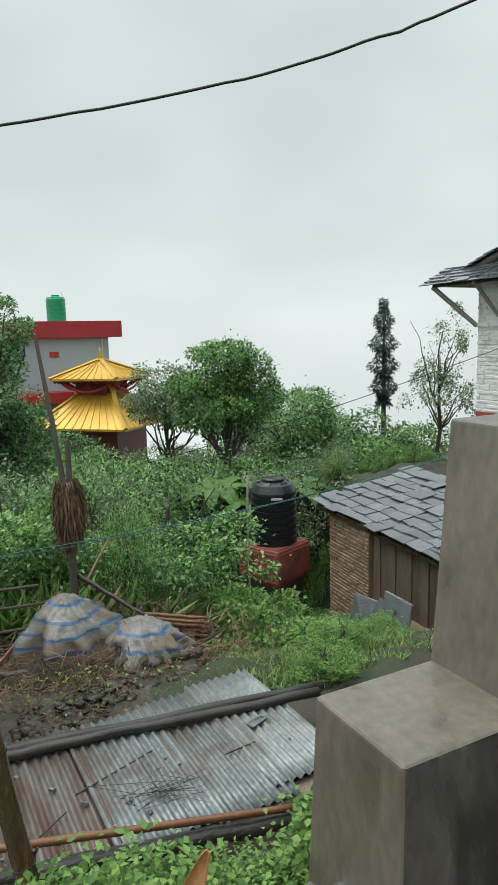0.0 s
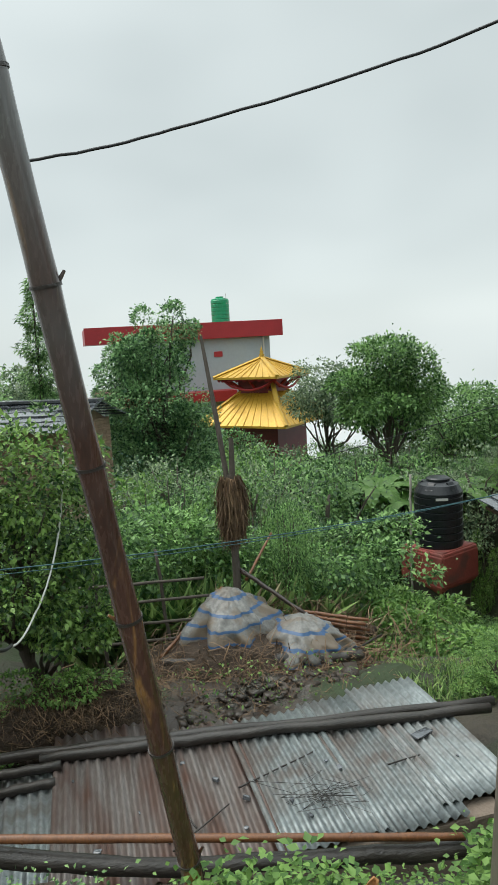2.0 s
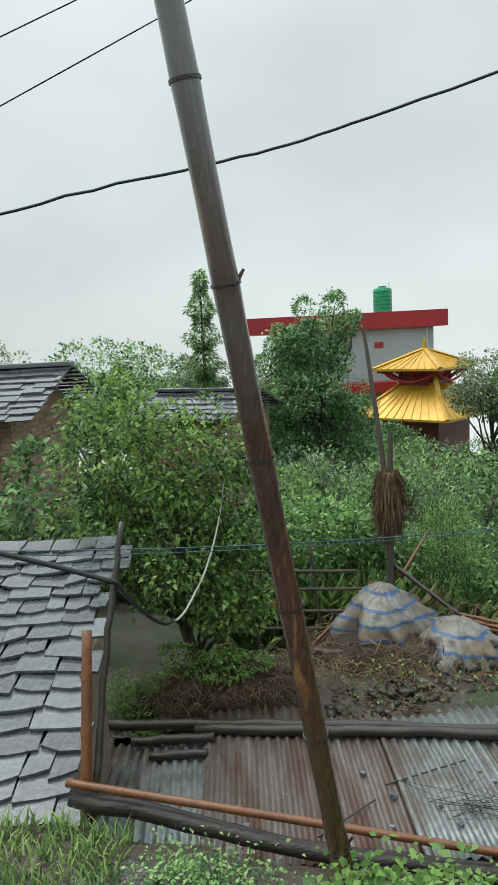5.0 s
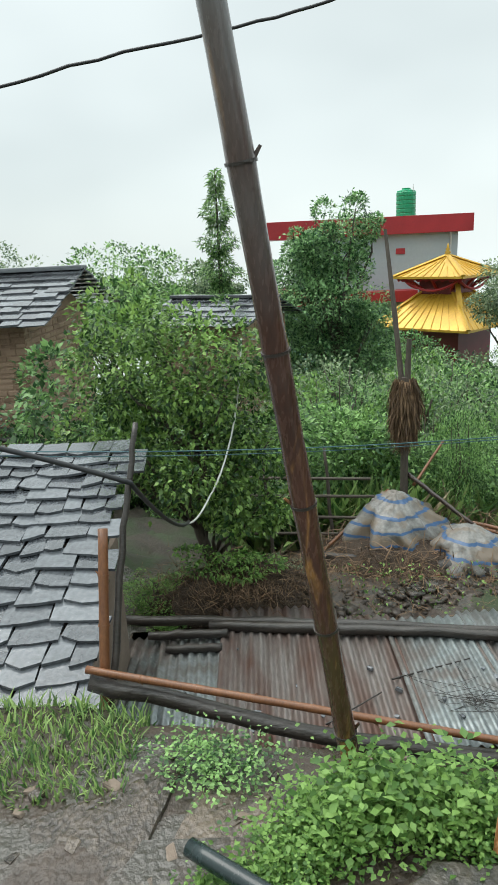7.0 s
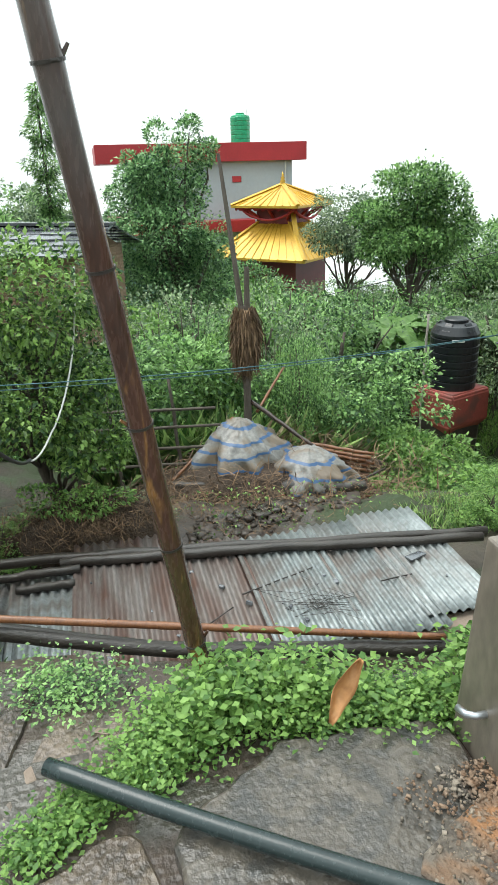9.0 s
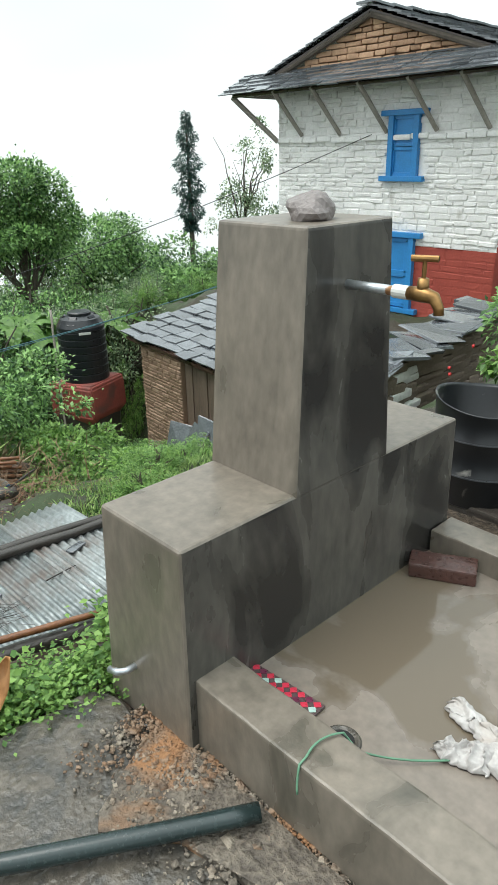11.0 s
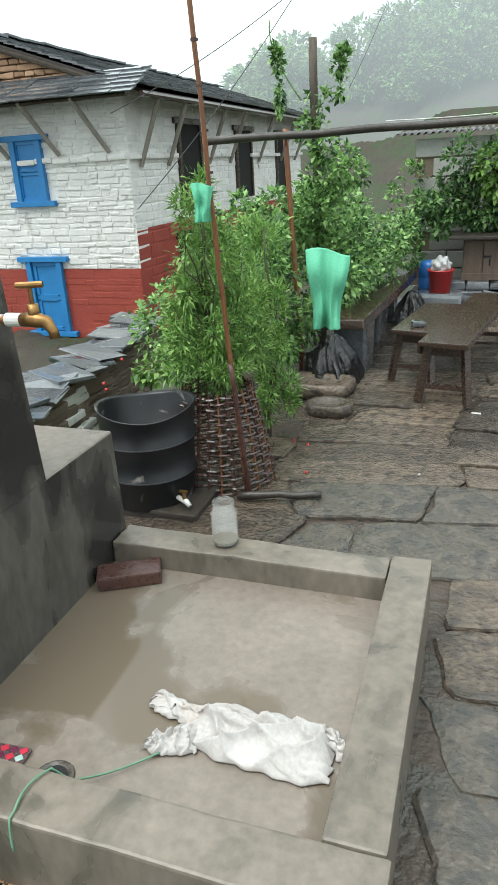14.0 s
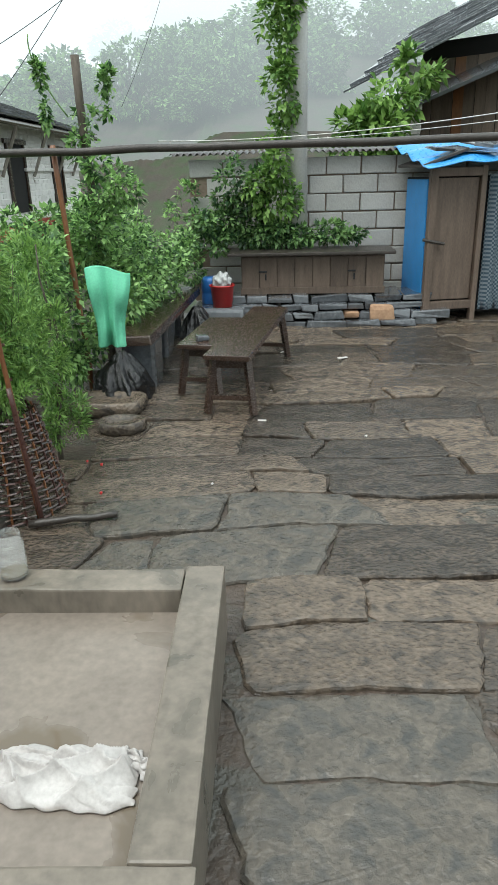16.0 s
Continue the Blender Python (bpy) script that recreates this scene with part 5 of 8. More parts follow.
def build_hay_post():
    t = empty("hay_post", pose(-6.95, 0.78, -2.4), "wooden post with a dark bundle of old hay", "post")
    bm = bmesh.new()
    tube(bm, [(0.1, -0.02, 0), (0.06, 0, 1.0), (0.0, 0.0, 2.3)], [0.055, 0.05, 0.04], 10)
    part("post", bm, M_BARK, t)
    bm = bmesh.new()
    tube(bm, [(-0.02, -0.02, 2.15), (-0.25, -0.1, 3.2), (-0.42, -0.17, 4.0)], [0.035, 0.03, 0.02], 8)
    part("upper_stick", bm, M_BARK, t)
    bm = bmesh.new()
    tube(bm, [(0.0, 0.03, 2.15), (-0.03, 0.05, 2.75)], [0.04, 0.03], 8)
    part("short_stick", bm, M_BARK, t)
    r = rng_of(66)
    n = 1500
    a, h = r.uniform(0, 2 * np.pi, n), r.uniform(0, 1, n)
    rad = 0.145 * np.sin(np.clip(0.18 + h * 0.85, 0, 1) * np.pi) ** 0.5 + r.normal(0, 0.01, n)
    p = np.stack([0.03 + rad * np.cos(a), rad * np.sin(a), 2.3 - 0.72 * h], -1)
    v, f = leaf_arrays(p, r.uniform(0.12, 0.32, n), np.tile((0, 0, -1.6), (n, 1)) + 0.3 * np.stack([np.cos(a), np.sin(a), 0 * a], -1), r, BLADE * np.array((0.6, 1, 1)), BLADE_F[:3], 0.25)
    bundle = raw("hay_wrap", v, f, M_STRAW, t)
    bm = bmesh.new()
    tube(bm, [(0.02, 0, 2.25), (0.03, 0, 2.1), (0.035, 0, 1.8), (0.05, 0, 1.45)], [0.07, 0.15, 0.15, 0.06], 14)
    part("hay_core", bm, M_STRAW, t, smooth=True)
    return t


build_hay_post()

# ---- trees and thickets on the slope ----
def gz(x, y):
    return float(ground_z(x, y))


def world_tree(name, foot, blobs, leaves, size, material, seed, label, **kw):
    """A tree whose crown blobs are given in the world."""
    g = gz(*foot)
    loc = [(b[0] - foot[0], b[1] - foot[1], b[2] - g, *b[3:]) for b in blobs]
    h = max(b[2] for b in loc)
    return tree(name, (foot[0], foot[1], g), h, loc, leaves, size, material, M_BARK, seed, label, **kw)


world_tree("creeper_clad_tree", (-18.3, 1.2), [(-18.7, 1.70, 1.80, 0.95, 0.92, 0.92), (-18.0, 0.82, 1.05, 0.9, 0.95, 0.95), (-18.4, 0.20, 0.75, 0.85, 0.9, 0.75), (-18.5, 1.15, -0.1, 1.65, 1.65, 1.5), (-18.3, 0.6, -1.5, 1.5, 1.5, 1.1), (-18.3, 1.9, -1.3, 1.3, 1.2, 1.1)],
           42000, 0.105, L_IVY, 101, "tall tree thickly clad in green creeper", trunk_r=0.2, clump=0.2, shell=0.72, droop=-0.1)
world_tree("round_crowned_tree", (-16.7, 7.6), [(-16.8, 7.6, 0.5, 1.2, 1.25, 0.95), (-16.8, 6.7, -0.1, 0.95, 1.0, 0.75), (-16.6, 8.4, 0.0, 0.95, 1.0, 0.8), (-16.6, 7.5, -0.45, 1.2, 1.3, 0.7)],
           24000, 0.105, L_MID, 102, "broad-crowned green tree on a dark trunk", trunk_r=0.13, clump=0.22, droop=-0.15)
for k, (fx, fy, top, rad, mt, nm) in enumerate(((-17.8, 10.7, -0.1, 1.35, L_MID, "hillside_tree"), (-19.5, 13.4, -0.9, 1.5, L_DEEP, "hillside_tree"), (-22.5, 7.9, 0.7, 1.3, L_PALE, "hillside_tree"), (-15.6, 12.2, -1.0, 1.3, L_DEEP, "hillside_tree"), (-23, 14.5, -0.9, 1.7, L_DEEP, "hillside_tree"), (-17.0, 15.2, -1.4, 1.4, L_MID, "hillside_tree"),
                                                (-21.5, 10.5, -0.1, 1.4, L_DEEP, "hillside_tree"), (-13.5, 10.4, -1.5, 1.1, L_MID, "hillside_tree"), (-24.0, 3.2, -1.4, 1.4, L_MID, "hillside_tree"), (-21.0, 4.0, -1.6, 1.2, L_DEEP, "hillside_tree"))):
    world_tree(nm, (fx, fy), [(fx, fy, top - rad * 0.8, rad, rad, rad * 0.85), (fx + 0.5, fy - rad * 0.6, top - rad * 1.2, rad * 0.7, rad * 0.7, rad * 0.7), (fx + 0.3, fy + rad * 0.6, top - rad * 1.3, rad * 0.75, rad * 0.7, rad * 0.7)],
               8500, 0.12, mt, 110 + k, "leafy green tree on the misty slope", trunk_r=0.12, clump=0.24, droop=-0.5, group="slope trees")
# slim dark conifer
def build_conifer(foot, top, width, seed, label, name="conifer", mt=None):
    g = gz(*foot)
    t = empty(name, pose(foot[0], foot[1], g), label, "tree")
    h = top - g
    bm = bmesh.new()
    tube(bm, [(0, 0, -0.2), (0.03, 0, h * 0.5), (0, 0, h)], [0.13, 0.09, 0.015], 8)
    part("trunk", bm, M_BARK, t)
    r = rng_of(seed)
    n = 5200
    z = h - (h - (h - 4.2)) * r.random(n) ** 0.8
    f = (h - z) / 4.2
    lay = 0.75 + 0.35 * np.sin(z * 7.0) + 0.2 * r.random(n)
    rad = width * np.clip(0.12 + 1.3 * f * (1.15 - f), 0.05, 1) * lay * r.random(n) ** 0.5
    a = r.integers(0, 9, n) * 0.7 + z * 1.7 + r.normal(0, 0.25, n)
    p = np.stack([rad * np.cos(a), rad * np.sin(a), z - 0.25 * rad], -1)
    v, q = leaf_arrays(p, 0.16 * r.uniform(0.6, 1.3, n), np.stack([np.cos(a), np.sin(a), np.full(n, -0.3)], -1), r, LEAF * np.array((0.5, 1, 1)), LEAF_F, 0.5)
    raw("crown", v, q, mt or L_DARK, t)
    return t


build_conifer((-20.6, 16.6), 2.95, 0.95, 130, "slim dark conifer standing alone", "conifer")
world_tree("feathery_tree", (-14.9, 14.2), [(-14.9, 14.3, 0.9, 0.9, 1.0, 1.1), (-14.9, 13.7, -0.3, 0.8, 0.9, 0.9), (-14.8, 14.9, 1.6, 0.6, 0.7, 0.8), (-14.9, 14.6, -0.4, 0.9, 0.9, 0.8)], 4200, 0.09, L_PALE, 131, "thin feathery tree with pale leaves beside the house", trunk_r=0.07, clump=0.2, shell=0.3)
build_conifer((-20.8, -2.0), 3.8, 1.0, 132, "ragged tall grey-green tree behind the houses", "ragged_tree", L_MID)
for k, (fx, fy, top, rad) in enumerate(((-27, -6.9, 1.7, 1.9), (-26.5, -9.5, 1.2, 1.9), (-25.5, -4.5, 1.3, 1.7), (-30, -12.5, 1.5, 2.4), (-22, -5.2, 0.4, 1.2), (-24.0, -2.6, 0.9, 1.2), (-19.0, -3.6, 0.2, 0.9))):
    world_tree("far_tree", (fx, fy), [(fx, fy, top - rad * 0.7, rad, rad, rad * 0.8), (fx, fy - rad * 0.8, top - rad * 1.2, rad * 0.8, rad * 0.8, rad * 0.7), (fx, fy + rad * 0.8, top - rad * 1.3, rad * 0.8, rad * 0.8, rad * 0.7)], 6500, 0.15, L_PALE if k % 2 else L_MID, 140 + k, "tree in mist behind the brick houses", trunk_r=0.15, clump=0.25, group="misty trees")

# the citrus tree with its many stems
world_tree("citrus_tree", (-5.1, -1.55), [(-5.1, -2.1, 0.55, 0.7, 0.62, 0.62), (-5.0, -1.35, 0.5, 0.65, 0.6, 0.5), (-5.2, -1.0, -0.15, 0.6, 0.5, 0.55), (-4.9, -2.35, -0.25, 0.6, 0.5, 0.5), (-5.1, -1.6, -0.35, 0.8, 0.8, 0.6), (-5.1, -1.1, -0.85, 0.5, 0.5, 0.4)],
           20000, 0.06, L_CITRUS, 150, "dense citrus tree with small glossy leaves", trunk_r=0.06, clump=0.2, shell=0.5, droop=-0.3)
tagged(world_tree("orchard_bush", (-6.6, -3.6), [(-6.6, -3.4, -0.4, 0.7, 0.8, 0.7), (-6.7, -2.8, -0.6, 0.7, 0.6, 0.6)], 3000, 0.1, L_DEEP, 151, "dark bush beside the citrus tree", trunk_r=0.05), category="bush")


# shrubs: five kinds built once, then repeated over the slope
def shrub(name, seed, material, label, leaf, n=4600, shape=LEAF2, faces=LEAF2_F, shell=0.5, clump=0.2):
    return tree(name, (0, 0, -60), 0.75, [(0, 0, 0.62, 0.42, 0.42, 0.36), (0.22, 0.15, 0.45, 0.32, 0.3, 0.3), (-0.2, -0.18, 0.48, 0.32, 0.32, 0.3), (0.05, -0.25, 0.28, 0.35, 0.3, 0.25), (-0.1, 0.25, 0.25, 0.35, 0.3, 0.25)],
                n, leaf, material, M_BARK, seed, label, category="shrub", trunk_r=0.035, group="slope shrubs", shape=shape, faces=faces, shell=shell, clump=clump)


KINDS = [shrub("shrub", 160, L_DEEP, "dense dark green shrub in the thicket", 0.027, 8500), shrub("shrub", 161, L_MID, "leafy green shrub in the thicket", 0.030, 8000), shrub("shrub", 162, L_LIGHT, "fresh green shrub in the thicket", 0.034, 7500),
         shrub("shrub", 163, L_DEEP, "small-leaved dark shrub in the thicket", 0.024, 9000), shrub("shrub", 164, L_PALE, "pale olive shrub in the thicket", 0.027, 8000)]
used = set()
_r = rng_of(77)


def put_shrub(k, x, y, top, wide=None):
    g = gz(x, y)
    h = max(0.5, top - g)
    w = wide or h * _r.uniform(0.75, 1.05)
    own = KINDS[k].scale if k in used else (1, 1, 1)
    m = pose(x, y, g - 0.05, 0, 0, _r.uniform(0, 360)) @ Matrix.Diagonal((w / own[0], w / own[1], h / own[2], 1))
    if k not in used:
        used.add(k)
        KINDS[k].matrix_basis = m
    else:
        copy_thing(KINDS[k], m)


def bearing(x, y):
    return math.degrees(math.atan2(y + 0.95, 1.15 - x)), math.hypot(x - 1.15, y + 0.95)


# belt of tall bushes below the skyline
for k in range(135):
    d, b = _r.uniform(12.5, 20.5), _r.uniform(-14, 47)
    x, y = 1.15 - d * math.cos(radians(b)), -0.95 + d * math.sin(radians(b))
    if y > 7.5 and x > -11.5:
        continue
    top = 1.45 - 0.142 * d - _r.uniform(0, 0.6)
    if b < -2:
        top -= 0.3
    if 21 < b < 35 and d < 15.2:
        continue
    if 15 < b <= 21 and d < 14.5:
        put_shrub(int(_r.choice([0, 1, 2])), x, y, 1.2 - 0.23 * d, _r.uniform(1.0, 1.4))
        continue
    if 33 <= b < 44 and d < 15.5:
        continue
    if math.hypot(x + 18.3, y - 1.2) < 1.0 or math.hypot(x + 15.9, y + 1.2) < 2.6:
        continue
    put_shrub(int(_r.choice([0, 1, 3, 1, 4, 2, 0])), x, y, top)
for k in range(60):
    d, b = _r.uniform(20.5, 29), _r.uniform(8, 48)
    x, y = 1.15 - d * math.cos(radians(b)), -0.95 + d * math.sin(radians(b))
    if math.hypot(x + 27.5, y - 7) > 3.6 and x > -30 and not (y > 7.5 and x > -11.5):
        put_shrub(int(_r.choice([0, 1, 4])), x, y, 1.45 - 0.128 * d - _r.uniform(0, 0.7))
# nearer, lower growth round the heap and the tank
for k in range(85):
    d, b = _r.uniform(9.2, 13.0), _r.uniform(-3, 37)
    x, y = 1.15 - d * math.cos(radians(b)), -0.95 + d * math.sin(radians(b))
    top = 1.35 - 0.20 * d - _r.uniform(0.0, 0.5) - (0.55 if b > 22 else 0)
    if 19 < b < 34 and d < 13.2:
        if k % 3:
            continue
        top = gz(x, y) + 0.55
    if b > 32 and d > 9.0:
        top = gz(x, y) + 0.55
    put_shrub(int(_r.choice([1, 2, 0, 4, 2])), x, y, top, _r.uniform(0.8, 1.3))
for x, y, h, k in ((-9.6, 4.9, 0.7, 0), (-9.9, 5.0, 0.9, 1), (-9.55, 5.4, 0.75, 1), (-9.7, 5.9, 0.8, 0), (-8.6, 4.6, 0.5, 2), (-7.6, 4.5, 0.5, 2), (-6.8, 4.6, 0.55, 2), (-6.2, 4.7, 0.6, 2), (-5.6, 4.6, 0.5, 2), (-5.9, 4.0, 0.4, 1), (-5.0, 3.4, 0.5, 2), (-4.3, 2.7, 0.45, 2),
                   (-4.6, -2.0, 0.5, 2), (-4.95, -0.9, 0.4, 4), (-11.0, 6.2, 1.6, 1), (-10.9, 6.9, 1.9, 2)):
    put_shrub(k, x, y, gz(x, y) + h, 0.8)
world_tree("shrubby_mound", (-4.55, -1.35), [(-4.55, -1.35, -1.25, 0.22, 0.5, 0.16)], 1700, 0.04, L_LIGHT, 170, "weedy mound of rotting cuttings", category="mound", trunk_r=0.01)
draped("cuttings_mound", (-4.6, -1.2, -1.72), (0.32, 0.72, 0.44), 5.5, M_COMPOST, "brown mound of rotting cuttings and soil", "mound", 0, 0.03)
straw_stuff("mound_straw", (-4.55, -1.2, -1.42), (0.2, 0.42, 0.07), 3000, 0.13, 62, "rotting straw on the mound of cuttings")
tagged(foliage("mud_bank_weeds", [(-4.9, -0.2, -1.75, 0.6, 2.0, 0.12)], 500, 0.04, L_LIGHT, None, 171), "low weeds on the muddy bank", "weeds", kind="stuff")

# tall grass and broad-leaved herbs behind the heap
def grass_stuff(name, region, n, height, seed, label, material, lean=0.35):
    r = rng_of(seed)
    x, y = r.uniform(region[0], region[1], n), r.uniform(region[2], region[3], n)
    p = np.stack([x, y, ground_z(x, y) - 0.02], -1)
    d = np.stack([r.normal(0, lean, n), r.normal(0, lean, n), np.ones(n)], -1)
    v, f = leaf_arrays(p, height * r.uniform(0.45, 1.25, n), d, r, BLADE, BLADE_F[:3], 0.12)
    return tagged(raw(name, v, f, material), label, "grass", kind="stuff")


grass_stuff("tall_grass", (-9.4, -7.4, -1.2, 2.3), 9000, 1.0, 180, "tall green grass and maize-like blades", L_GRASS)
grass_stuff("dry_grass", (-8.4, -7.3, 0.4, 2.6), 900, 0.9, 181, "patch of dry yellow grass", L_DRY)
grass_stuff("bank_grass", (-5.6, -4.2, 1.9, 5.0), 6000, 0.13, 182, "short green grass on the bank", L_GRASS)
grass_stuff("verge_grass", (-1.35, -0.75, -2.9, -1.45), 4200, 0.075, 183, "short yellowish grass on the terrace edge", L_GRASS)
tagged(foliage("herb_layer", [(-8.3, 0.2, -1.6, 0.9, 1.6, 0.75), (-8.2, 3.1, -1.9, 0.9, 1.4, 0.6), (-7.6, -1.2, -1.3, 0.7, 1.0, 0.7)], 16000, 0.085, L_MID, None, 184, clump=0.18), "broad-leaved herbs behind the heap", "herbs", kind="stuff")
tagged(foliage("slope_undergrowth", [(-7.2, 2.9, -2.6, 0.9, 0.9, 0.35), (-8.4, 4.0, -3.1, 1.0, 0.9, 0.4), (-6.2, 3.4, -2.6, 0.9, 1.0, 0.25)], 9000, 0.08, L_LIGHT, None, 185, clump=0.16), "low green undergrowth on the slope", "undergrowth", kind="stuff")


# bananas by the thicket
def build_banana(at, top, seed):
    g = gz(*at)
    t = empty("banana_plant", pose(at[0], at[1], g), "banana plant with big torn green leaves", "banana plant", "banana plants")
    h = top - g
    bm = bmesh.new()
    tube(bm, [(0, 0, -0.2), (0.05, 0.02, h * 0.5), (0, 0, h * 0.72)], [0.12, 0.1, 0.06], 10)
    part("stem", bm, L_PALE, t, smooth=True)
    r = rng_of(seed)
    for k in range(8):
        a = k * 2.4 + r.uniform(-0.3, 0.3)
        ln, w = r.uniform(1.1, 1.6), r.uniform(0.17, 0.24)
        bm = bmesh.new()
        n = 10
        rows = []
        for i in range(n + 1):
            f = i / n
            c = Vector((math.cos(a) * ln * f * 0.9, math.sin(a) * ln * f * 0.9, h * 0.7 + ln * (0.85 * f - 0.95 * f * f)))
            s = Vector((-math.sin(a), math.cos(a), 0)) * w * math.sin(math.pi * min(1, 0.08 + 0.92 * f)) ** 0.6
            j = Vector((0, 0, r.uniform(-0.03, 0.03)))
            rows.append((bm.verts.new(c - s - Vector((0, 0, 0.06)) + j), bm.verts.new(c), bm.verts.new(c + s - Vector((0, 0, 0.06)) - j)))
        for p, q in zip(rows, rows[1:]):
            bm.faces.new((p[0], p[1], q[1], q[0])), bm.faces.new((p[1], p[2], q[2], q[1]))
        part("leaf", bm, L_LIGHT, t)
    return t


for k, (x, y, top) in enumerate(((-13.2, 5.6, -0.75), (-13.0, 6.6, -0.8), (-12.4, 6.2, -1.2), (-12.2, 7.2, -1.3))):
    build_banana((x, y), top, 190 + k)

# ---- hung cables ----
def cable(name, pts, rad, material, label, seg=6, category="cable"):
    bm = bmesh.new()
    tube(bm, pts, rad, seg)
    return tagged(part(name, bm, material, smooth=True), label, category)


def bez(a, b, c, n=24, wob=0.0, seed=1):
    r = rng_of(seed)
    out = []
    for i in range(n + 1):
        f = i / n
        p = Vector(a) * (1 - f) ** 2 + Vector(b) * 2 * f * (1 - f) + Vector(c) * f * f
        out.append(p + Vector(r.normal(0, wob, 3)))
    return out


def spline(pts, n=8, wob=0.0, seed=5):
    r = rng_of(seed)
    pts = [Vector(p) for p in pts]
    out = []
    for i in range(len(pts) - 1):
        a, b, c, d = pts[max(i - 1, 0)], pts[i], pts[i + 1], pts[min(i + 2, len(pts) - 1)]
        for k in range(n):
            f = k / n
            out.append(0.5 * (2 * b + (c - a) * f + (2 * a - 5 * b + 4 * c - d) * f * f + (3 * b - a - 3 * c + d) * f ** 3) + Vector(r.normal(0, wob, 3)))
    return out + [pts[-1]]


cable("overhead_cable", spline([(-0.640, -4.176, 1.375), (-0.940, -2.176, 1.785), (-0.980, -1.426, 1.946), (-1.060, -0.926, 2.048), (-1.040, -0.536, 2.138), (-0.860, 0.024, 2.262), (-0.590, 0.344, 2.330), (-0.410, 0.584, 2.416), (0.160, 1.224, 2.662), (1.160, 2.624, 3.327)], 8, 0.0018), 0.0045, M_CABLE, "black overhead cable, slightly kinked")
cable("overhead_wire", [(-5.1, -3.6, 3.25), (-4.8, 0.8, 5.1)], 0.006, M_CABLE, "thin dark overhead wire against the sky")
cable("overhead_wire", [(-5.1, -3.9, 3.7), (-4.9, -0.8, 4.8)], 0.006, M_CABLE, "thin dark overhead wire against the sky")
cable("blue_line", bez((-2.1, -3.4, 0.68), (-2.95, 0.3, 0.05), (-3.3, 4.2, 0.55), 30), 0.0035, M_WIRE, "thin blue-green line strung over the sheds", 5)
cable("blue_line", bez((-2.1, -3.4, 0.66), (-2.97, 0.3, -0.01), (-3.4, 4.6, 0.6), 30), 0.0025, M_WIRE, "thin blue-green line strung over the sheds", 5)
cable("far_wire", bez((-10.5, 3.0, -0.7), (-9.0, 6.0, 0.1), (-6.5, 9.3, 1.7), 20), 0.007, M_CABLE, "thin wire running to the house")
cable("white_hose", [*bez((-5.0, -1.1, 0.70), (-4.6, -1.15, -0.1), (-4.25, -1.38, -0.45), 12), *bez((-4.22, -1.4, -0.47), (-4.0, -1.5, -0.62), (-3.6, -1.52, -0.45), 8)], 0.008, M_WHITEPLASTIC, "thin white hose hanging from the citrus tree", 8, "hose")
cable("black_cable", [*bez((-1.5, -2.6, 0.95), (-1.75, -1.9, 0.66), (-1.80, -1.54, 0.50), 10), *bez((-1.82, -1.54, 0.48), (-2.8, -1.5, -0.2), (-3.6, -1.52, -0.44), 14)], 0.012, M_CABLE, "black cable looped round a stick", 7)

# ---- paving ----
def flag(parent, outline, z, thick, r, material, name="flagstone"):
    """One flagstone over a rough outline, its edges broken, its top split into low layers."""
    bm = bmesh.new()
    n = len(outline)
    c = Vector((sum(p[0] for p in outline) / n, sum(p[1] for p in outline) / n, 0))
    ring = []
    seed = Vector((r.uniform(0, 50), r.uniform(0, 50), 0))
    for i in range(n):
        a, b = Vector((*outline[i], 0)), Vector((*outline[(i + 1) % n], 0))
        m = max(2, int((b - a).length / 0.055))
        for q in range(m):
            p = a.lerp(b, q / m) - c
            k = 1 + 0.07 * noise.noise((p + seed) * 4.5) + 0.06 * noise.noise((p + seed) * 15) - (0.035 if q == 0 else 0.0)
            ring.append(p * k)
    tilt = (r.normal(0, 0.010), r.normal(0, 0.012))

    def top(p):
        e = noise.noise((p * 1.0 + seed) * 3.2)
        return p.x * tilt[0] + p.y * tilt[1] + 0.004 * math.floor(3 * e) / 2 + 0.0035 * noise.noise((p + seed) * 11)
    lo = [bm.verts.new((p.x, p.y, -thick)) for p in ring]
    rows = [lo, [bm.verts.new((p.x, p.y, top(p) - 0.013)) for p in ring]]
    for f in (0.975, 0.86, 0.68, 0.46, 0.24):
        rows.append([bm.verts.new((p.x * f, p.y * f, top(p * f) - (0.003 if f > 0.9 else 0))) for p in ring])
    for q, w in zip(rows, rows[1:]):
        for i in range(len(ring)):
            j = (i + 1) % len(ring)
            bm.faces.new((q[i], q[j], w[j], w[i]))
    bm.faces.new(rows[-1])
    o = part(name, bm, material, parent)
    o.location = (c.x, c.y, z)
    return o


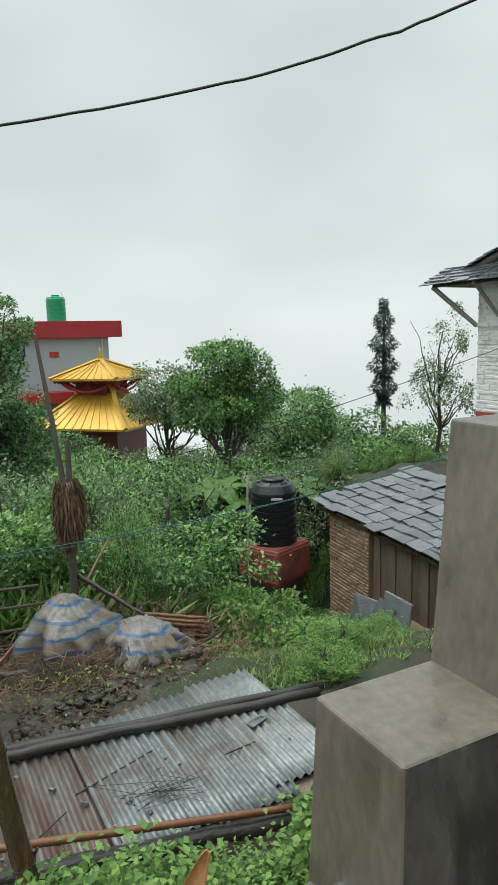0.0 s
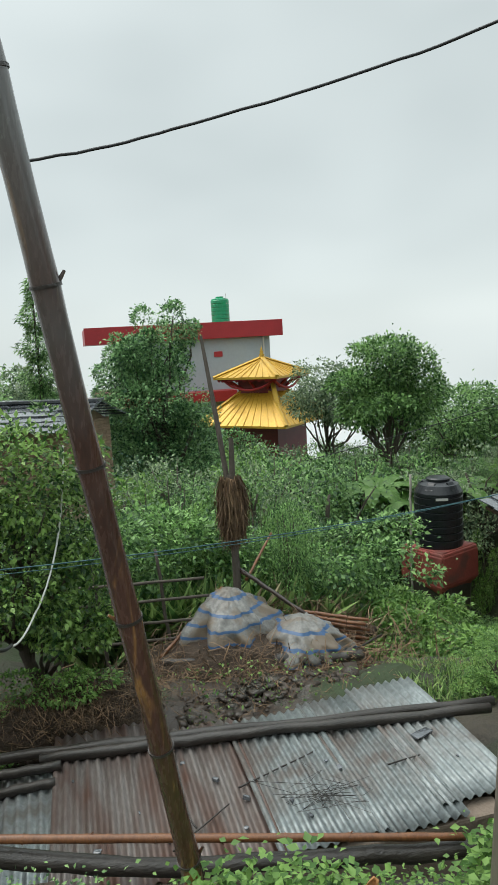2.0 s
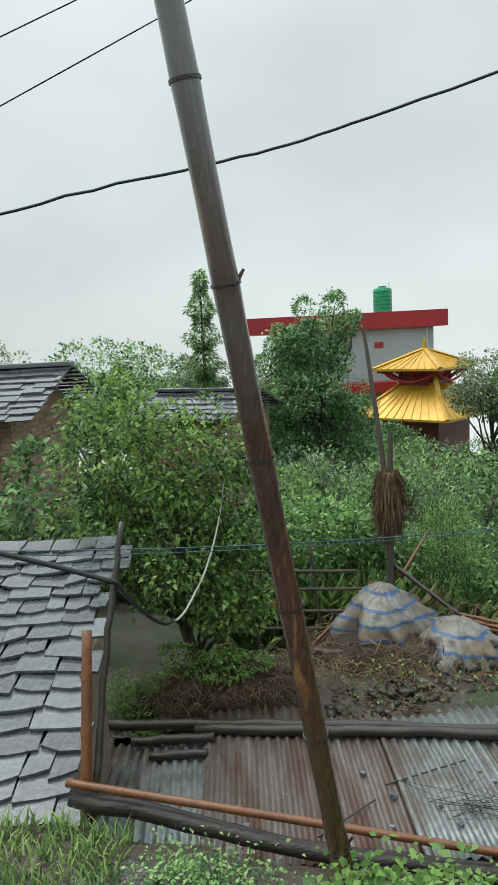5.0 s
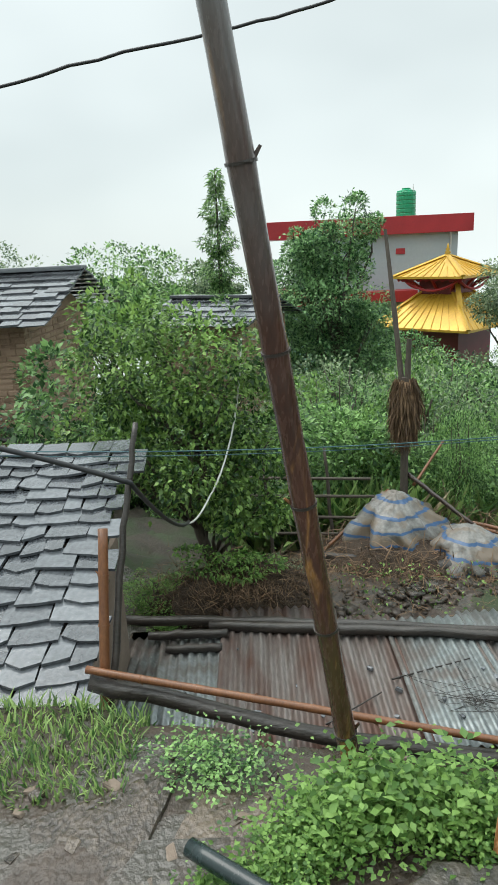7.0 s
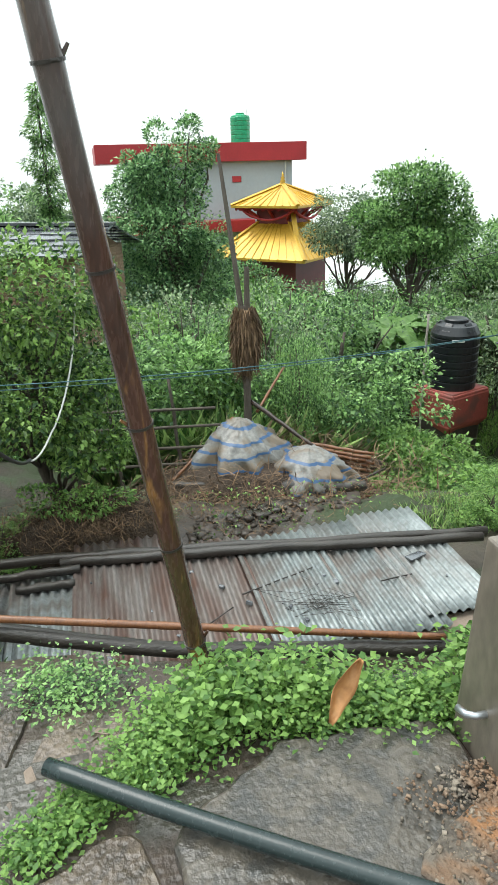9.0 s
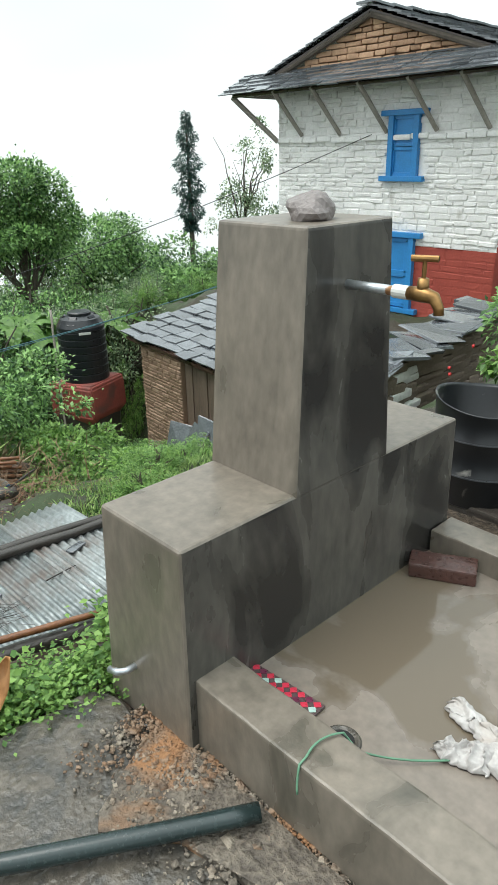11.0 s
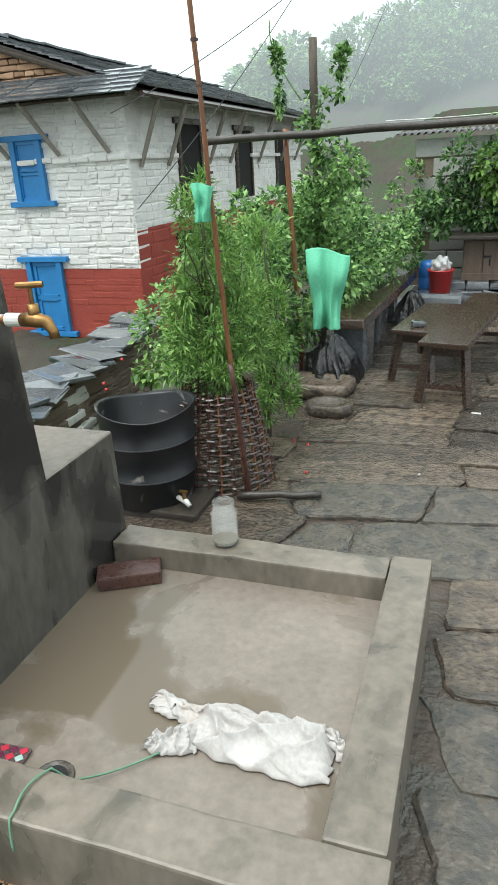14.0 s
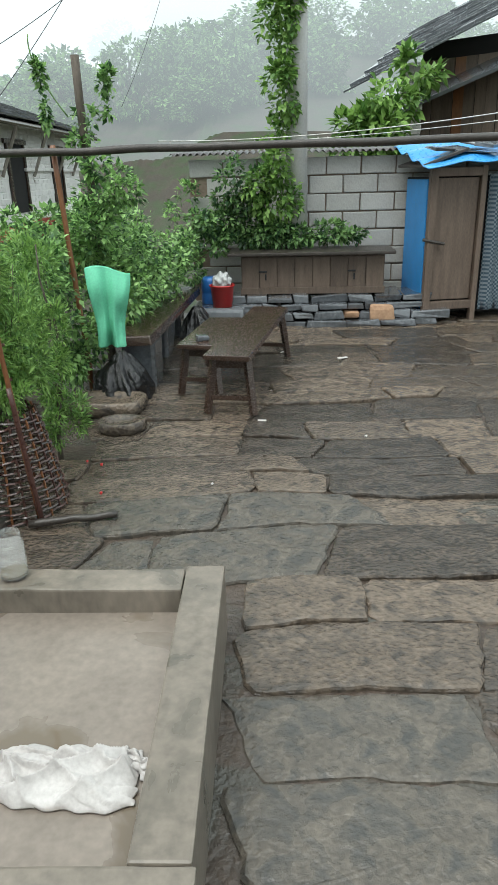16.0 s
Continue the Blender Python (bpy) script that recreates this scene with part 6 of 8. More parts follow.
def build_paving():
    t = empty("courtyard", pose(0, 0, 0), "courtyard of wet uneven slate flagstones", "paving", kind="structure")
    r = rng_of(200)
    bm = bmesh.new()
    box(bm, (3.2, 2.3, -0.31), (7.6, 11.0, 0.22))
    part("bedding", bm, M_MUD, t)
    y = -3.1
    rows = []
    while y < 7.4:
        d = r.uniform(0.24, 0.46) * (1.0 if y > 1.5 else 1.15)
        rows.append((y, y + d))
        y += d
    wave = lambda x, y: 0.05 * math.sin(x * 1.7 + y * 2.1) + 0.03 * math.sin(x * 4.1 + y)
    for y0, y1 in rows:
        x = -0.45 - r.uniform(0, 0.4)
        s0 = 0.0
        while x < 6.6:
            w = r.choice([r.uniform(0.28, 0.55), r.uniform(0.6, 1.2)], p=[0.35, 0.65])
            if y1 > 0.0 and y0 < 1.38 and x < 1.24 and x + w > 1.24:
                x = 1.26
            s1 = r.uniform(-0.1, 0.1)
            g = 0.003
            x1 = x + w
            o = [(x + g - s0, y0 + g + wave(x, y0)), (x + w * 0.5, y0 + g + wave(x + w * 0.5, y0) + r.normal(0, 0.012)), (x1 - g - s1, y0 + g + wave(x1, y0)),
                 (x1 - g + s1, y1 - g + wave(x1, y1)), (x + w * 0.5, y1 - g + wave(x + w * 0.5, y1) + r.normal(0, 0.012)), (x + g + s0, y1 - g + wave(x, y1))]
            cx, cy = x + w / 2, (y0 + y1) / 2
            s0 = s1
            inside = (x < 1.24 and x1 > -0.45 and y1 > 0.0 and y0 < 1.38)
            left = cx < np.interp(cy, EDGE_Y, EDGE_X) + 0.25 or (cy > 2.9 and cx < 0.25) or (cy < 0.05 and cx < 1.1)
            if not inside and not left:
                flag(t, o, -0.178 + r.normal(0, 0.008), 0.05, r, M_OLDCONC if (cx < 2.1 and cy < 2.4 and r.random() < 0.35) else M_SLAB)
            x = x1
    for o, z, m in (([(-0.42, -0.03), (0.28, -0.06), (0.62, -0.42), (0.36, -0.78), (-0.2, -0.92), (-0.46, -0.55)], -0.14, M_OLDCONC),
                    ([(-0.30, -0.99), (0.33, -0.82), (0.62, -1.02), (0.5, -1.45), (-0.12, -1.42)], -0.165, M_SLAB), ([(0.40, -0.80), (1.1, -0.42), (1.5, -0.75), (1.2, -1.35), (0.70, -1.02)], -0.165, M_SLAB),
                    ([(0.34, -0.08), (1.18, -0.04), (1.18, -0.36), (0.68, -0.44)], -0.16, M_OLDCONC), ([(-0.20, -1.5), (0.55, -1.5), (1.2, -1.42), (1.15, -2.3), (-0.2, -2.4)], -0.17, M_SLAB),
                    ([(-0.78, -1.0), (-0.5, -0.92), (-0.34, -1.15), (-0.5, -1.3), (-0.8, -1.22)], -0.2, M_SLAB), ([(-0.9, -1.28), (-0.55, -1.36), (-0.3, -1.6), (-0.7, -1.75)], -0.2, M_SLAB)):
        flag(t, o, z, 0.06, r, m)
    return t


build_paving()

# ---- things on and round the basin ----
M_BRASS = mat("worn_brass", (0.27, 0.155, 0.06), rough=0.38, metal=0.9, var=0.3, scale=20, fine=90, bump=0.08)
M_GALV = mat("galvanised_pipe", (0.42, 0.45, 0.47), rough=0.35, metal=0.8, var=0.2, scale=20, fine=90, bump=0.05, stain=(0.25, 0.13, 0.06), stain_scale=14, stain_at=(0.6, 0.7))
M_CLOTH = mat("white_woven_sack", ((0.31, 0.292, 0.28), (0.50, 0.482, 0.465)), rough=0.75, scale=5, fine=90, bump=0.08, stain=(0.36, 0.31, 0.27), stain_scale=5, stain_at=(0.58, 0.72))
M_GREENCLOTH = mat("mint_green_cloth", (0.13, 0.52, 0.33), rough=0.7, var=0.2, scale=5, fine=90, bump=0.2, translucent=0.15)
M_REDPLASTIC = mat("red_plastic", (0.45, 0.02, 0.02), rough=0.35, var=0.2, bump=0.02)
M_BLUEPLASTIC = mat("blue_plastic", (0.02, 0.13, 0.40), rough=0.35, var=0.2, bump=0.02)
M_WETBRICK = mat("wet_red_brick", ((0.035, 0.018, 0.015), (0.095, 0.04, 0.031)), rough=0.3, scale=8, fine=50, bump=0.4)
M_ROCK = mat("mauve_grey_rock", ((0.11, 0.095, 0.09), (0.24, 0.21, 0.20)), rough=0.6, scale=9, fine=60, bump=0.6)
M_BLOCK = mat("grey_concrete_block", ((0.30, 0.30, 0.285), (0.46, 0.46, 0.44)), rough=0.8, scale=3, fine=50, bump=0.4, objrand=0.5)
M_BLUETARP = mat("bright_blue_tarpaulin", ((0.02, 0.20, 0.52), (0.06, 0.36, 0.75)), rough=0.3, scale=3, fine=25, bump=0.3)
M_BLACKBAG = mat("black_plastic_sheet", (0.010, 0.010, 0.011), rough=0.2, var=0.3, scale=5, fine=25, bump=0.7, bumpd=0.03)

GLASS = bpy.data.materials.new("clear_plastic")
GLASS.use_nodes = True
_b = GLASS.node_tree.nodes["Principled BSDF"]
_b.inputs["Base Color"].default_value = (0.93, 0.95, 0.93, 1)
_b.inputs["Alpha"].default_value, _b.inputs["Roughness"].default_value = 0.12, 0.1

pt = empty("water_tap", pose(0.015, 0.66, 1.085), "brass bib tap on a galvanised pipe", "tap")
bm = bmesh.new()
tube(bm, [(-0.09, 0, 0), (0.155, 0, 0)], 0.0135, 14)
part("pipe", bm, M_GALV, pt, "rusty galvanised pipe", smooth=True)
bm = bmesh.new()
tube(bm, [(0.115, 0, 0), (0.16, 0, 0)], 0.018, 14)
part("socket", bm, M_WHITEPLASTIC, pt)
bm = bmesh.new()
tube(bm, [(0.155, 0, 0), (0.2, 0, 0.002), (0.235, 0, -0.004), (0.25, 0, -0.028), (0.252, 0, -0.045)], [0.017, 0.021, 0.017, 0.013, 0.0135], 14)
tube(bm, [(0.2, 0, 0), (0.2, 0, 0.042)], [0.017, 0.014], 12)
part("body", bm, M_BRASS, pt, smooth=True)
bm = bmesh.new()
tube(bm, [(0.2, 0, 0.04), (0.2, 0, 0.085)], 0.006, 8)
part("spindle", bm, M_BRASS, pt)
bm = bmesh.new()
tube(bm, [(0.168, -0.012, 0.09), (0.232, 0.012, 0.09)], 0.0085, 10)
part("handle", bm, M_BRASS, pt)

bm = bmesh.new()
bmesh.ops.create_icosphere(bm, subdivisions=3, radius=1)
for v in bm.verts:
    k = 1 + 0.28 * noise.noise(v.co * 1.4 + Vector((3, 1, 0))) + 0.06 * noise.noise(v.co * 5)
    v.co = Vector((v.co.x * 0.07 * k, v.co.y * 0.085 * k, max(v.co.z, -0.55) * 0.05 * k))
o = part("loose_rock", bm, M_ROCK)
o.matrix_basis = pose(-0.165, 0.66, ZT + 0.022, 0, 0, 35)
tagged(o, "mauve-grey rock lying on the pillar's top", "rock")

bm = bmesh.new()
box(bm, (0, 0, 0.026), (0.235, 0.11, 0.055), bevel=0.007, jitter=0.004, r=random)
o = part("loose_brick", bm, M_WETBRICK)
o.matrix_basis = pose(0.125, 1.085, 0.002, 0, 0, 28)
tagged(o, "wet dark red brick lying in the basin corner", "brick")

bm = bmesh.new()
box(bm, (0, 0, 0.004), (0.26, 0.075, 0.008), bevel=0.002)
o = part("patterned_tile", bm, mat("tile_backing", (0.09, 0.06, 0.06), rough=0.3))
o.matrix_basis = pose(0.125, 0.236, 0.004, 0, 0, 4)
tagged(o, "broken patterned tile strip in red and green", "tile")
_m = [mat("tile_red", (0.5, 0.03, 0.06), rough=0.3, var=0.2), mat("tile_mint", (0.35, 0.5, 0.45), rough=0.3, var=0.2), mat("tile_plum", (0.12, 0.02, 0.05), rough=0.3, var=0.2)]
for i in range(9):
    for j in range(3):
        bm = bmesh.new()
        box(bm, (0, 0, 0), (0.02, 0.018, 0.003), pose(0, 0, 0, 0, 0, 45), bevel=0.001)
        q = part("mosaic_piece", bm, _m[(i + 2 * j) % 3 if (i + j) % 2 else 0], o)
        q.location = (-0.115 + i * 0.0285, -0.024 + j * 0.024, 0.0088)

bm = bmesh.new()
lathe(bm, [(0.0, 0.001), (0.04, 0.001), (0.046, 0.006), (0.052, 0.004), (0.055, 0.0)], 24)
o = part("drain_ring", bm, M_OLDCONC, smooth=True)
o.matrix_basis = pose(0.355, 0.225, 0.001)
tagged(o, "rough round drain opening in the basin floor", "drain")
# The hole is a flat disc with its inner shade painted near-black.
bm = bmesh.new()
lathe(bm, [(0.036, 0.0), (0.036, 0.0035), (0.0, 0.0036)], 20)
part("hole", bm, M_INNERSHADE, o)


def crease(u, w, folds):
    """Height of sharp-crested folds, each a line (angle, offset, height, width) over the cloth."""
    h = 0.0
    for ang, off, high, wide in folds:
        d = u * math.cos(ang) + w * math.sin(ang) - off
        h += 1.6 * high * math.exp(-abs(d) / (wide if d > 0 else wide * 0.35))
    return h


def cloth_piece(parent, name, spine, widths, folds, seed, lift, nx=120, ny=60):
    """A crumpled length of cloth laid along a spine, with its own folds and a ragged hem."""
    bm = bmesh.new()
    bmesh.ops.create_grid(bm, x_segments=nx, y_segments=ny, size=1)
    ts = np.linspace(-1, 1, len(spine))
    for v in bm.verts:
        u, w = v.co.x, v.co.y
        cx, cy = np.interp(u, ts, [p[0] for p in spine]), np.interp(u, ts, [p[1] for p in spine])
        half = np.interp(u, ts, widths) * (1 + 0.16 * noise.noise(Vector((u * 3.2, 1.0 if w > 0 else 5.0, seed))))
        arch = max(0.0, 1 - w * w) ** 0.6 * max(0.05, 1 - u ** 8)
        wave = 0.010 * noise.noise(Vector((u * 3, w * 2, seed))) + 0.004 * noise.noise(Vector((u * 9, w * 7, seed)))
        z = 0.004 + arch * (lift + wave + crease(u, w, folds))
        slip = 0.012 * noise.noise(Vector((u * 4, w * 4, seed + 9)))
        v.co = Vector((cx + slip + 0.02 * w * noise.noise(Vector((w * 2, seed, 0))), cy + w * half + slip, float(z)))
    bmesh.ops.solidify(bm, geom=bm.faces[:], thickness=0.003)
    return part(name, bm, M_CLOTH, parent, smooth=True)


def build_sack():
    """A crumpled woven sack: a folded body, a gathered neck and two loose corners."""
    t = empty("woven_sack", pose(0.78, 0.475, 0.004, 0, 0, 4), "crumpled dirty-white woven sack lying in the basin", "sack")
    cloth_piece(t, "sack_body", [(-0.15, 0.02), (-0.05, 0.01), (0.06, 0.0), (0.17, -0.02), (0.25, -0.035)], (0.055, 0.095, 0.10, 0.10, 0.065),
                [(0.9, -0.25, 0.020, 0.16), (-0.75, 0.1, 0.030, 0.18), (-0.6, 0.55, 0.022, 0.12), (1.25, 0.35, 0.018, 0.14), (-1.1, -0.35, 0.016, 0.10), (0.35, -0.62, 0.018, 0.07)], 3.0, 0.022)
    cloth_piece(t, "gathered_neck", [(-0.25, -0.075), (-0.21, -0.07), (-0.16, -0.045), (-0.11, -0.03)], (0.012, 0.034, 0.052, 0.05),
                [(0.1, -0.5, 0.014, 0.09), (-0.2, -0.1, 0.014, 0.08), (0.15, 0.3, 0.015, 0.09), (0.0, 0.65, 0.012, 0.08)], 7.0, 0.022, 60, 36)
    cloth_piece(t, "corner_flap", [(-0.29, 0.085), (-0.24, 0.075), (-0.18, 0.05), (-0.12, 0.035)], (0.028, 0.042, 0.036, 0.03),
                [(0.6, -0.2, 0.010, 0.16), (-0.5, 0.3, 0.012, 0.12)], 11.0, 0.014, 50, 30)
    cloth_piece(t, "loose_corner", [(0.18, 0.045), (0.23, 0.035), (0.28, 0.0), (0.295, -0.03)], (0.03, 0.034, 0.028, 0.012),
                [(0.8, 0.0, 0.016, 0.14), (-0.7, 0.3, 0.012, 0.12)], 15.0, 0.018, 50, 30)


build_sack()
cable("green_string", [*bez((0.60, 0.375, 0.012), (0.5, 0.26, 0.01), (0.42, 0.21, 0.03), 10), *bez((0.40, 0.175, 0.101), (0.36, 0.12, 0.104), (0.385, 0.055, 0.102), 8), *bez((0.386, 0.03, 0.098), (0.39, 0.015, 0.06), (0.40, 0.008, 0.03), 6)], 0.003, mat("pale_green_string", (0.10, 0.22, 0.14), rough=0.6), "thin green string from the sack over the kerb", 6, "string")

jar = empty("plastic_jar", pose(0.445, 1.275, ZK + 0.003), "clear ribbed plastic jar with a little water", "jar")
bm = bmesh.new()
lathe(bm, [(0.044, 0.0), (0.05, 0.01), (0.05, 0.035), (0.048, 0.04), (0.05, 0.045), (0.05, 0.10), (0.048, 0.105), (0.05, 0.11), (0.05, 0.135), (0.041, 0.152), (0.041, 0.178), (0.039, 0.178), (0.039, 0.153), (0.048, 0.134), (0.048, 0.01), (0.0, 0.006)], 28)
part("jar_body", bm, GLASS, jar, smooth=True)
bm = bmesh.new()
lathe(bm, [(0.0, 0.007), (0.0475, 0.0105), (0.0475, 0.02), (0.0, 0.02)], 28)
part("water", bm, mat("cloudy_water", (0.11, 0.095, 0.07), rough=0.1, var=0.05, bump=0), jar)

# black bucket with a tap
def build_bucket():
    t = empty("black_bucket", pose(-0.26, 2.05, -0.2), "scuffed black plastic tub with a small tap", "tub")
    bm = bmesh.new()
    prof = [(0.0, 0.04), (0.205, 0.04), (0.215, 0.05), (0.225, 0.2), (0.233, 0.205), (0.233, 0.215), (0.227, 0.22), (0.236, 0.38), (0.243, 0.385), (0.243, 0.395), (0.237, 0.40), (0.245, 0.535), (0.252, 0.545), (0.248, 0.55), (0.236, 0.535), (0.215, 0.06), (0.0, 0.055)]
    lathe(bm, prof, 40)
    for v in bm.verts:
        if v.co.z > 0.45:
            a = math.atan2(v.co.y, v.co.x)
            v.co.z += 0.018 * math.sin(2 * a + 0.5)
            v.co.x *= 1 + 0.03 * math.sin(3 * a)
    part("body", bm, M_SCUFFED, t, smooth=True)
    for z, rd in ((0.21, 0.234), (0.39, 0.244)):
        bm = bmesh.new()
        tube(bm, [(rd * math.cos(a), rd * math.sin(a), z) for a in np.linspace(0, 2 * np.pi, 41)], 0.005, 6, False)
        part("hoop", bm, M_BLACKPLASTIC, t)
    d = Vector((0.86, -0.5, 0)).normalized()
    bm = bmesh.new()
    tube(bm, [d * 0.21 + Vector((0, 0, 0.1)), d * 0.29 + Vector((0, 0, 0.1)), d * 0.315 + Vector((0, 0, 0.085))], [0.013, 0.015, 0.012], 10)
    tap = part("tap", bm, M_WHITEPLASTIC, t, "small plastic tap", smooth=True)
    bm = bmesh.new()
    tube(bm, [d * 0.275 + Vector((0, 0, 0.1)), d * 0.27 + Vector((0, 0, 0.145))], [0.011, 0.009], 8)
    box(bm, d * 0.27 + Vector((0, 0, 0.15)), (0.045, 0.016, 0.014), bevel=0.004)
    part("handle", bm, M_BRASS, tap)
    bm = bmesh.new()
    box(bm, (0.02, 0, 0.005), (0.5, 0.42, 0.06), bevel=0.015, jitter=0.02, r=random)
    o = part("support_stone", bm, M_LOG)
    o.matrix_basis = pose(-0.22, 2.05, -0.175)
    tagged(o, "flat dark stone under the tub", "stone")
    return t


build_bucket()


# woven basket with a marigold bush
def build_basket(at):
    t = empty("wicker_basket", pose(*at), "conical wicker basket guarding a bush", "basket")
    rad = lambda z: 0.19 + 0.11 * max(0.0, 1 - z / 0.52) ** 0.8
    for k in range(26):
        a = k * 2 * math.pi / 26
        bm = bmesh.new()
        tube(bm, [(rad(z) * math.cos(a + 0.1 * z), rad(z) * math.sin(a + 0.1 * z), z) for z in np.linspace(0, 0.54, 8)], 0.006, 5)
        part("stake", bm, M_WETBRICK if k % 3 else M_CANE, t)
    for k in range(20):
        z = 0.02 + k * 0.026
        bm = bmesh.new()
        n = 78
        tube(bm, [((rad(z) + 0.007 * (1 if (i // 3 + k) % 2 else -1)) * math.cos(i * 2 * math.pi / n), (rad(z) + 0.007 * (1 if (i // 3 + k) % 2 else -1)) * math.sin(i * 2 * math.pi / n), z + 0.003 * math.sin(i * 0.7 + k)) for i in range(n + 1)], 0.0065, 4, False)
        part("weave", bm, M_DARKWOOD if k % 2 else M_WETBRICK, t)
    return t


BASKET = (-0.02, 2.42, -0.19)
build_basket(BASKET)
FERN = np.array([(0, 0, 0), (-0.11, 0.45, 0.04), (0, 0.5, -0.02), (0.11, 0.45, 0.04), (0, 1, -0.1)])
def marigold(at, blobs, n, seed, label):
    t = tree("marigold_bush", at, 1.3, blobs, n, 0.05, L_FERN, M_BARK, seed, label, category="bush", trunk_r=0.016, shape=FERN, faces=LEAF_F, clump=0.24, shell=0.3, droop=0.15)
    return t


marigold((-0.02, 2.42, -0.15), [(-0.05, 0.0, 1.40, 0.10, 0.12, 0.22), (0.0, 0.05, 1.12, 0.16, 0.15, 0.22), (-0.05, 0.0, 0.82, 0.19, 0.18, 0.2), (0.14, 0.15, 0.85, 0.13, 0.15, 0.35), (-0.12, -0.02, 1.1, 0.1, 0.12, 0.3), (0.0, 0.0, 0.6, 0.2, 0.2, 0.1)], 9500, 210, "tall feathery marigold bush growing from the basket")
marigold((0.10, 3.05, -0.2), [(0, 0, 0.65, 0.13, 0.14, 0.3), (-0.08, 0.1, 1.05, 0.13, 0.13, 0.3), (0.02, 0.0, 0.3, 0.14, 0.14, 0.2)], 4200, 211, "feathery green bush beside the basket")
tagged(foliage("low_red_flowered_weed", [(-0.42, 2.55, 0.42, 0.16, 0.14, 0.13), (-0.28, 2.6, 0.5, 0.15, 0.15, 0.12)], 500, 0.05, L_LIGHT, None, 212), "low leafy weed spilling over the basket", "weed", kind="stuff")
for k, (x, y, z) in enumerate(((-0.52, 2.12, 0.42), (-0.5, 2.3, 0.5), (0.26, 2.95, -0.17), (0.36, 2.9, -0.17), (0.2, 2.6, -0.165), (-0.56, 2.2, 0.36), (0.45, 2.5, -0.165))):
    bm = bmesh.new()
    bmesh.ops.create_icosphere(bm, subdivisions=2, radius=0.009)
    for v in bm.verts:
        v.co *= 1 + 0.4 * noise.noise(v.co * 200)
    o = part("red_petal", bm, M_REDPLASTIC)
    o.matrix_basis = pose(x, y, z)
    tagged(o, "small red fallen flower head on the stones", "flower", "red flowers")

st = pole_thing("bamboo_cane", [(0.20, 2.22, -0.2), (0.16, 2.12, 1.0), (0.125, 2.05, 2.4)], (0.013, 0.010), M_CANE, "orange-brown bamboo cane leaning on the basket", "cane", nodes=0)
for z in np.arange(0.12, 2.5, 0.165):
    bm = bmesh.new()
    q = Vector((0.0 - 0.03 * z, -0.068 * z, z))
    tube(bm, [q - Vector((0, 0, 0.005)), q + Vector((0, 0, 0.005))], 0.0155, 10)
    part("joint", bm, M_WETBRICK, st)
pole_thing("bamboo_cane", [(0.23, 2.18, -0.2), (0.185, 2.12, 0.55)], (0.012, 0.011), M_WETBRICK, "short dark cane beside the basket", "cane")
pole_thing("dark_plank", [(0.18, 2.12, -0.15), (0.6, 2.22, -0.15)], (0.02, 0.018), M_LOG, "dark wet stick on the flagstones", "stick")


def cloth(name, at, w, h, seed, material, label, turn, drape=0.1, category="cloth"):
    """A hanging cloth with vertical folds, spread over what is behind it at its top."""
    bm = bmesh.new()
    bmesh.ops.create_grid(bm, x_segments=40, y_segments=48, size=1)
    for v in bm.verts:
        u, q = v.co.x, (1 - v.co.y) / 2
        width = w * (1 - 0.28 * q + 0.1 * math.sin(5 * q + seed))
        f = math.sin(5.5 * u + seed + 1.5 * q) * 0.022 + math.sin(11 * u + 2 * seed) * 0.009 + 0.05 * noise.noise(Vector((u * 1.5, q * 2.5, seed)))
        v.co = Vector((u * width / 2 - 0.05 * w * q, f * (0.4 + q) * w * 4 - drape * math.sin(min(1, q * 2.4) * math.pi / 2), -h * q + 0.06 * h * math.cos(u * 2 + 1) * (1 - q)))
    bmesh.ops.solidify(bm, geom=bm.faces[:], thickness=0.003)
    o = part(name, bm, material, smooth=True)
    o.matrix_basis = pose(*at, 0, 0, turn)
    return tagged(o, label, category)


cloth("green_rag", (0.135, 2.05, 1.36), 0.09, 0.15, 2.2, M_GREENCLOTH, "scrap of green cloth tied to the cane", 20, 0.01)
cloth("green_towel", (0.24, 4.05, 0.83), 0.29, 0.54, 1.1, M_GREENCLOTH, "mint green cloth hung over the bush", 12, 0.05)

# ---- stone seat, sacks, hollowed stones ----
seat = empty("long_bench", pose(0.35, 5.7, -0.2), "long wet slate bench on stone blocks", "bench")
bm = bmesh.new()
box(bm, (0, 0, 0.41), (0.36, 2.5, 0.07), pose(0, 0, 0, 0, 0, -4), bevel=0.015, jitter=0.02, r=random)
part("seat_slab", bm, M_DARKWOOD, seat)
for y in (-1.0, -0.1, 0.9):
    bm = bmesh.new()
    box(bm, (-0.04, y, 0.18), (0.26, 0.35, 0.4), bevel=0.03, jitter=0.03, r=random)
    part("support", bm, M_SLATE, seat)
draped("black_bag", (0.22, 4.32, -0.2), (0.21, 0.26, 0.36), 3.3, M_BLACKBAG, "stone seat end wrapped in black plastic sheet", "plastic sheet", 10, 0.05)
draped("black_bag", (0.62, 6.35, -0.2), (0.16, 0.2, 0.34), 6.3, M_BLACKBAG, "stuffed black plastic bag under the seat", "bag", 10, 0.08)
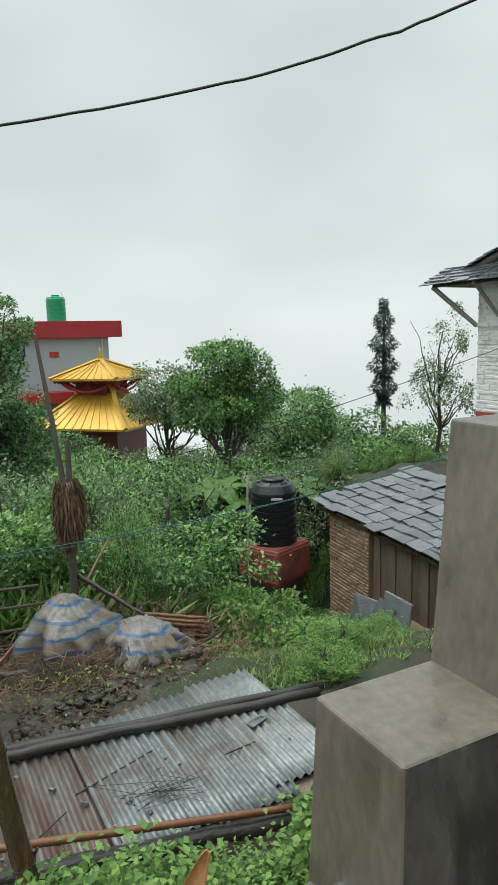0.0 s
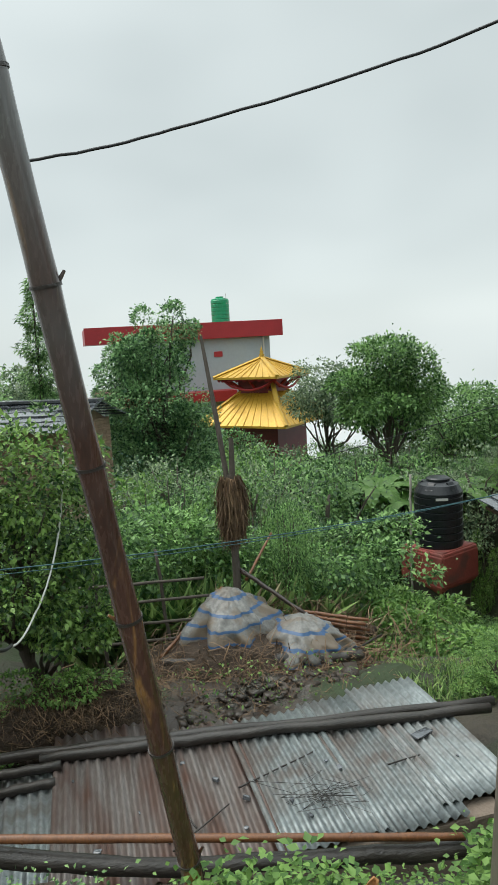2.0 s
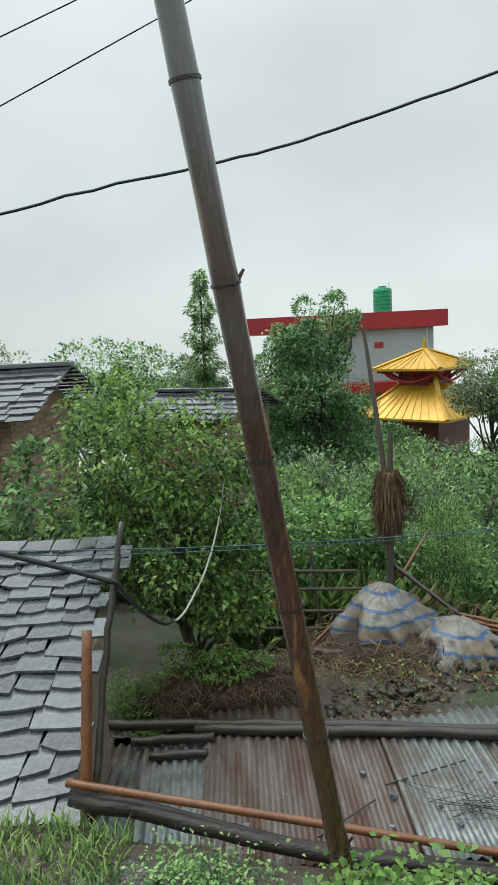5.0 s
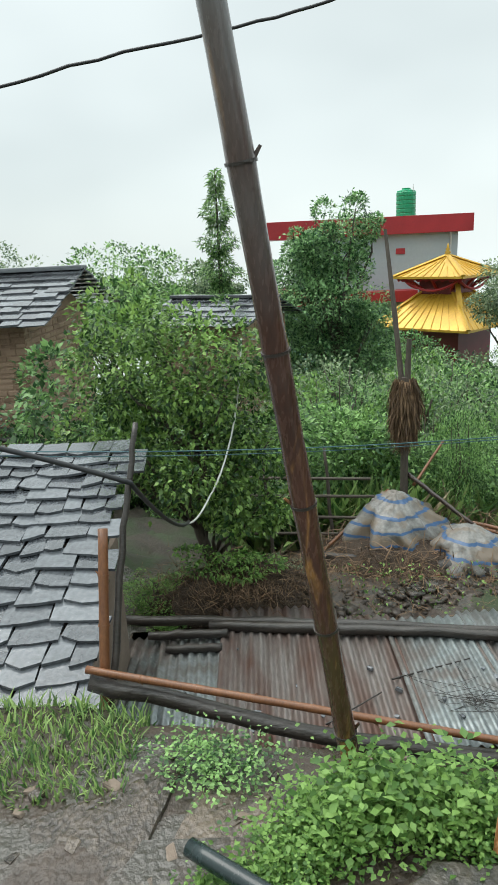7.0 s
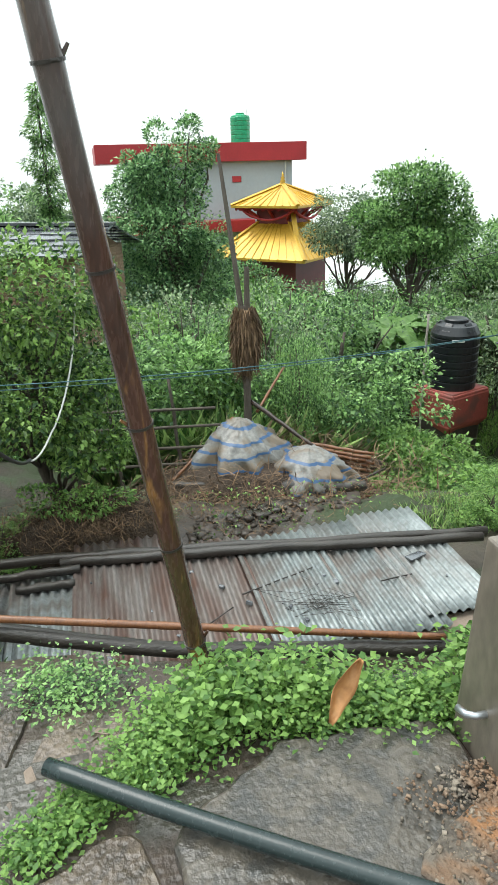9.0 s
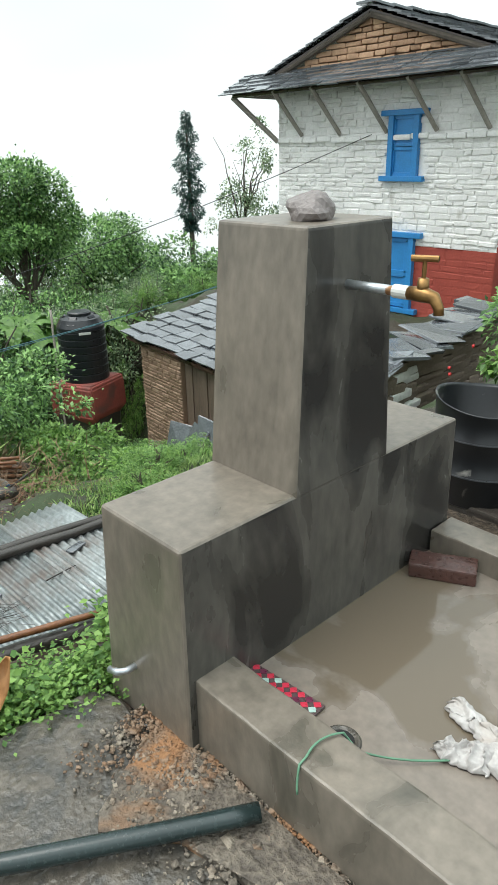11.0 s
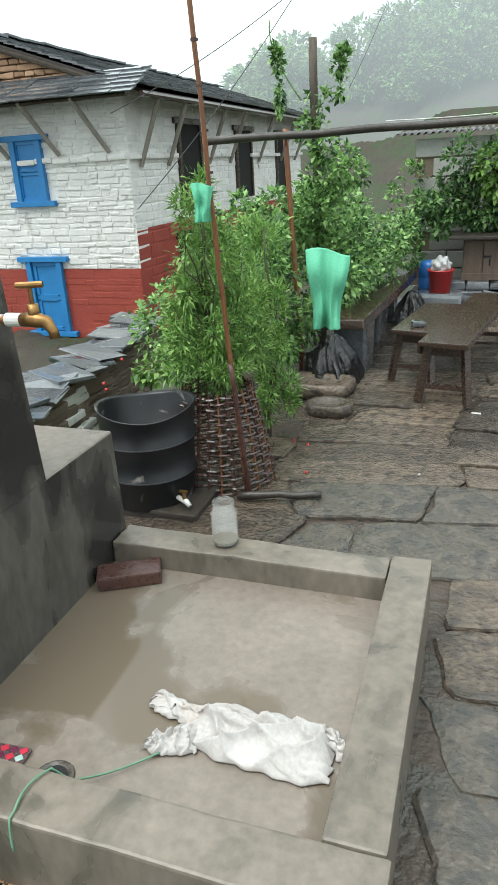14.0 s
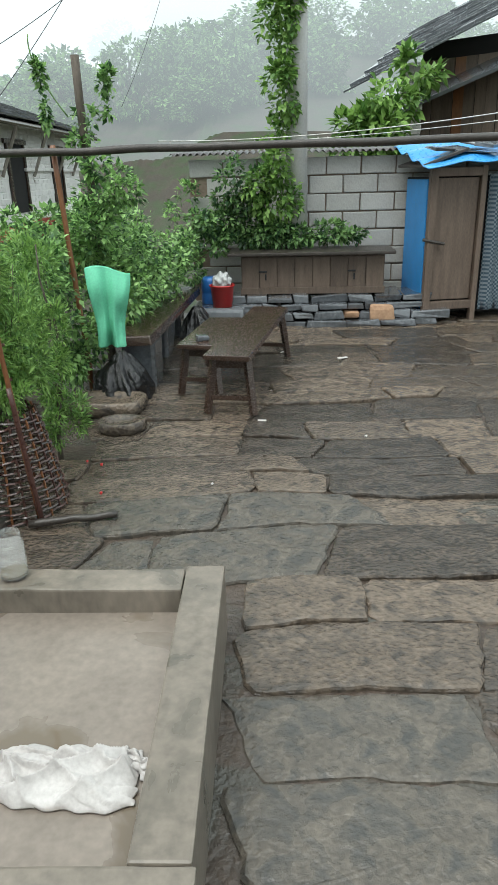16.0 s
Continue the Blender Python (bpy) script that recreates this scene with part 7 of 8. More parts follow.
for name, at, rx, ry, h, label, turn in (("hollow_stone", (0.36, 3.52, -0.19), 0.17, 0.13, 0.085, "round hollowed grinding stone holding water", 0), ("square_hollow_stone", (0.18, 3.95, -0.19), 0.27, 0.18, 0.11, "square hollowed stone trough holding water", -4)):
    bm = bmesh.new()
    lathe(bm, [(0.9, 0), (1.0, 0.35), (0.98, 0.9), (0.9, 1.0), (0.68, 0.97), (0.6, 0.75), (0.0, 0.7)], 28)
    for v in bm.verts:
        a = math.atan2(v.co.y, v.co.x)
        k = 1.0 if "square" not in name else min(1.22, 1 / max(abs(math.cos(a)), abs(math.sin(a)), 0.01))
        k *= 1 + 0.04 * noise.noise(v.co * 2)
        v.co = Vector((v.co.x * rx * k, v.co.y * ry * k, v.co.z * h))
    o = part(name, bm, M_SLAB, smooth=True)
    o.matrix_basis = pose(*at, 0, 0, turn)
    tagged(o, label, "stone trough")


# ---- benches ----
def build_bench(at, length, width, height, turn, label):
    t = empty("wooden_bench", pose(*at, 0, 0, turn), label, "bench", "benches")
    bm = bmesh.new()
    box(bm, (0, 0, height - 0.02), (width, length, 0.04), bevel=0.008, jitter=0.005, r=random)
    part("seat", bm, M_DARKWOOD, t)
    for sx in (-1, 1):
        for sy in (-1, 1):
            bm = bmesh.new()
            tube(bm, [(sx * width * 0.52, sy * (length / 2 - 0.08), 0), (sx * width * 0.36, sy * (length / 2 - 0.14), height - 0.04)], [0.03, 0.034], 4)
            part("leg", bm, M_DARKWOOD, t)
    for sy in (-1, 1):
        bm = bmesh.new()
        box(bm, (0, sy * (length / 2 - 0.14), height - 0.09), (width * 0.75, 0.035, 0.07), bevel=0.005)
        part("apron", bm, M_DARKWOOD, t)
        bm = bmesh.new()
        box(bm, (0, sy * (length / 2 - 0.1), 0.12), (width * 0.85, 0.03, 0.035), bevel=0.004)
        part("stretcher", bm, M_DARKWOOD, t)
    return t


build_bench((1.235, 4.62, -0.178), 1.82, 0.33, 0.455, -10, "wet dark wooden bench on the flagstones")
build_bench((0.90, 4.72, -0.178), 1.05, 0.30, 0.42, -9, "shorter dark wooden bench beside the longer one")
bm = bmesh.new()
box(bm, (0, 0, 0.018), (0.1, 0.075, 0.036), bevel=0.012, jitter=0.008, r=random)
o = part("dark_pebble", bm, M_SLATE)
o.matrix_basis = pose(0.86, 4.35, 0.244, 0, 0, 20)
tagged(o, "flat dark stone lying on the short bench", "stone")
for k, (x, y, w) in enumerate(((1.32, 3.62, 0.06), (2.05, 5.3, 0.09), (1.5, 5.55, 0.04), (2.0, 3.3, 0.03), (1.05, 2.6, 0.025))):
    bm = bmesh.new()
    box(bm, (0, 0, 0.004), (w, w * 0.4, 0.008), bevel=0.002, jitter=0.003, r=random)
    o = part("paper_scrap", bm, M_CLOTH)
    o.matrix_basis = pose(x, y, -0.17, 0, 0, 20 * k)
    tagged(o, "small pale scrap of litter on the stones", "litter", "litter scraps")

# ---- cabinet on its stone footing, block wall ----
def build_cabinet():
    t = empty("low_cabinet", pose(1.88, 7.2, 0.14, 0, 0, -2), "low weathered plank hutch with two hasped doors", "cabinet")
    bm = bmesh.new()
    box(bm, (0, 0.06, 0.22), (1.62, 0.4, 0.42), bevel=0.01)
    part("body", bm, M_WOOD, t)
    bm = bmesh.new()
    box(bm, (-0.02, 0.0, 0.455), (1.86, 0.62, 0.035), bevel=0.008)
    part("top", bm, M_LOG, t, "slate-dark top board")
    for k in range(8):
        bm = bmesh.new()
        box(bm, (-0.70 + k * 0.2, -0.152, 0.24), (0.193, 0.02, 0.34), bevel=0.004)
        q = part("door_board" if k in (0, 7) else "plank", bm, M_WOOD, t)
        if k in (1, 6):
            bm = bmesh.new()
            box(bm, (-0.70 + k * 0.2 - 0.06, -0.17, 0.25), (0.09, 0.012, 0.02), bevel=0.003)
            box(bm, (-0.70 + k * 0.2 - 0.03, -0.17, 0.19), (0.018, 0.012, 0.07), bevel=0.003)
            part("hasp", bm, M_BLACKPLASTIC, q, "rusty iron hasp")
    bm = bmesh.new()
    box(bm, (0, -0.155, 0.035), (1.64, 0.035, 0.075), bevel=0.006)
    part("bottom_rail", bm, M_WOOD, t)
    r = rng_of(230)
    f = empty("stone_footing", pose(1.9, 7.0, -0.2), "dry-stacked dark flat stones under the hutch", "stone wall")
    for row, z in enumerate((0.0, 0.085, 0.17, 0.25)):
        x = -1.2
        while x < 1.15:
            w = r.uniform(0.18, 0.46)
            bm = bmesh.new()
            box(bm, (x + w / 2, r.uniform(-0.06, 0.04) + 0.05 * row, z + 0.045), (w - 0.01, 0.5, 0.08), bevel=0.016, jitter=0.018, r=random)
            part("stone", bm, M_SLATE if r.random() < 0.97 else M_BROWNSTONE, f)
            x += w
    bm = bmesh.new()
    box(bm, (0.75, -0.12, 0.12), (0.26, 0.26, 0.2), bevel=0.05, jitter=0.03, r=random)
    part("stone", bm, M_BROWNSTONE, f, "yellowish boulder")


build_cabinet()


def build_block_wall():
    t = empty("block_wall", pose(0.45, 7.75, -0.25, 0, 0, -1), "grey concrete block wall with a tin cap", "wall", kind="structure")
    r = rng_of(231)
    bm = bmesh.new()
    box(bm, (3.0, 0.1, 0.92), (6.0, 0.12, 1.84))
    part("mortar_core", bm, M_MORTAR, t)
    me = []
    for k in range(4):
        bm = bmesh.new()
        box(bm, (0, 0, 0), (0.392, 0.17, 0.19), bevel=0.012, jitter=0.004, r=random)
        m = bpy.data.meshes.new("block")
        bm.to_mesh(m)
        bm.free()
        m.materials.append(M_BLOCK)
        me.append(m)
    for row in range(9):
        for col in range(15):
            o = new("block", me[r.integers(0, 4)])
            o.parent = t
            o.location = (0.2 + col * 0.405 + (0.2 if row % 2 else 0), 0.09, 0.11 + row * 0.205)
    v, f = corrugated(6.4, 1.1, rows=2)
    o = raw("tin_cap", v, f, mat("dark_rusty_tin", ((0.06, 0.055, 0.055), (0.16, 0.15, 0.15)), rough=0.45, metal=0.4), t, smooth=True)
    o.matrix_basis = pose(-0.2, -0.12, 1.90, 3)
    return t


build_block_wall()


# ---- outhouse with blue tarpaulin ----
def build_outhouse():
    t = empty("outhouse", pose(3.66, 6.98, -0.2, 0, 0, 9), "small wooden outhouse under a blue tarpaulin roof", "outhouse")
    # Near-black box: shade behind door and curtain is put into its colour.
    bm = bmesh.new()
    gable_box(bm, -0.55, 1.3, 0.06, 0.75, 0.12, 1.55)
    part("body", bm, M_INNERSHADE, t)
    bm = bmesh.new()
    box(bm, (-0.57, 0.36, 0.85), (0.02, 0.62, 1.36), bevel=0.004)
    part("side_panel", bm, M_BLUE, t, "bright blue side panel")
    for x, w in ((-0.53, 0.08), (0.02, 0.06)):
        bm = bmesh.new()
        box(bm, (x, 0.0, 0.83), (w, 0.08, 1.66), bevel=0.008)
        part("post", bm, M_WOOD, t)
    for z in (0.2, 1.6):
        bm = bmesh.new()
        box(bm, (-0.25, 0.0, z), (0.6, 0.07, 0.09), bevel=0.008)
        part("rail", bm, M_WOOD, t)
    bm = bmesh.new()
    box(bm, (-0.25, 0.02, 0.9), (0.46, 0.03, 1.28), bevel=0.006)
    part("door", bm, M_WOOD, t, "worn plank door")
    bm = bmesh.new()
    bmesh.ops.create_grid(bm, x_segments=50, y_segments=30, size=1)
    for v in bm.verts:
        u, q = v.co.x, v.co.y
        v.co = Vector((0.45 + u * 1.15, 0.3 + q * 0.55, 1.78 + 0.12 * (q + 0.4) - 0.10 * max(0, abs(u + 0.1) - 0.55) * 2 + 0.05 * noise.noise(Vector((u * 3, q * 3, 1)))))
    bmesh.ops.solidify(bm, geom=bm.faces[:], thickness=0.01)
    part("tarpaulin_roof", bm, M_BLUETARP, t, "crumpled blue tarpaulin", smooth=True)
    bm = bmesh.new()
    box(bm, (-0.45, 0.3, 1.74), (0.5, 0.8, 0.03), pose(0, 0, 0, 0, -18, 0), bevel=0.006)
    part("roof_board", bm, M_LOG, t)
    for k, (x, y) in enumerate(((-0.1, 0.05), (-0.35, 0.12), (0.12, 0.0), (0.0, 0.2))):
        bm = bmesh.new()
        box(bm, (x, y, 1.80 + 0.035 * k), (0.42, 0.22, 0.025), pose(0, 0, 0, 8, 6 - 5 * k, 15 * k), bevel=0.006, jitter=0.02, r=random)
        part("roof_slate", bm, M_SLATE, t)
    bm = bmesh.new()
    tube(bm, [(-0.62, -0.03, 0.92), (-0.38, -0.05, 0.87)], 0.018, 7)
    part("latch_stick", bm, M_LOG, t)
    # checked curtain
    m = mat("blue_checked_cloth", ((0.10, 0.16, 0.22), (0.16, 0.24, 0.31)), rough=0.8, scale=6, fine=60, bump=0.1)
    n, l = m.node_tree.nodes, m.node_tree.links
    b = n["Principled BSDF"]
    c = n.new("ShaderNodeTexChecker")
    c.inputs["Scale"].default_value, c.inputs["Color1"].default_value, c.inputs["Color2"].default_value = 46, (0.09, 0.15, 0.20, 1), (0.33, 0.40, 0.45, 1)
    tc = n.new("ShaderNodeTexCoord")
    l.new(tc.outputs["Object"], c.inputs["Vector"]), l.new(c.outputs["Color"], b.inputs["Base Color"])
    bm = bmesh.new()
    bmesh.ops.create_grid(bm, x_segments=70, y_segments=10, size=1)
    for v in bm.verts:
        u, q = v.co.x, v.co.y
        v.co = Vector((0.62 + u * 0.52, -0.01 + 0.03 * math.sin(u * 17), 0.85 + q * 0.72))
    bmesh.ops.solidify(bm, geom=bm.faces[:], thickness=0.003)
    part("curtain", bm, m, t, "blue checked cloth curtain", smooth=True)
    return t


build_outhouse()

# red bucket, blue drum, plastic bag
bk = empty("red_bucket", pose(0.86, 6.78, 0.06), "red plastic bucket stuffed with a clear bag", "bucket")
bm = bmesh.new()
lathe(bm, [(0.0, 0.01), (0.105, 0.0), (0.13, 0.22), (0.142, 0.225), (0.142, 0.24), (0.126, 0.235), (0.1, 0.02), (0.0, 0.018)], 28)
part("body", bm, M_REDPLASTIC, bk, smooth=True)
bm = bmesh.new()
bmesh.ops.create_icosphere(bm, subdivisions=4, radius=0.1)
for v in bm.verts:
    v.co = v.co * (1 + 0.35 * noise.noise(v.co * 22)) + Vector((0, 0, 0.27))
part("plastic_bag", bm, mat("grey_film_bag", (0.35, 0.36, 0.36), rough=0.2, var=0.4, scale=20, fine=60, bump=0.4), bk, "crumpled clear plastic bag", smooth=True)
dr = empty("blue_drum", pose(0.72, 6.98, 0.06), "blue plastic drum beside the bucket", "drum")
bm = bmesh.new()
lathe(bm, [(0.1, 0), (0.11, 0.02), (0.11, 0.12), (0.105, 0.13), (0.11, 0.14), (0.11, 0.26), (0.08, 0.3), (0.0, 0.3)], 24)
part("body", bm, M_BLUEPLASTIC, dr, smooth=True)
bm = bmesh.new()
box(bm, (0, 0, 0), (0.6, 0.5, 0.27), bevel=0.04, jitter=0.03, r=random)
o = part("corner_stone", bm, M_SLATE)
o.matrix_basis = pose(0.82, 6.88, -0.075)
tagged(o, "dark stone block under the bucket", "stone")

# ---- pole frame, line, pegs, garden plants ----
pole_thing("crossbar_pole", [(-0.72, 4.30, 1.605), (0.8, 4.75, 1.63), (3.6, 5.0, 1.655)], (0.028, 0.03), M_LOG, "dark crossbar pole over the courtyard", "pole")
pole_thing("bar_post", [(-0.1, 4.55, -0.2), (-0.18, 4.52, 1.66)], (0.022, 0.02), M_CANE, "slim post carrying the crossbar", "post")
pole_thing("garden_post", [(-0.12, 5.45, -0.3), (-0.17, 5.4, 2.36)], (0.04, 0.035), M_BARK, "weathered post with a climbing vine", "post")
pole_thing("bar_post", [(3.75, 5.05, -0.2), (3.62, 5.0, 1.72)], (0.03, 0.028), M_BARK, "post carrying the far end of the crossbar", "post")
cl = cable("clothes_line", bez((0.2, 7.1, 1.78), (2.2, 7.0, 1.72), (4.6, 6.6, 2.05), 20), 0.005, M_WHITEPLASTIC, "white twisted clothes line", 5, "line")
cable("clothes_line", bez((0.2, 7.1, 1.74), (2.2, 6.95, 1.70), (4.6, 6.5, 1.95), 20), 0.004, M_WHITEPLASTIC, "white twisted clothes line", 5, "line")
for k, x in enumerate((0.35, 1.25, 1.75, 1.92, 2.02, 2.15)):
    bm = bmesh.new()
    box(bm, (0, 0, -0.02), (0.014, 0.012, 0.065), bevel=0.003)
    o = part("clothes_peg", bm, M_CLOTH)
    o.matrix_basis = pose(x, 7.04, 1.765, 0, 6, 0)
    tagged(o, "white clothes peg on the line", "clothes peg", "clothes pegs")

cable("overhead_wire", sag((-3.48, 7.91, 2.14), (-1.47, 11.34, 4.17), 0.12), 0.006, M_CABLE, "thin dark overhead wire against the misty hill")
cable("overhead_wire", sag((-3.0, 7.46, 0.97), (-1.6, 11.33, 4.17), 0.12), 0.006, M_CABLE, "thin dark overhead wire against the misty hill")
cable("overhead_wire", sag((-1.63, 14.71, 2.78), (-1.01, 18.16, 5.7), 0.12), 0.006, M_CABLE, "thin dark overhead wire against the misty hill")
up = empty("utility_pole", pose(1.71, 7.45, -0.2), "grey concrete utility pole wound with a vine", "pole")
bm = bmesh.new()
tube(bm, [(0, 0, 0), (0, 0, 5.5)], [0.13, 0.10], 16)
part("shaft", bm, M_BLOCK, up, smooth=True)


def vine(name, blobs, n, size, material, seed, label, category="vine", **kw):
    return tagged(foliage(name, blobs, n, size, material, None, seed, **kw), label, category)


vine("pole_vine", [(1.52, 7.3, 2.75, 0.17, 0.15, 0.45), (1.58, 7.3, 2.25, 0.22, 0.15, 0.3), (1.5, 7.3, 1.7, 0.22, 0.15, 0.35), (1.62, 7.28, 3.2, 0.15, 0.15, 0.35), (1.42, 7.25, 1.25, 0.3, 0.15, 0.3)], 2600, 0.085, L_LIGHT, 240, "leafy squash vine climbing the pole", clump=0.3)
vine("wall_vine", [(1.0, 7.4, 1.0, 0.4, 0.16, 0.25), (1.35, 7.35, 0.85, 0.4, 0.16, 0.22), (1.9, 7.35, 0.75, 0.55, 0.16, 0.14), (0.75, 7.3, 0.85, 0.35, 0.25, 0.25), (1.1, 7.3, 1.3, 0.4, 0.16, 0.3)], 5500, 0.07, L_DEEP, 241, "dark leafy vine over the wall and hutch", clump=0.25)
vine("hedge_bean_vine", [(0.25, 6.4, 0.62, 0.35, 0.8, 0.38), (0.1, 5.4, 0.5, 0.4, 0.6, 0.4), (-0.3, 6.2, 0.7, 0.6, 0.9, 0.5), (0.45, 7.0, 0.55, 0.3, 0.3, 0.3), (0.2, 5.9, 0.35, 0.3, 0.9, 0.3), (-0.5, 7.3, 0.75, 0.6, 0.4, 0.55), (0.35, 7.5, 0.9, 0.35, 0.3, 0.4)], 13000, 0.06, L_MID, 242, "leafy bean vines along the stone seat", clump=0.2)
vine("post_vine", [(-0.12, 5.35, 1.75, 0.16, 0.15, 0.3), (0.05, 5.3, 1.3, 0.25, 0.2, 0.3), (-0.15, 5.3, 0.9, 0.4, 0.3, 0.3), (-0.42, 5.3, 2.1, 0.04, 0.05, 0.3), (0.08, 5.3, 2.05, 0.1, 0.08, 0.18)], 3000, 0.065, L_MID, 243, "vine climbing the garden post", clump=0.25)
vine("garden_thicket", [(-0.3, 4.1, 0.65, 0.3, 0.35, 0.4), (-0.1, 4.35, 0.35, 0.2, 0.3, 0.35), (-0.6, 3.6, 0.3, 0.4, 0.5, 0.5), (-0.7, 5.0, 0.5, 0.5, 0.7, 0.6), (-0.45, 4.6, 1.0, 0.25, 0.35, 0.25), (0.0, 4.9, 0.45, 0.3, 0.5, 0.45)], 11000, 0.06, L_MID, 244, "leafy garden shrubs behind the basket", clump=0.2)
cable("climbing_shoot", bez((-0.25, 5.3, 1.9), (-0.55, 5.3, 2.3), (-0.5, 5.3, 2.5), 10), 0.006, L_MID, "thin green climbing shoot on the post", 5, "vine")

# stacked stones and slates between terrace and house
ws = empty("garden_wall", pose(-1.9, 4.6, -1.0), "low dry-stone garden wall capped with slates", "stone wall")
_r = rng_of(250)
for row in range(8):
    for k in range(14):
        bm = bmesh.new()
        w = _r.uniform(0.2, 0.4)
        box(bm, (-0.25 - 0.04 * k + _r.uniform(-0.02, 0.02), -1.6 + k * 0.27, 0.04 + row * 0.085), (0.35, w, 0.08), bevel=0.015, jitter=0.016, r=random)
        part("stone", bm, M_WHITEWASH if (_r.random() < 0.35 and k < 6) else M_MORTAR, ws)
for k in range(16):
    bm = bmesh.new()
    box(bm, (-0.2 - 0.04 * k + _r.uniform(-0.1, 0.1), -1.6 + k * 0.24, 0.74 + 0.02 * (k % 3)), (0.55, 0.38, 0.03), pose(0, 0, 0, _r.uniform(-8, 8), _r.uniform(-6, 10), _r.uniform(-25, 25)), bevel=0.008, jitter=0.02, r=random)
    part("cap_slate", bm, M_SLATE, ws)

# ---- pipe, weeds and leaf on the near terrace ----
cable("plastic_pipe", bez((-0.463, -1.208, -0.085), (-0.10, -0.68, -0.105), (0.30, -0.02, -0.095), 20), 0.0255, M_HOSE, "dark green-black plastic pipe lying on the slabs", 18, "pipe")
cable("elbow_pipe", [(-0.26, 0.03, 0.005), (-0.26, -0.03, 0.005), (-0.275, -0.05, 0.003), (-0.31, -0.058, -0.002)], 0.011, M_GALV, "grey plastic elbow pipe from the tap stand", 12, "pipe")
r = rng_of(260)


def weed_patch(name, pts, n, size, h, seed, material, label, spread=0.1):
    r = rng_of(seed)
    pts = np.array(pts)
    k = r.integers(0, len(pts) - 1, n)
    f = r.random(n)
    c = pts[k] * (1 - f)[:, None] + pts[k + 1] * f[:, None]
    x = c[:, 0] + r.normal(0, spread, n)
    y = c[:, 1] + r.normal(0, spread, n)
    z = np.maximum(ground_z(x, y), -0.3) + 0.02 + h * r.random(n) ** 1.2
    p = np.stack([x, y, z], -1)
    v, q = leaf_arrays(p, size * r.uniform(0.5, 1.3, n), np.stack([r.normal(0, 1, n), r.normal(0, 1, n), r.uniform(-0.1, 0.5, n)], -1), r, LEAF * np.array((1.15, 1, 1)), LEAF_F, 0.2)
    return tagged(raw(name, v, q, material), label, "weeds", kind="stuff")


weed_patch("terrace_weeds", [(-0.48, 0.05), (-0.58, -0.35), (-0.68, -0.7), (-0.5, -0.95)], 11000, 0.021, 0.10, 261, L_LIGHT, "lush fresh green weeds at the slab's edge", 0.075)
weed_patch("pole_weeds", [(-0.56, -0.30), (-0.66, -0.5), (-0.66, -0.68), (-0.58, -0.78)], 2300, 0.034, 0.19, 264, L_LIGHT, "taller broad-leaved weeds round the pole's foot", 0.07)
weed_patch("creeping_weeds", [(-0.47, -0.92), (-0.40, -1.12), (-0.26, -1.28)], 2800, 0.019, 0.055, 262, L_LIGHT, "creeping weeds along the slab joint", 0.045)
weed_patch("edge_herbs", [(-0.8, -1.1), (-0.95, -1.3), (-0.85, -0.95)], 1500, 0.018, 0.06, 263, L_MID, "small herbs between the rocks", 0.07)
weed_patch("stand_weeds", [(-0.5, 0.1), (-0.62, 0.35), (-0.6, 0.8)], 3400, 0.034, 0.22, 265, L_LIGHT, "feathery weeds behind the tap stand", 0.08)
bm = bmesh.new()
bmesh.ops.create_grid(bm, x_segments=6, y_segments=16, size=1)
for v in bm.verts:
    u, q = v.co.x, v.co.y
    w = 0.026 * (1 - abs(q) ** 2.2) + 0.004
    v.co = Vector((u * w, q * 0.1, 0.02 * u * u + 0.02 * q * q + 0.006 * math.sin(q * 6 + u)))
bmesh.ops.solidify(bm, geom=bm.faces[:], thickness=0.002)
o = part("dry_leaf", bm, mat("dead_orange_leaf", ((0.26, 0.11, 0.03), (0.48, 0.24, 0.09)), rough=0.6, scale=8, fine=60, bump=0.2), smooth=True)
o.matrix_basis = pose(-0.43, -0.36, 0.03) @ Matrix.Rotation(radians(-32), 4, "X") @ pose(0, 0, 0, 70, 0, 75)
tagged(o, "big dead orange-brown leaf standing in the weeds", "leaf")
for k in range(60):
    x, y = r.uniform(-1.05, -0.4), r.uniform(-2.3, -0.9)
    s = r.uniform(0.008, 0.026)
    bm = bmesh.new()
    box(bm, (0, 0, 0), (2.2 * s, 1.5 * s, s), bevel=0.3 * s, jitter=0.35 * s, r=random)
    o = part("rubble_stone", bm, M_MORTAR if k % 2 else M_SLAB)
    o.matrix_basis = pose(x, y, gz(x, y) + 0.3 * s, 0, 0, r.uniform(0, 180))
    tagged(o, "small loose stone in the terrace soil", "stone", "rubble stones")

for k, (a, b) in enumerate((((-6.6, -1.3, -1.15), (-6.5, 0.3, -1.2)), ((-6.6, -1.2, -1.38), (-6.5, 0.35, -1.42)), ((-6.55, -1.4, -1.6), (-6.4, 0.4, -1.66)), ((-6.5, -1.3, -1.82), (-6.4, 0.35, -1.86)))):
    pole_thing("fence_rail", [a, b], (0.02, 0.017), M_BARK, "thin weathered fence rail beside the heap", "rail", seg=7, group="fence rails")
for y in (-0.85, -0.1):
    pole_thing("fence_post", [(-6.62, y, gz(-6.62, y) - 0.1), (-6.7, y - 0.12, -0.85)], (0.024, 0.018), M_BARK, "thin leaning fence post", "post", seg=7, group="fence posts")


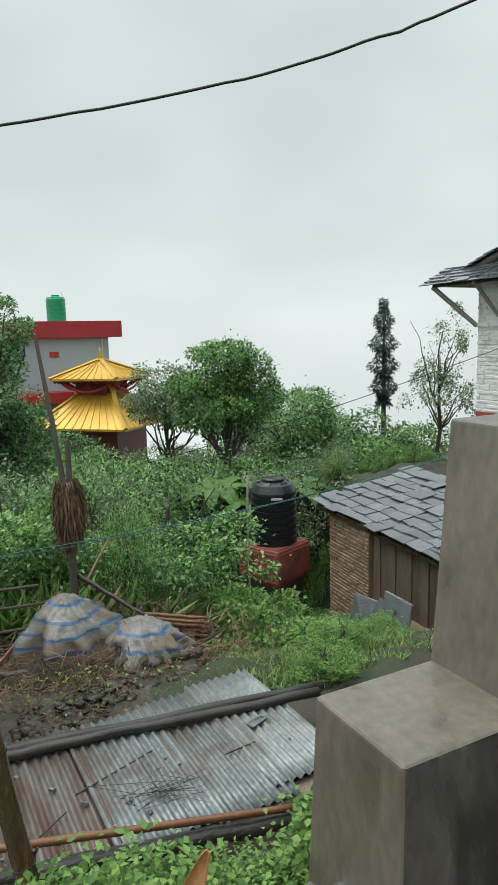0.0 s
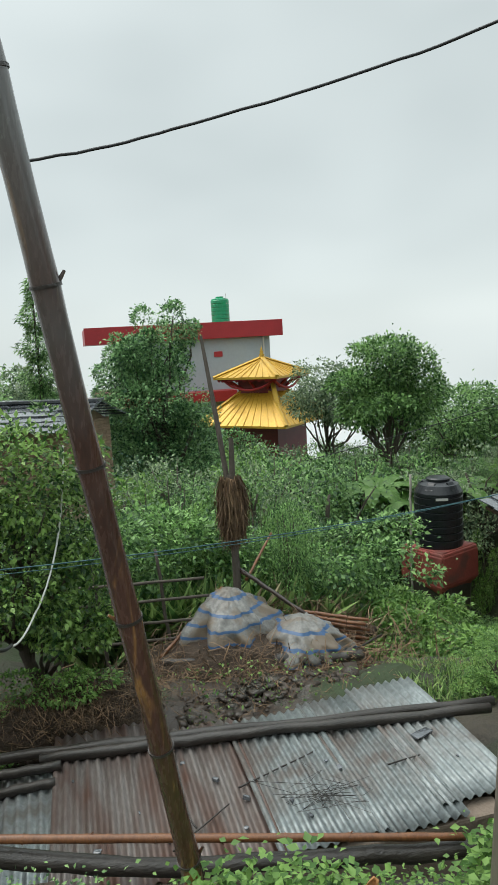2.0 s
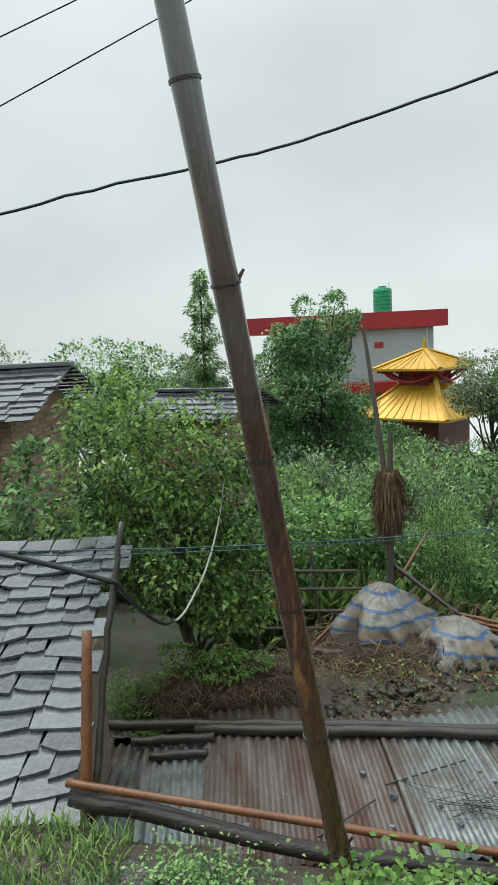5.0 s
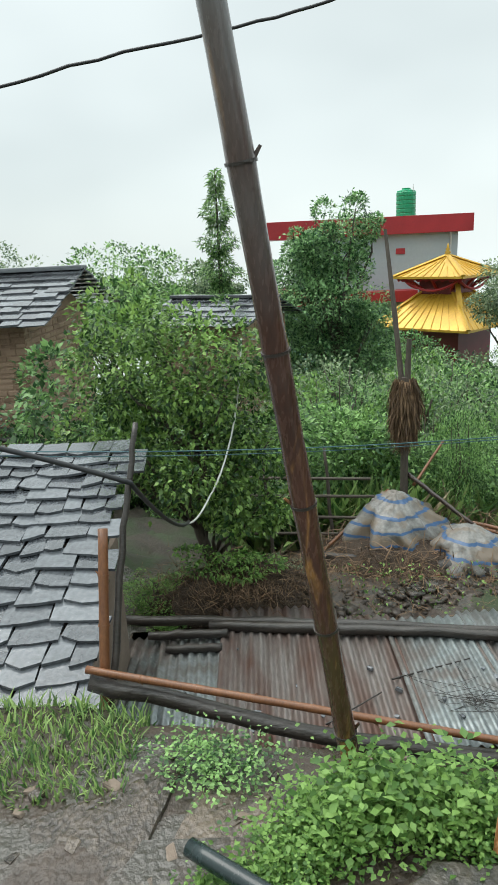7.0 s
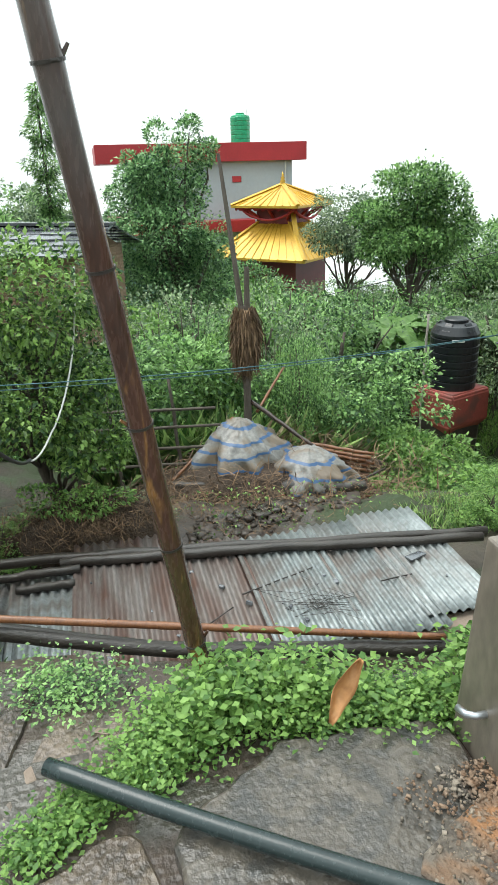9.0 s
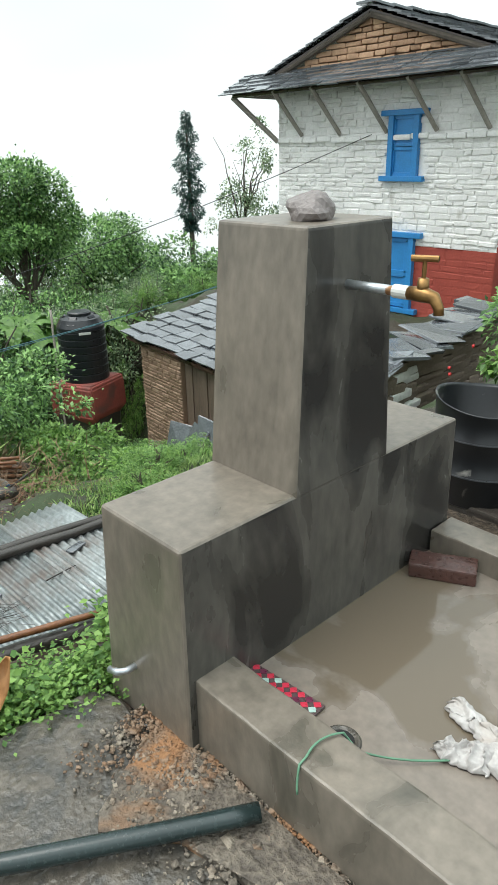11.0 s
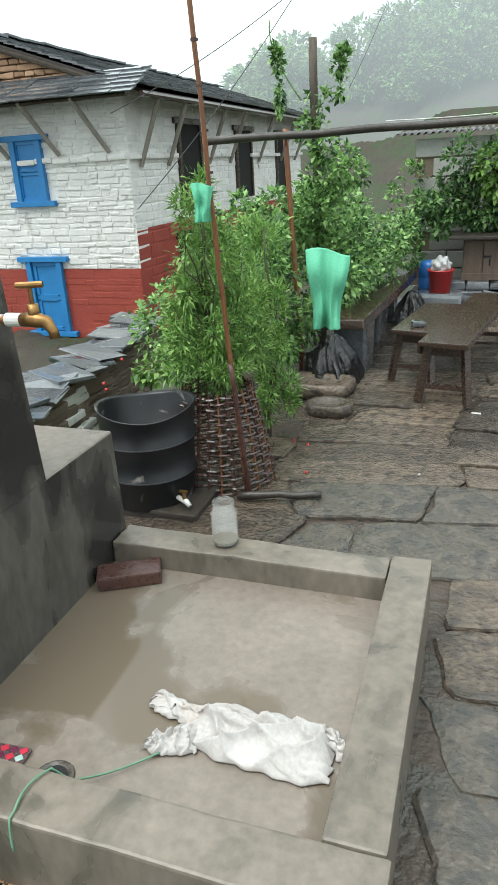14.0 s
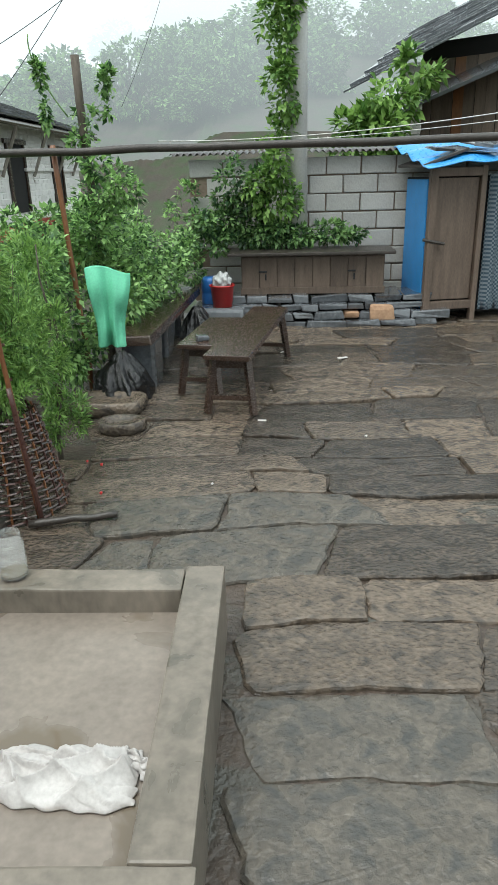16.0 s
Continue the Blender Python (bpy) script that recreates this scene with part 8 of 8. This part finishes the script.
def rubble_stuff(name, region, n, size, seed, material, label, height=None, falloff=None):
    """Crumbs of stone and mortar over a stretch of ground, joined."""
    r = rng_of(seed)
    cube = np.array([(x, y, z) for x in (-1, 1) for y in (-1, 1) for z in (-1, 1)], float)
    quad = np.array([(0, 1, 3, 2), (4, 6, 7, 5), (0, 4, 5, 1), (2, 3, 7, 6), (0, 2, 6, 4), (1, 5, 7, 3)])
    x, y = r.uniform(region[0], region[1], n), r.uniform(region[2], region[3], n)
    if falloff is not None:
        keep = r.random(n) < np.clip(1 - (falloff - y) / (falloff - region[2]), 0, 1) ** 1.5
        x, y = x[keep], y[keep]
    n = len(x)
    z = np.full(n, height) if height is not None else ground_z(x, y)
    d = size * np.exp(r.normal(0, 0.5, n))[:, None] * np.array((1.2, 0.9, 0.5))
    v = cube[None] * d[:, None] * (1 + r.uniform(-0.35, 0.35, (n, 8, 3)))
    a = r.uniform(0, 6.3, n)
    c, q = np.cos(a)[:, None], np.sin(a)[:, None]
    v = np.stack([v[..., 0] * c - v[..., 1] * q, v[..., 0] * q + v[..., 1] * c, v[..., 2]], -1) + np.stack([x, y, z], -1)[:, None]
    f = quad[None] + (np.arange(n) * 8)[:, None, None]
    return tagged(raw(name, v.reshape(-1, 3), f.reshape(-1, 4), material), label, "rubble", kind="stuff")


M_CRUMB = mat("pale_crumbled_mortar", ((0.07, 0.058, 0.046), (0.30, 0.255, 0.20)), rough=0.7, scale=12, fine=60, bump=1.0, bumpd=0.02, island=1.0, stain=(0.27, 0.135, 0.06), stain_scale=3.5, stain_at=(0.5, 0.62))
flag(bpy.data.objects['courtyard'], [(-0.16, 0.02), (0.6, 0.02), (0.52, -0.1), (0.2, -0.2), (0.02, -0.34), (-0.08, -0.2)], -0.131, 0.03, rng_of(305), M_CRUMB, 'mortar_spill')
rubble_stuff("crumbled_mortar", (-0.24, 0.62, -0.34, 0.03), 9000, 0.0024, 301, M_CRUMB, "crumbs of pale and rust-coloured mortar beside the tap stand", -0.135, 0.03)
rubble_stuff("bank_debris", (-5.65, -4.2, -2.2, 1.7), 700, 0.022, 302, M_MUD, "broken slate and stones on the muddy bank")
straw_stuff("bank_litter", (-4.9, -0.1, -1.86), (0.4, 1.3, 0.06), 1800, 0.16, 304, "dead stalks and litter on the muddy bank")

# ---- barn, far houses and the misty hillside ----
bn = empty("timber_barn", pose(5.2, 12.9, 1.0, 0, 0, -38), "dark timber barn with a slate eave", "barn")
# Near-black box paints the gloom behind the barn's boards.
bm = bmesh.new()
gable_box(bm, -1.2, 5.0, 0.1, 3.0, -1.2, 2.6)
part("wall", bm, M_INNERSHADE, bn)
for k in range(24):
    bm = bmesh.new()
    box(bm, (-1.05 + k * 0.21, 0.06 + 0.02 * (k % 2), 1.0), (0.2, 0.03, 2.6), bevel=0.004)
    part("board", bm, M_CANE if k == 3 else M_WOOD, bn)
bm = bmesh.new()
wall_courses(bm, -1.6, -1.1, -1.2, 2.3, 0.12, 0.22, 0.03, rng_of(270))
box(bm, (-1.35, 0.3, 0.5), (0.48, 0.5, 3.5))
o = part("stone_corner", bm, M_WHITEWASH, bn)
o["kind"] = "stuff"
bm = bmesh.new()
slate_field(bm, (-2.4, -0.7, 1.8), (0.955, 0, 0.295), (0, 0.9, 0.45), 7.5, 3.0, 0.28, 0.4, rng_of(271), 0.03, 0.03)
box(bm, (0.9, 0.6, 2.68), (7.0, 2.6, 0.06), pose(0, 0, 0, 26, -17, 0))
part("roof", bm, M_SLATE, bn, "slate roof edge seen from below")["kind"] = "stuff"
vine("barn_creeper", [(3.4, 12.2, 2.6, 0.5, 0.6, 0.7), (3.2, 12.0, 1.9, 0.6, 0.6, 0.5), (3.9, 12.2, 2.9, 0.4, 0.4, 0.4)], 1500, 0.2, L_LIGHT, 272, "broad-leaved creeper beside the barn", clump=0.25)


def far_box_house(at, w, d, h, wall, roof, label, turn=0, seed=0):
    t = empty("village_house", pose(*at, 0, 0, turn), label, "house", "village houses")
    bm = bmesh.new()
    gable_box(bm, -w / 2, w / 2, -d / 2, d / 2, -3, h)
    part("wall", bm, wall, t)
    bm = bmesh.new()
    box(bm, (0, 0, h + 0.35), (w + 0.8, d + 0.8, 0.15), pose(0, 0, 0, 9, 0, 0), bevel=0.03)
    part("roof", bm, roof, t)
    for k in (-1, 0, 1):
        # Window slabs carry the dark of the rooms as near-black colour.
        bm = bmesh.new()
        box(bm, (k * w * 0.3, -d / 2 - 0.02, h * 0.5), (w * 0.13, 0.06, h * 0.4), bevel=0.01)
        part("window", bm, M_INNERSHADE, t)
    return t


far_box_house((8.6, 58.5, 3.6), 3.0, 3.0, 2.6, M_BLUE, M_BLUETARP, "far bright blue house on the hillside", -10)
far_box_house((5.2, 52, 2.7), 5.0, 3.5, 1.3, M_WHITEWASH, M_SLATE, "far low pale house with a tin roof", 8)
far_box_house((-8.5, 60, 3.0), 5, 4, 3.2, M_GREYWALL, M_SLATE, "far grey house among hillside trees", 5)
far_box_house((-13.0, 66, 4.5), 5, 4, 3.0, M_BRICK, M_SLATE, "far brick house among hillside trees", -8)
far_box_house((-6.0, 75, 9.0), 6, 4, 2.4, M_WHITEWASH, M_SLATE, "far pale house high on the hillside", 12)
far_box_house((2.0, 92, 16.0), 6, 4, 2.4, M_WHITEWASH, M_SLATE, "far pale house high on the hillside", -12)
_r = rng_of(280)
HILL = shrub("hillside_bush", 279, L_DEEP, "leafy tree on the misty hillside", 0.085, 2600)
tagged(HILL, category="tree", group="hillside trees")
for k in range(170):
    x, y = _r.uniform(-24, 36), 36 + 60 * _r.random() ** 1.3
    h, w = _r.uniform(2.0, 4.5), _r.uniform(2.8, 5.5)
    own = HILL.scale if k else (1, 1, 1)
    m = pose(x, y, gz(x, y) - 0.3, 0, 0, _r.uniform(0, 360)) @ Matrix.Diagonal((w / own[0], w / own[1], h / own[2], 1))
    if k:
        copy_thing(HILL, m)
    else:
        HILL.matrix_basis = m
build_conifer((-0.5, 66), gz(-0.5, 66) + 7.5, 1.8, 281, "dark conifer on the misty hillside", "conifer")

# See-through emission stands in for mist: painted haze, thicker with height.
def haze_material(name, colour, amount):
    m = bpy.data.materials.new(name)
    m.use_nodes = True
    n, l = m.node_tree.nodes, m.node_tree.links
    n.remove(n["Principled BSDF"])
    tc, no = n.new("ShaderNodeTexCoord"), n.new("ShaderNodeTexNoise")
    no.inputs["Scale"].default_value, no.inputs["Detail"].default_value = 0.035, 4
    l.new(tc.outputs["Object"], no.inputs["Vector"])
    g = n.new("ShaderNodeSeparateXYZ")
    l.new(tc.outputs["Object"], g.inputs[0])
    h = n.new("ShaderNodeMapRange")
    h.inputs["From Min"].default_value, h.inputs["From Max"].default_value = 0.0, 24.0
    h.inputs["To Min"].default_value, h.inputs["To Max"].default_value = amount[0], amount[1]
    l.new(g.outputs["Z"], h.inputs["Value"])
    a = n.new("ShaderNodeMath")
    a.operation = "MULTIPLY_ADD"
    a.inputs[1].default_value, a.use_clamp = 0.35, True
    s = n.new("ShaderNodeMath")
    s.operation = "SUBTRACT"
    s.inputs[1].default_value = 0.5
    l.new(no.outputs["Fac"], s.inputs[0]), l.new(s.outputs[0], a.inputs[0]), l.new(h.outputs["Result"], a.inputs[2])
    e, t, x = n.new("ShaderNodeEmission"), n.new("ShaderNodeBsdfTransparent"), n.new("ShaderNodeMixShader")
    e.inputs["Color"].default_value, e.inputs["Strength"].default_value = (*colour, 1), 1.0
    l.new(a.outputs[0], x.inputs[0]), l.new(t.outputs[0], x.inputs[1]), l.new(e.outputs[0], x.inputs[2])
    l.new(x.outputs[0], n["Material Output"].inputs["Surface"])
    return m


# Curved glowing sheets hung among the hillside trees paint the haze.
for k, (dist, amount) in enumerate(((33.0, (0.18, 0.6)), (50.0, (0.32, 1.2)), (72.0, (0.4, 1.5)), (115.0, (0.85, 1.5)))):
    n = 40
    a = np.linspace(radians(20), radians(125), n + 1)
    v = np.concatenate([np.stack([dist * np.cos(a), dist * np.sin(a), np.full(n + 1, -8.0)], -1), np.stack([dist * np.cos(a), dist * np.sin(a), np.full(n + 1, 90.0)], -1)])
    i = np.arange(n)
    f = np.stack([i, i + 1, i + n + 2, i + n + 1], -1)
    o = raw("mist_backdrop", v, f, haze_material("glowing_haze", (0.78, 0.90, 0.92), amount))
    tagged(o, "glowing see-through sheet that paints haze over the hillside", "mist", kind="structure")
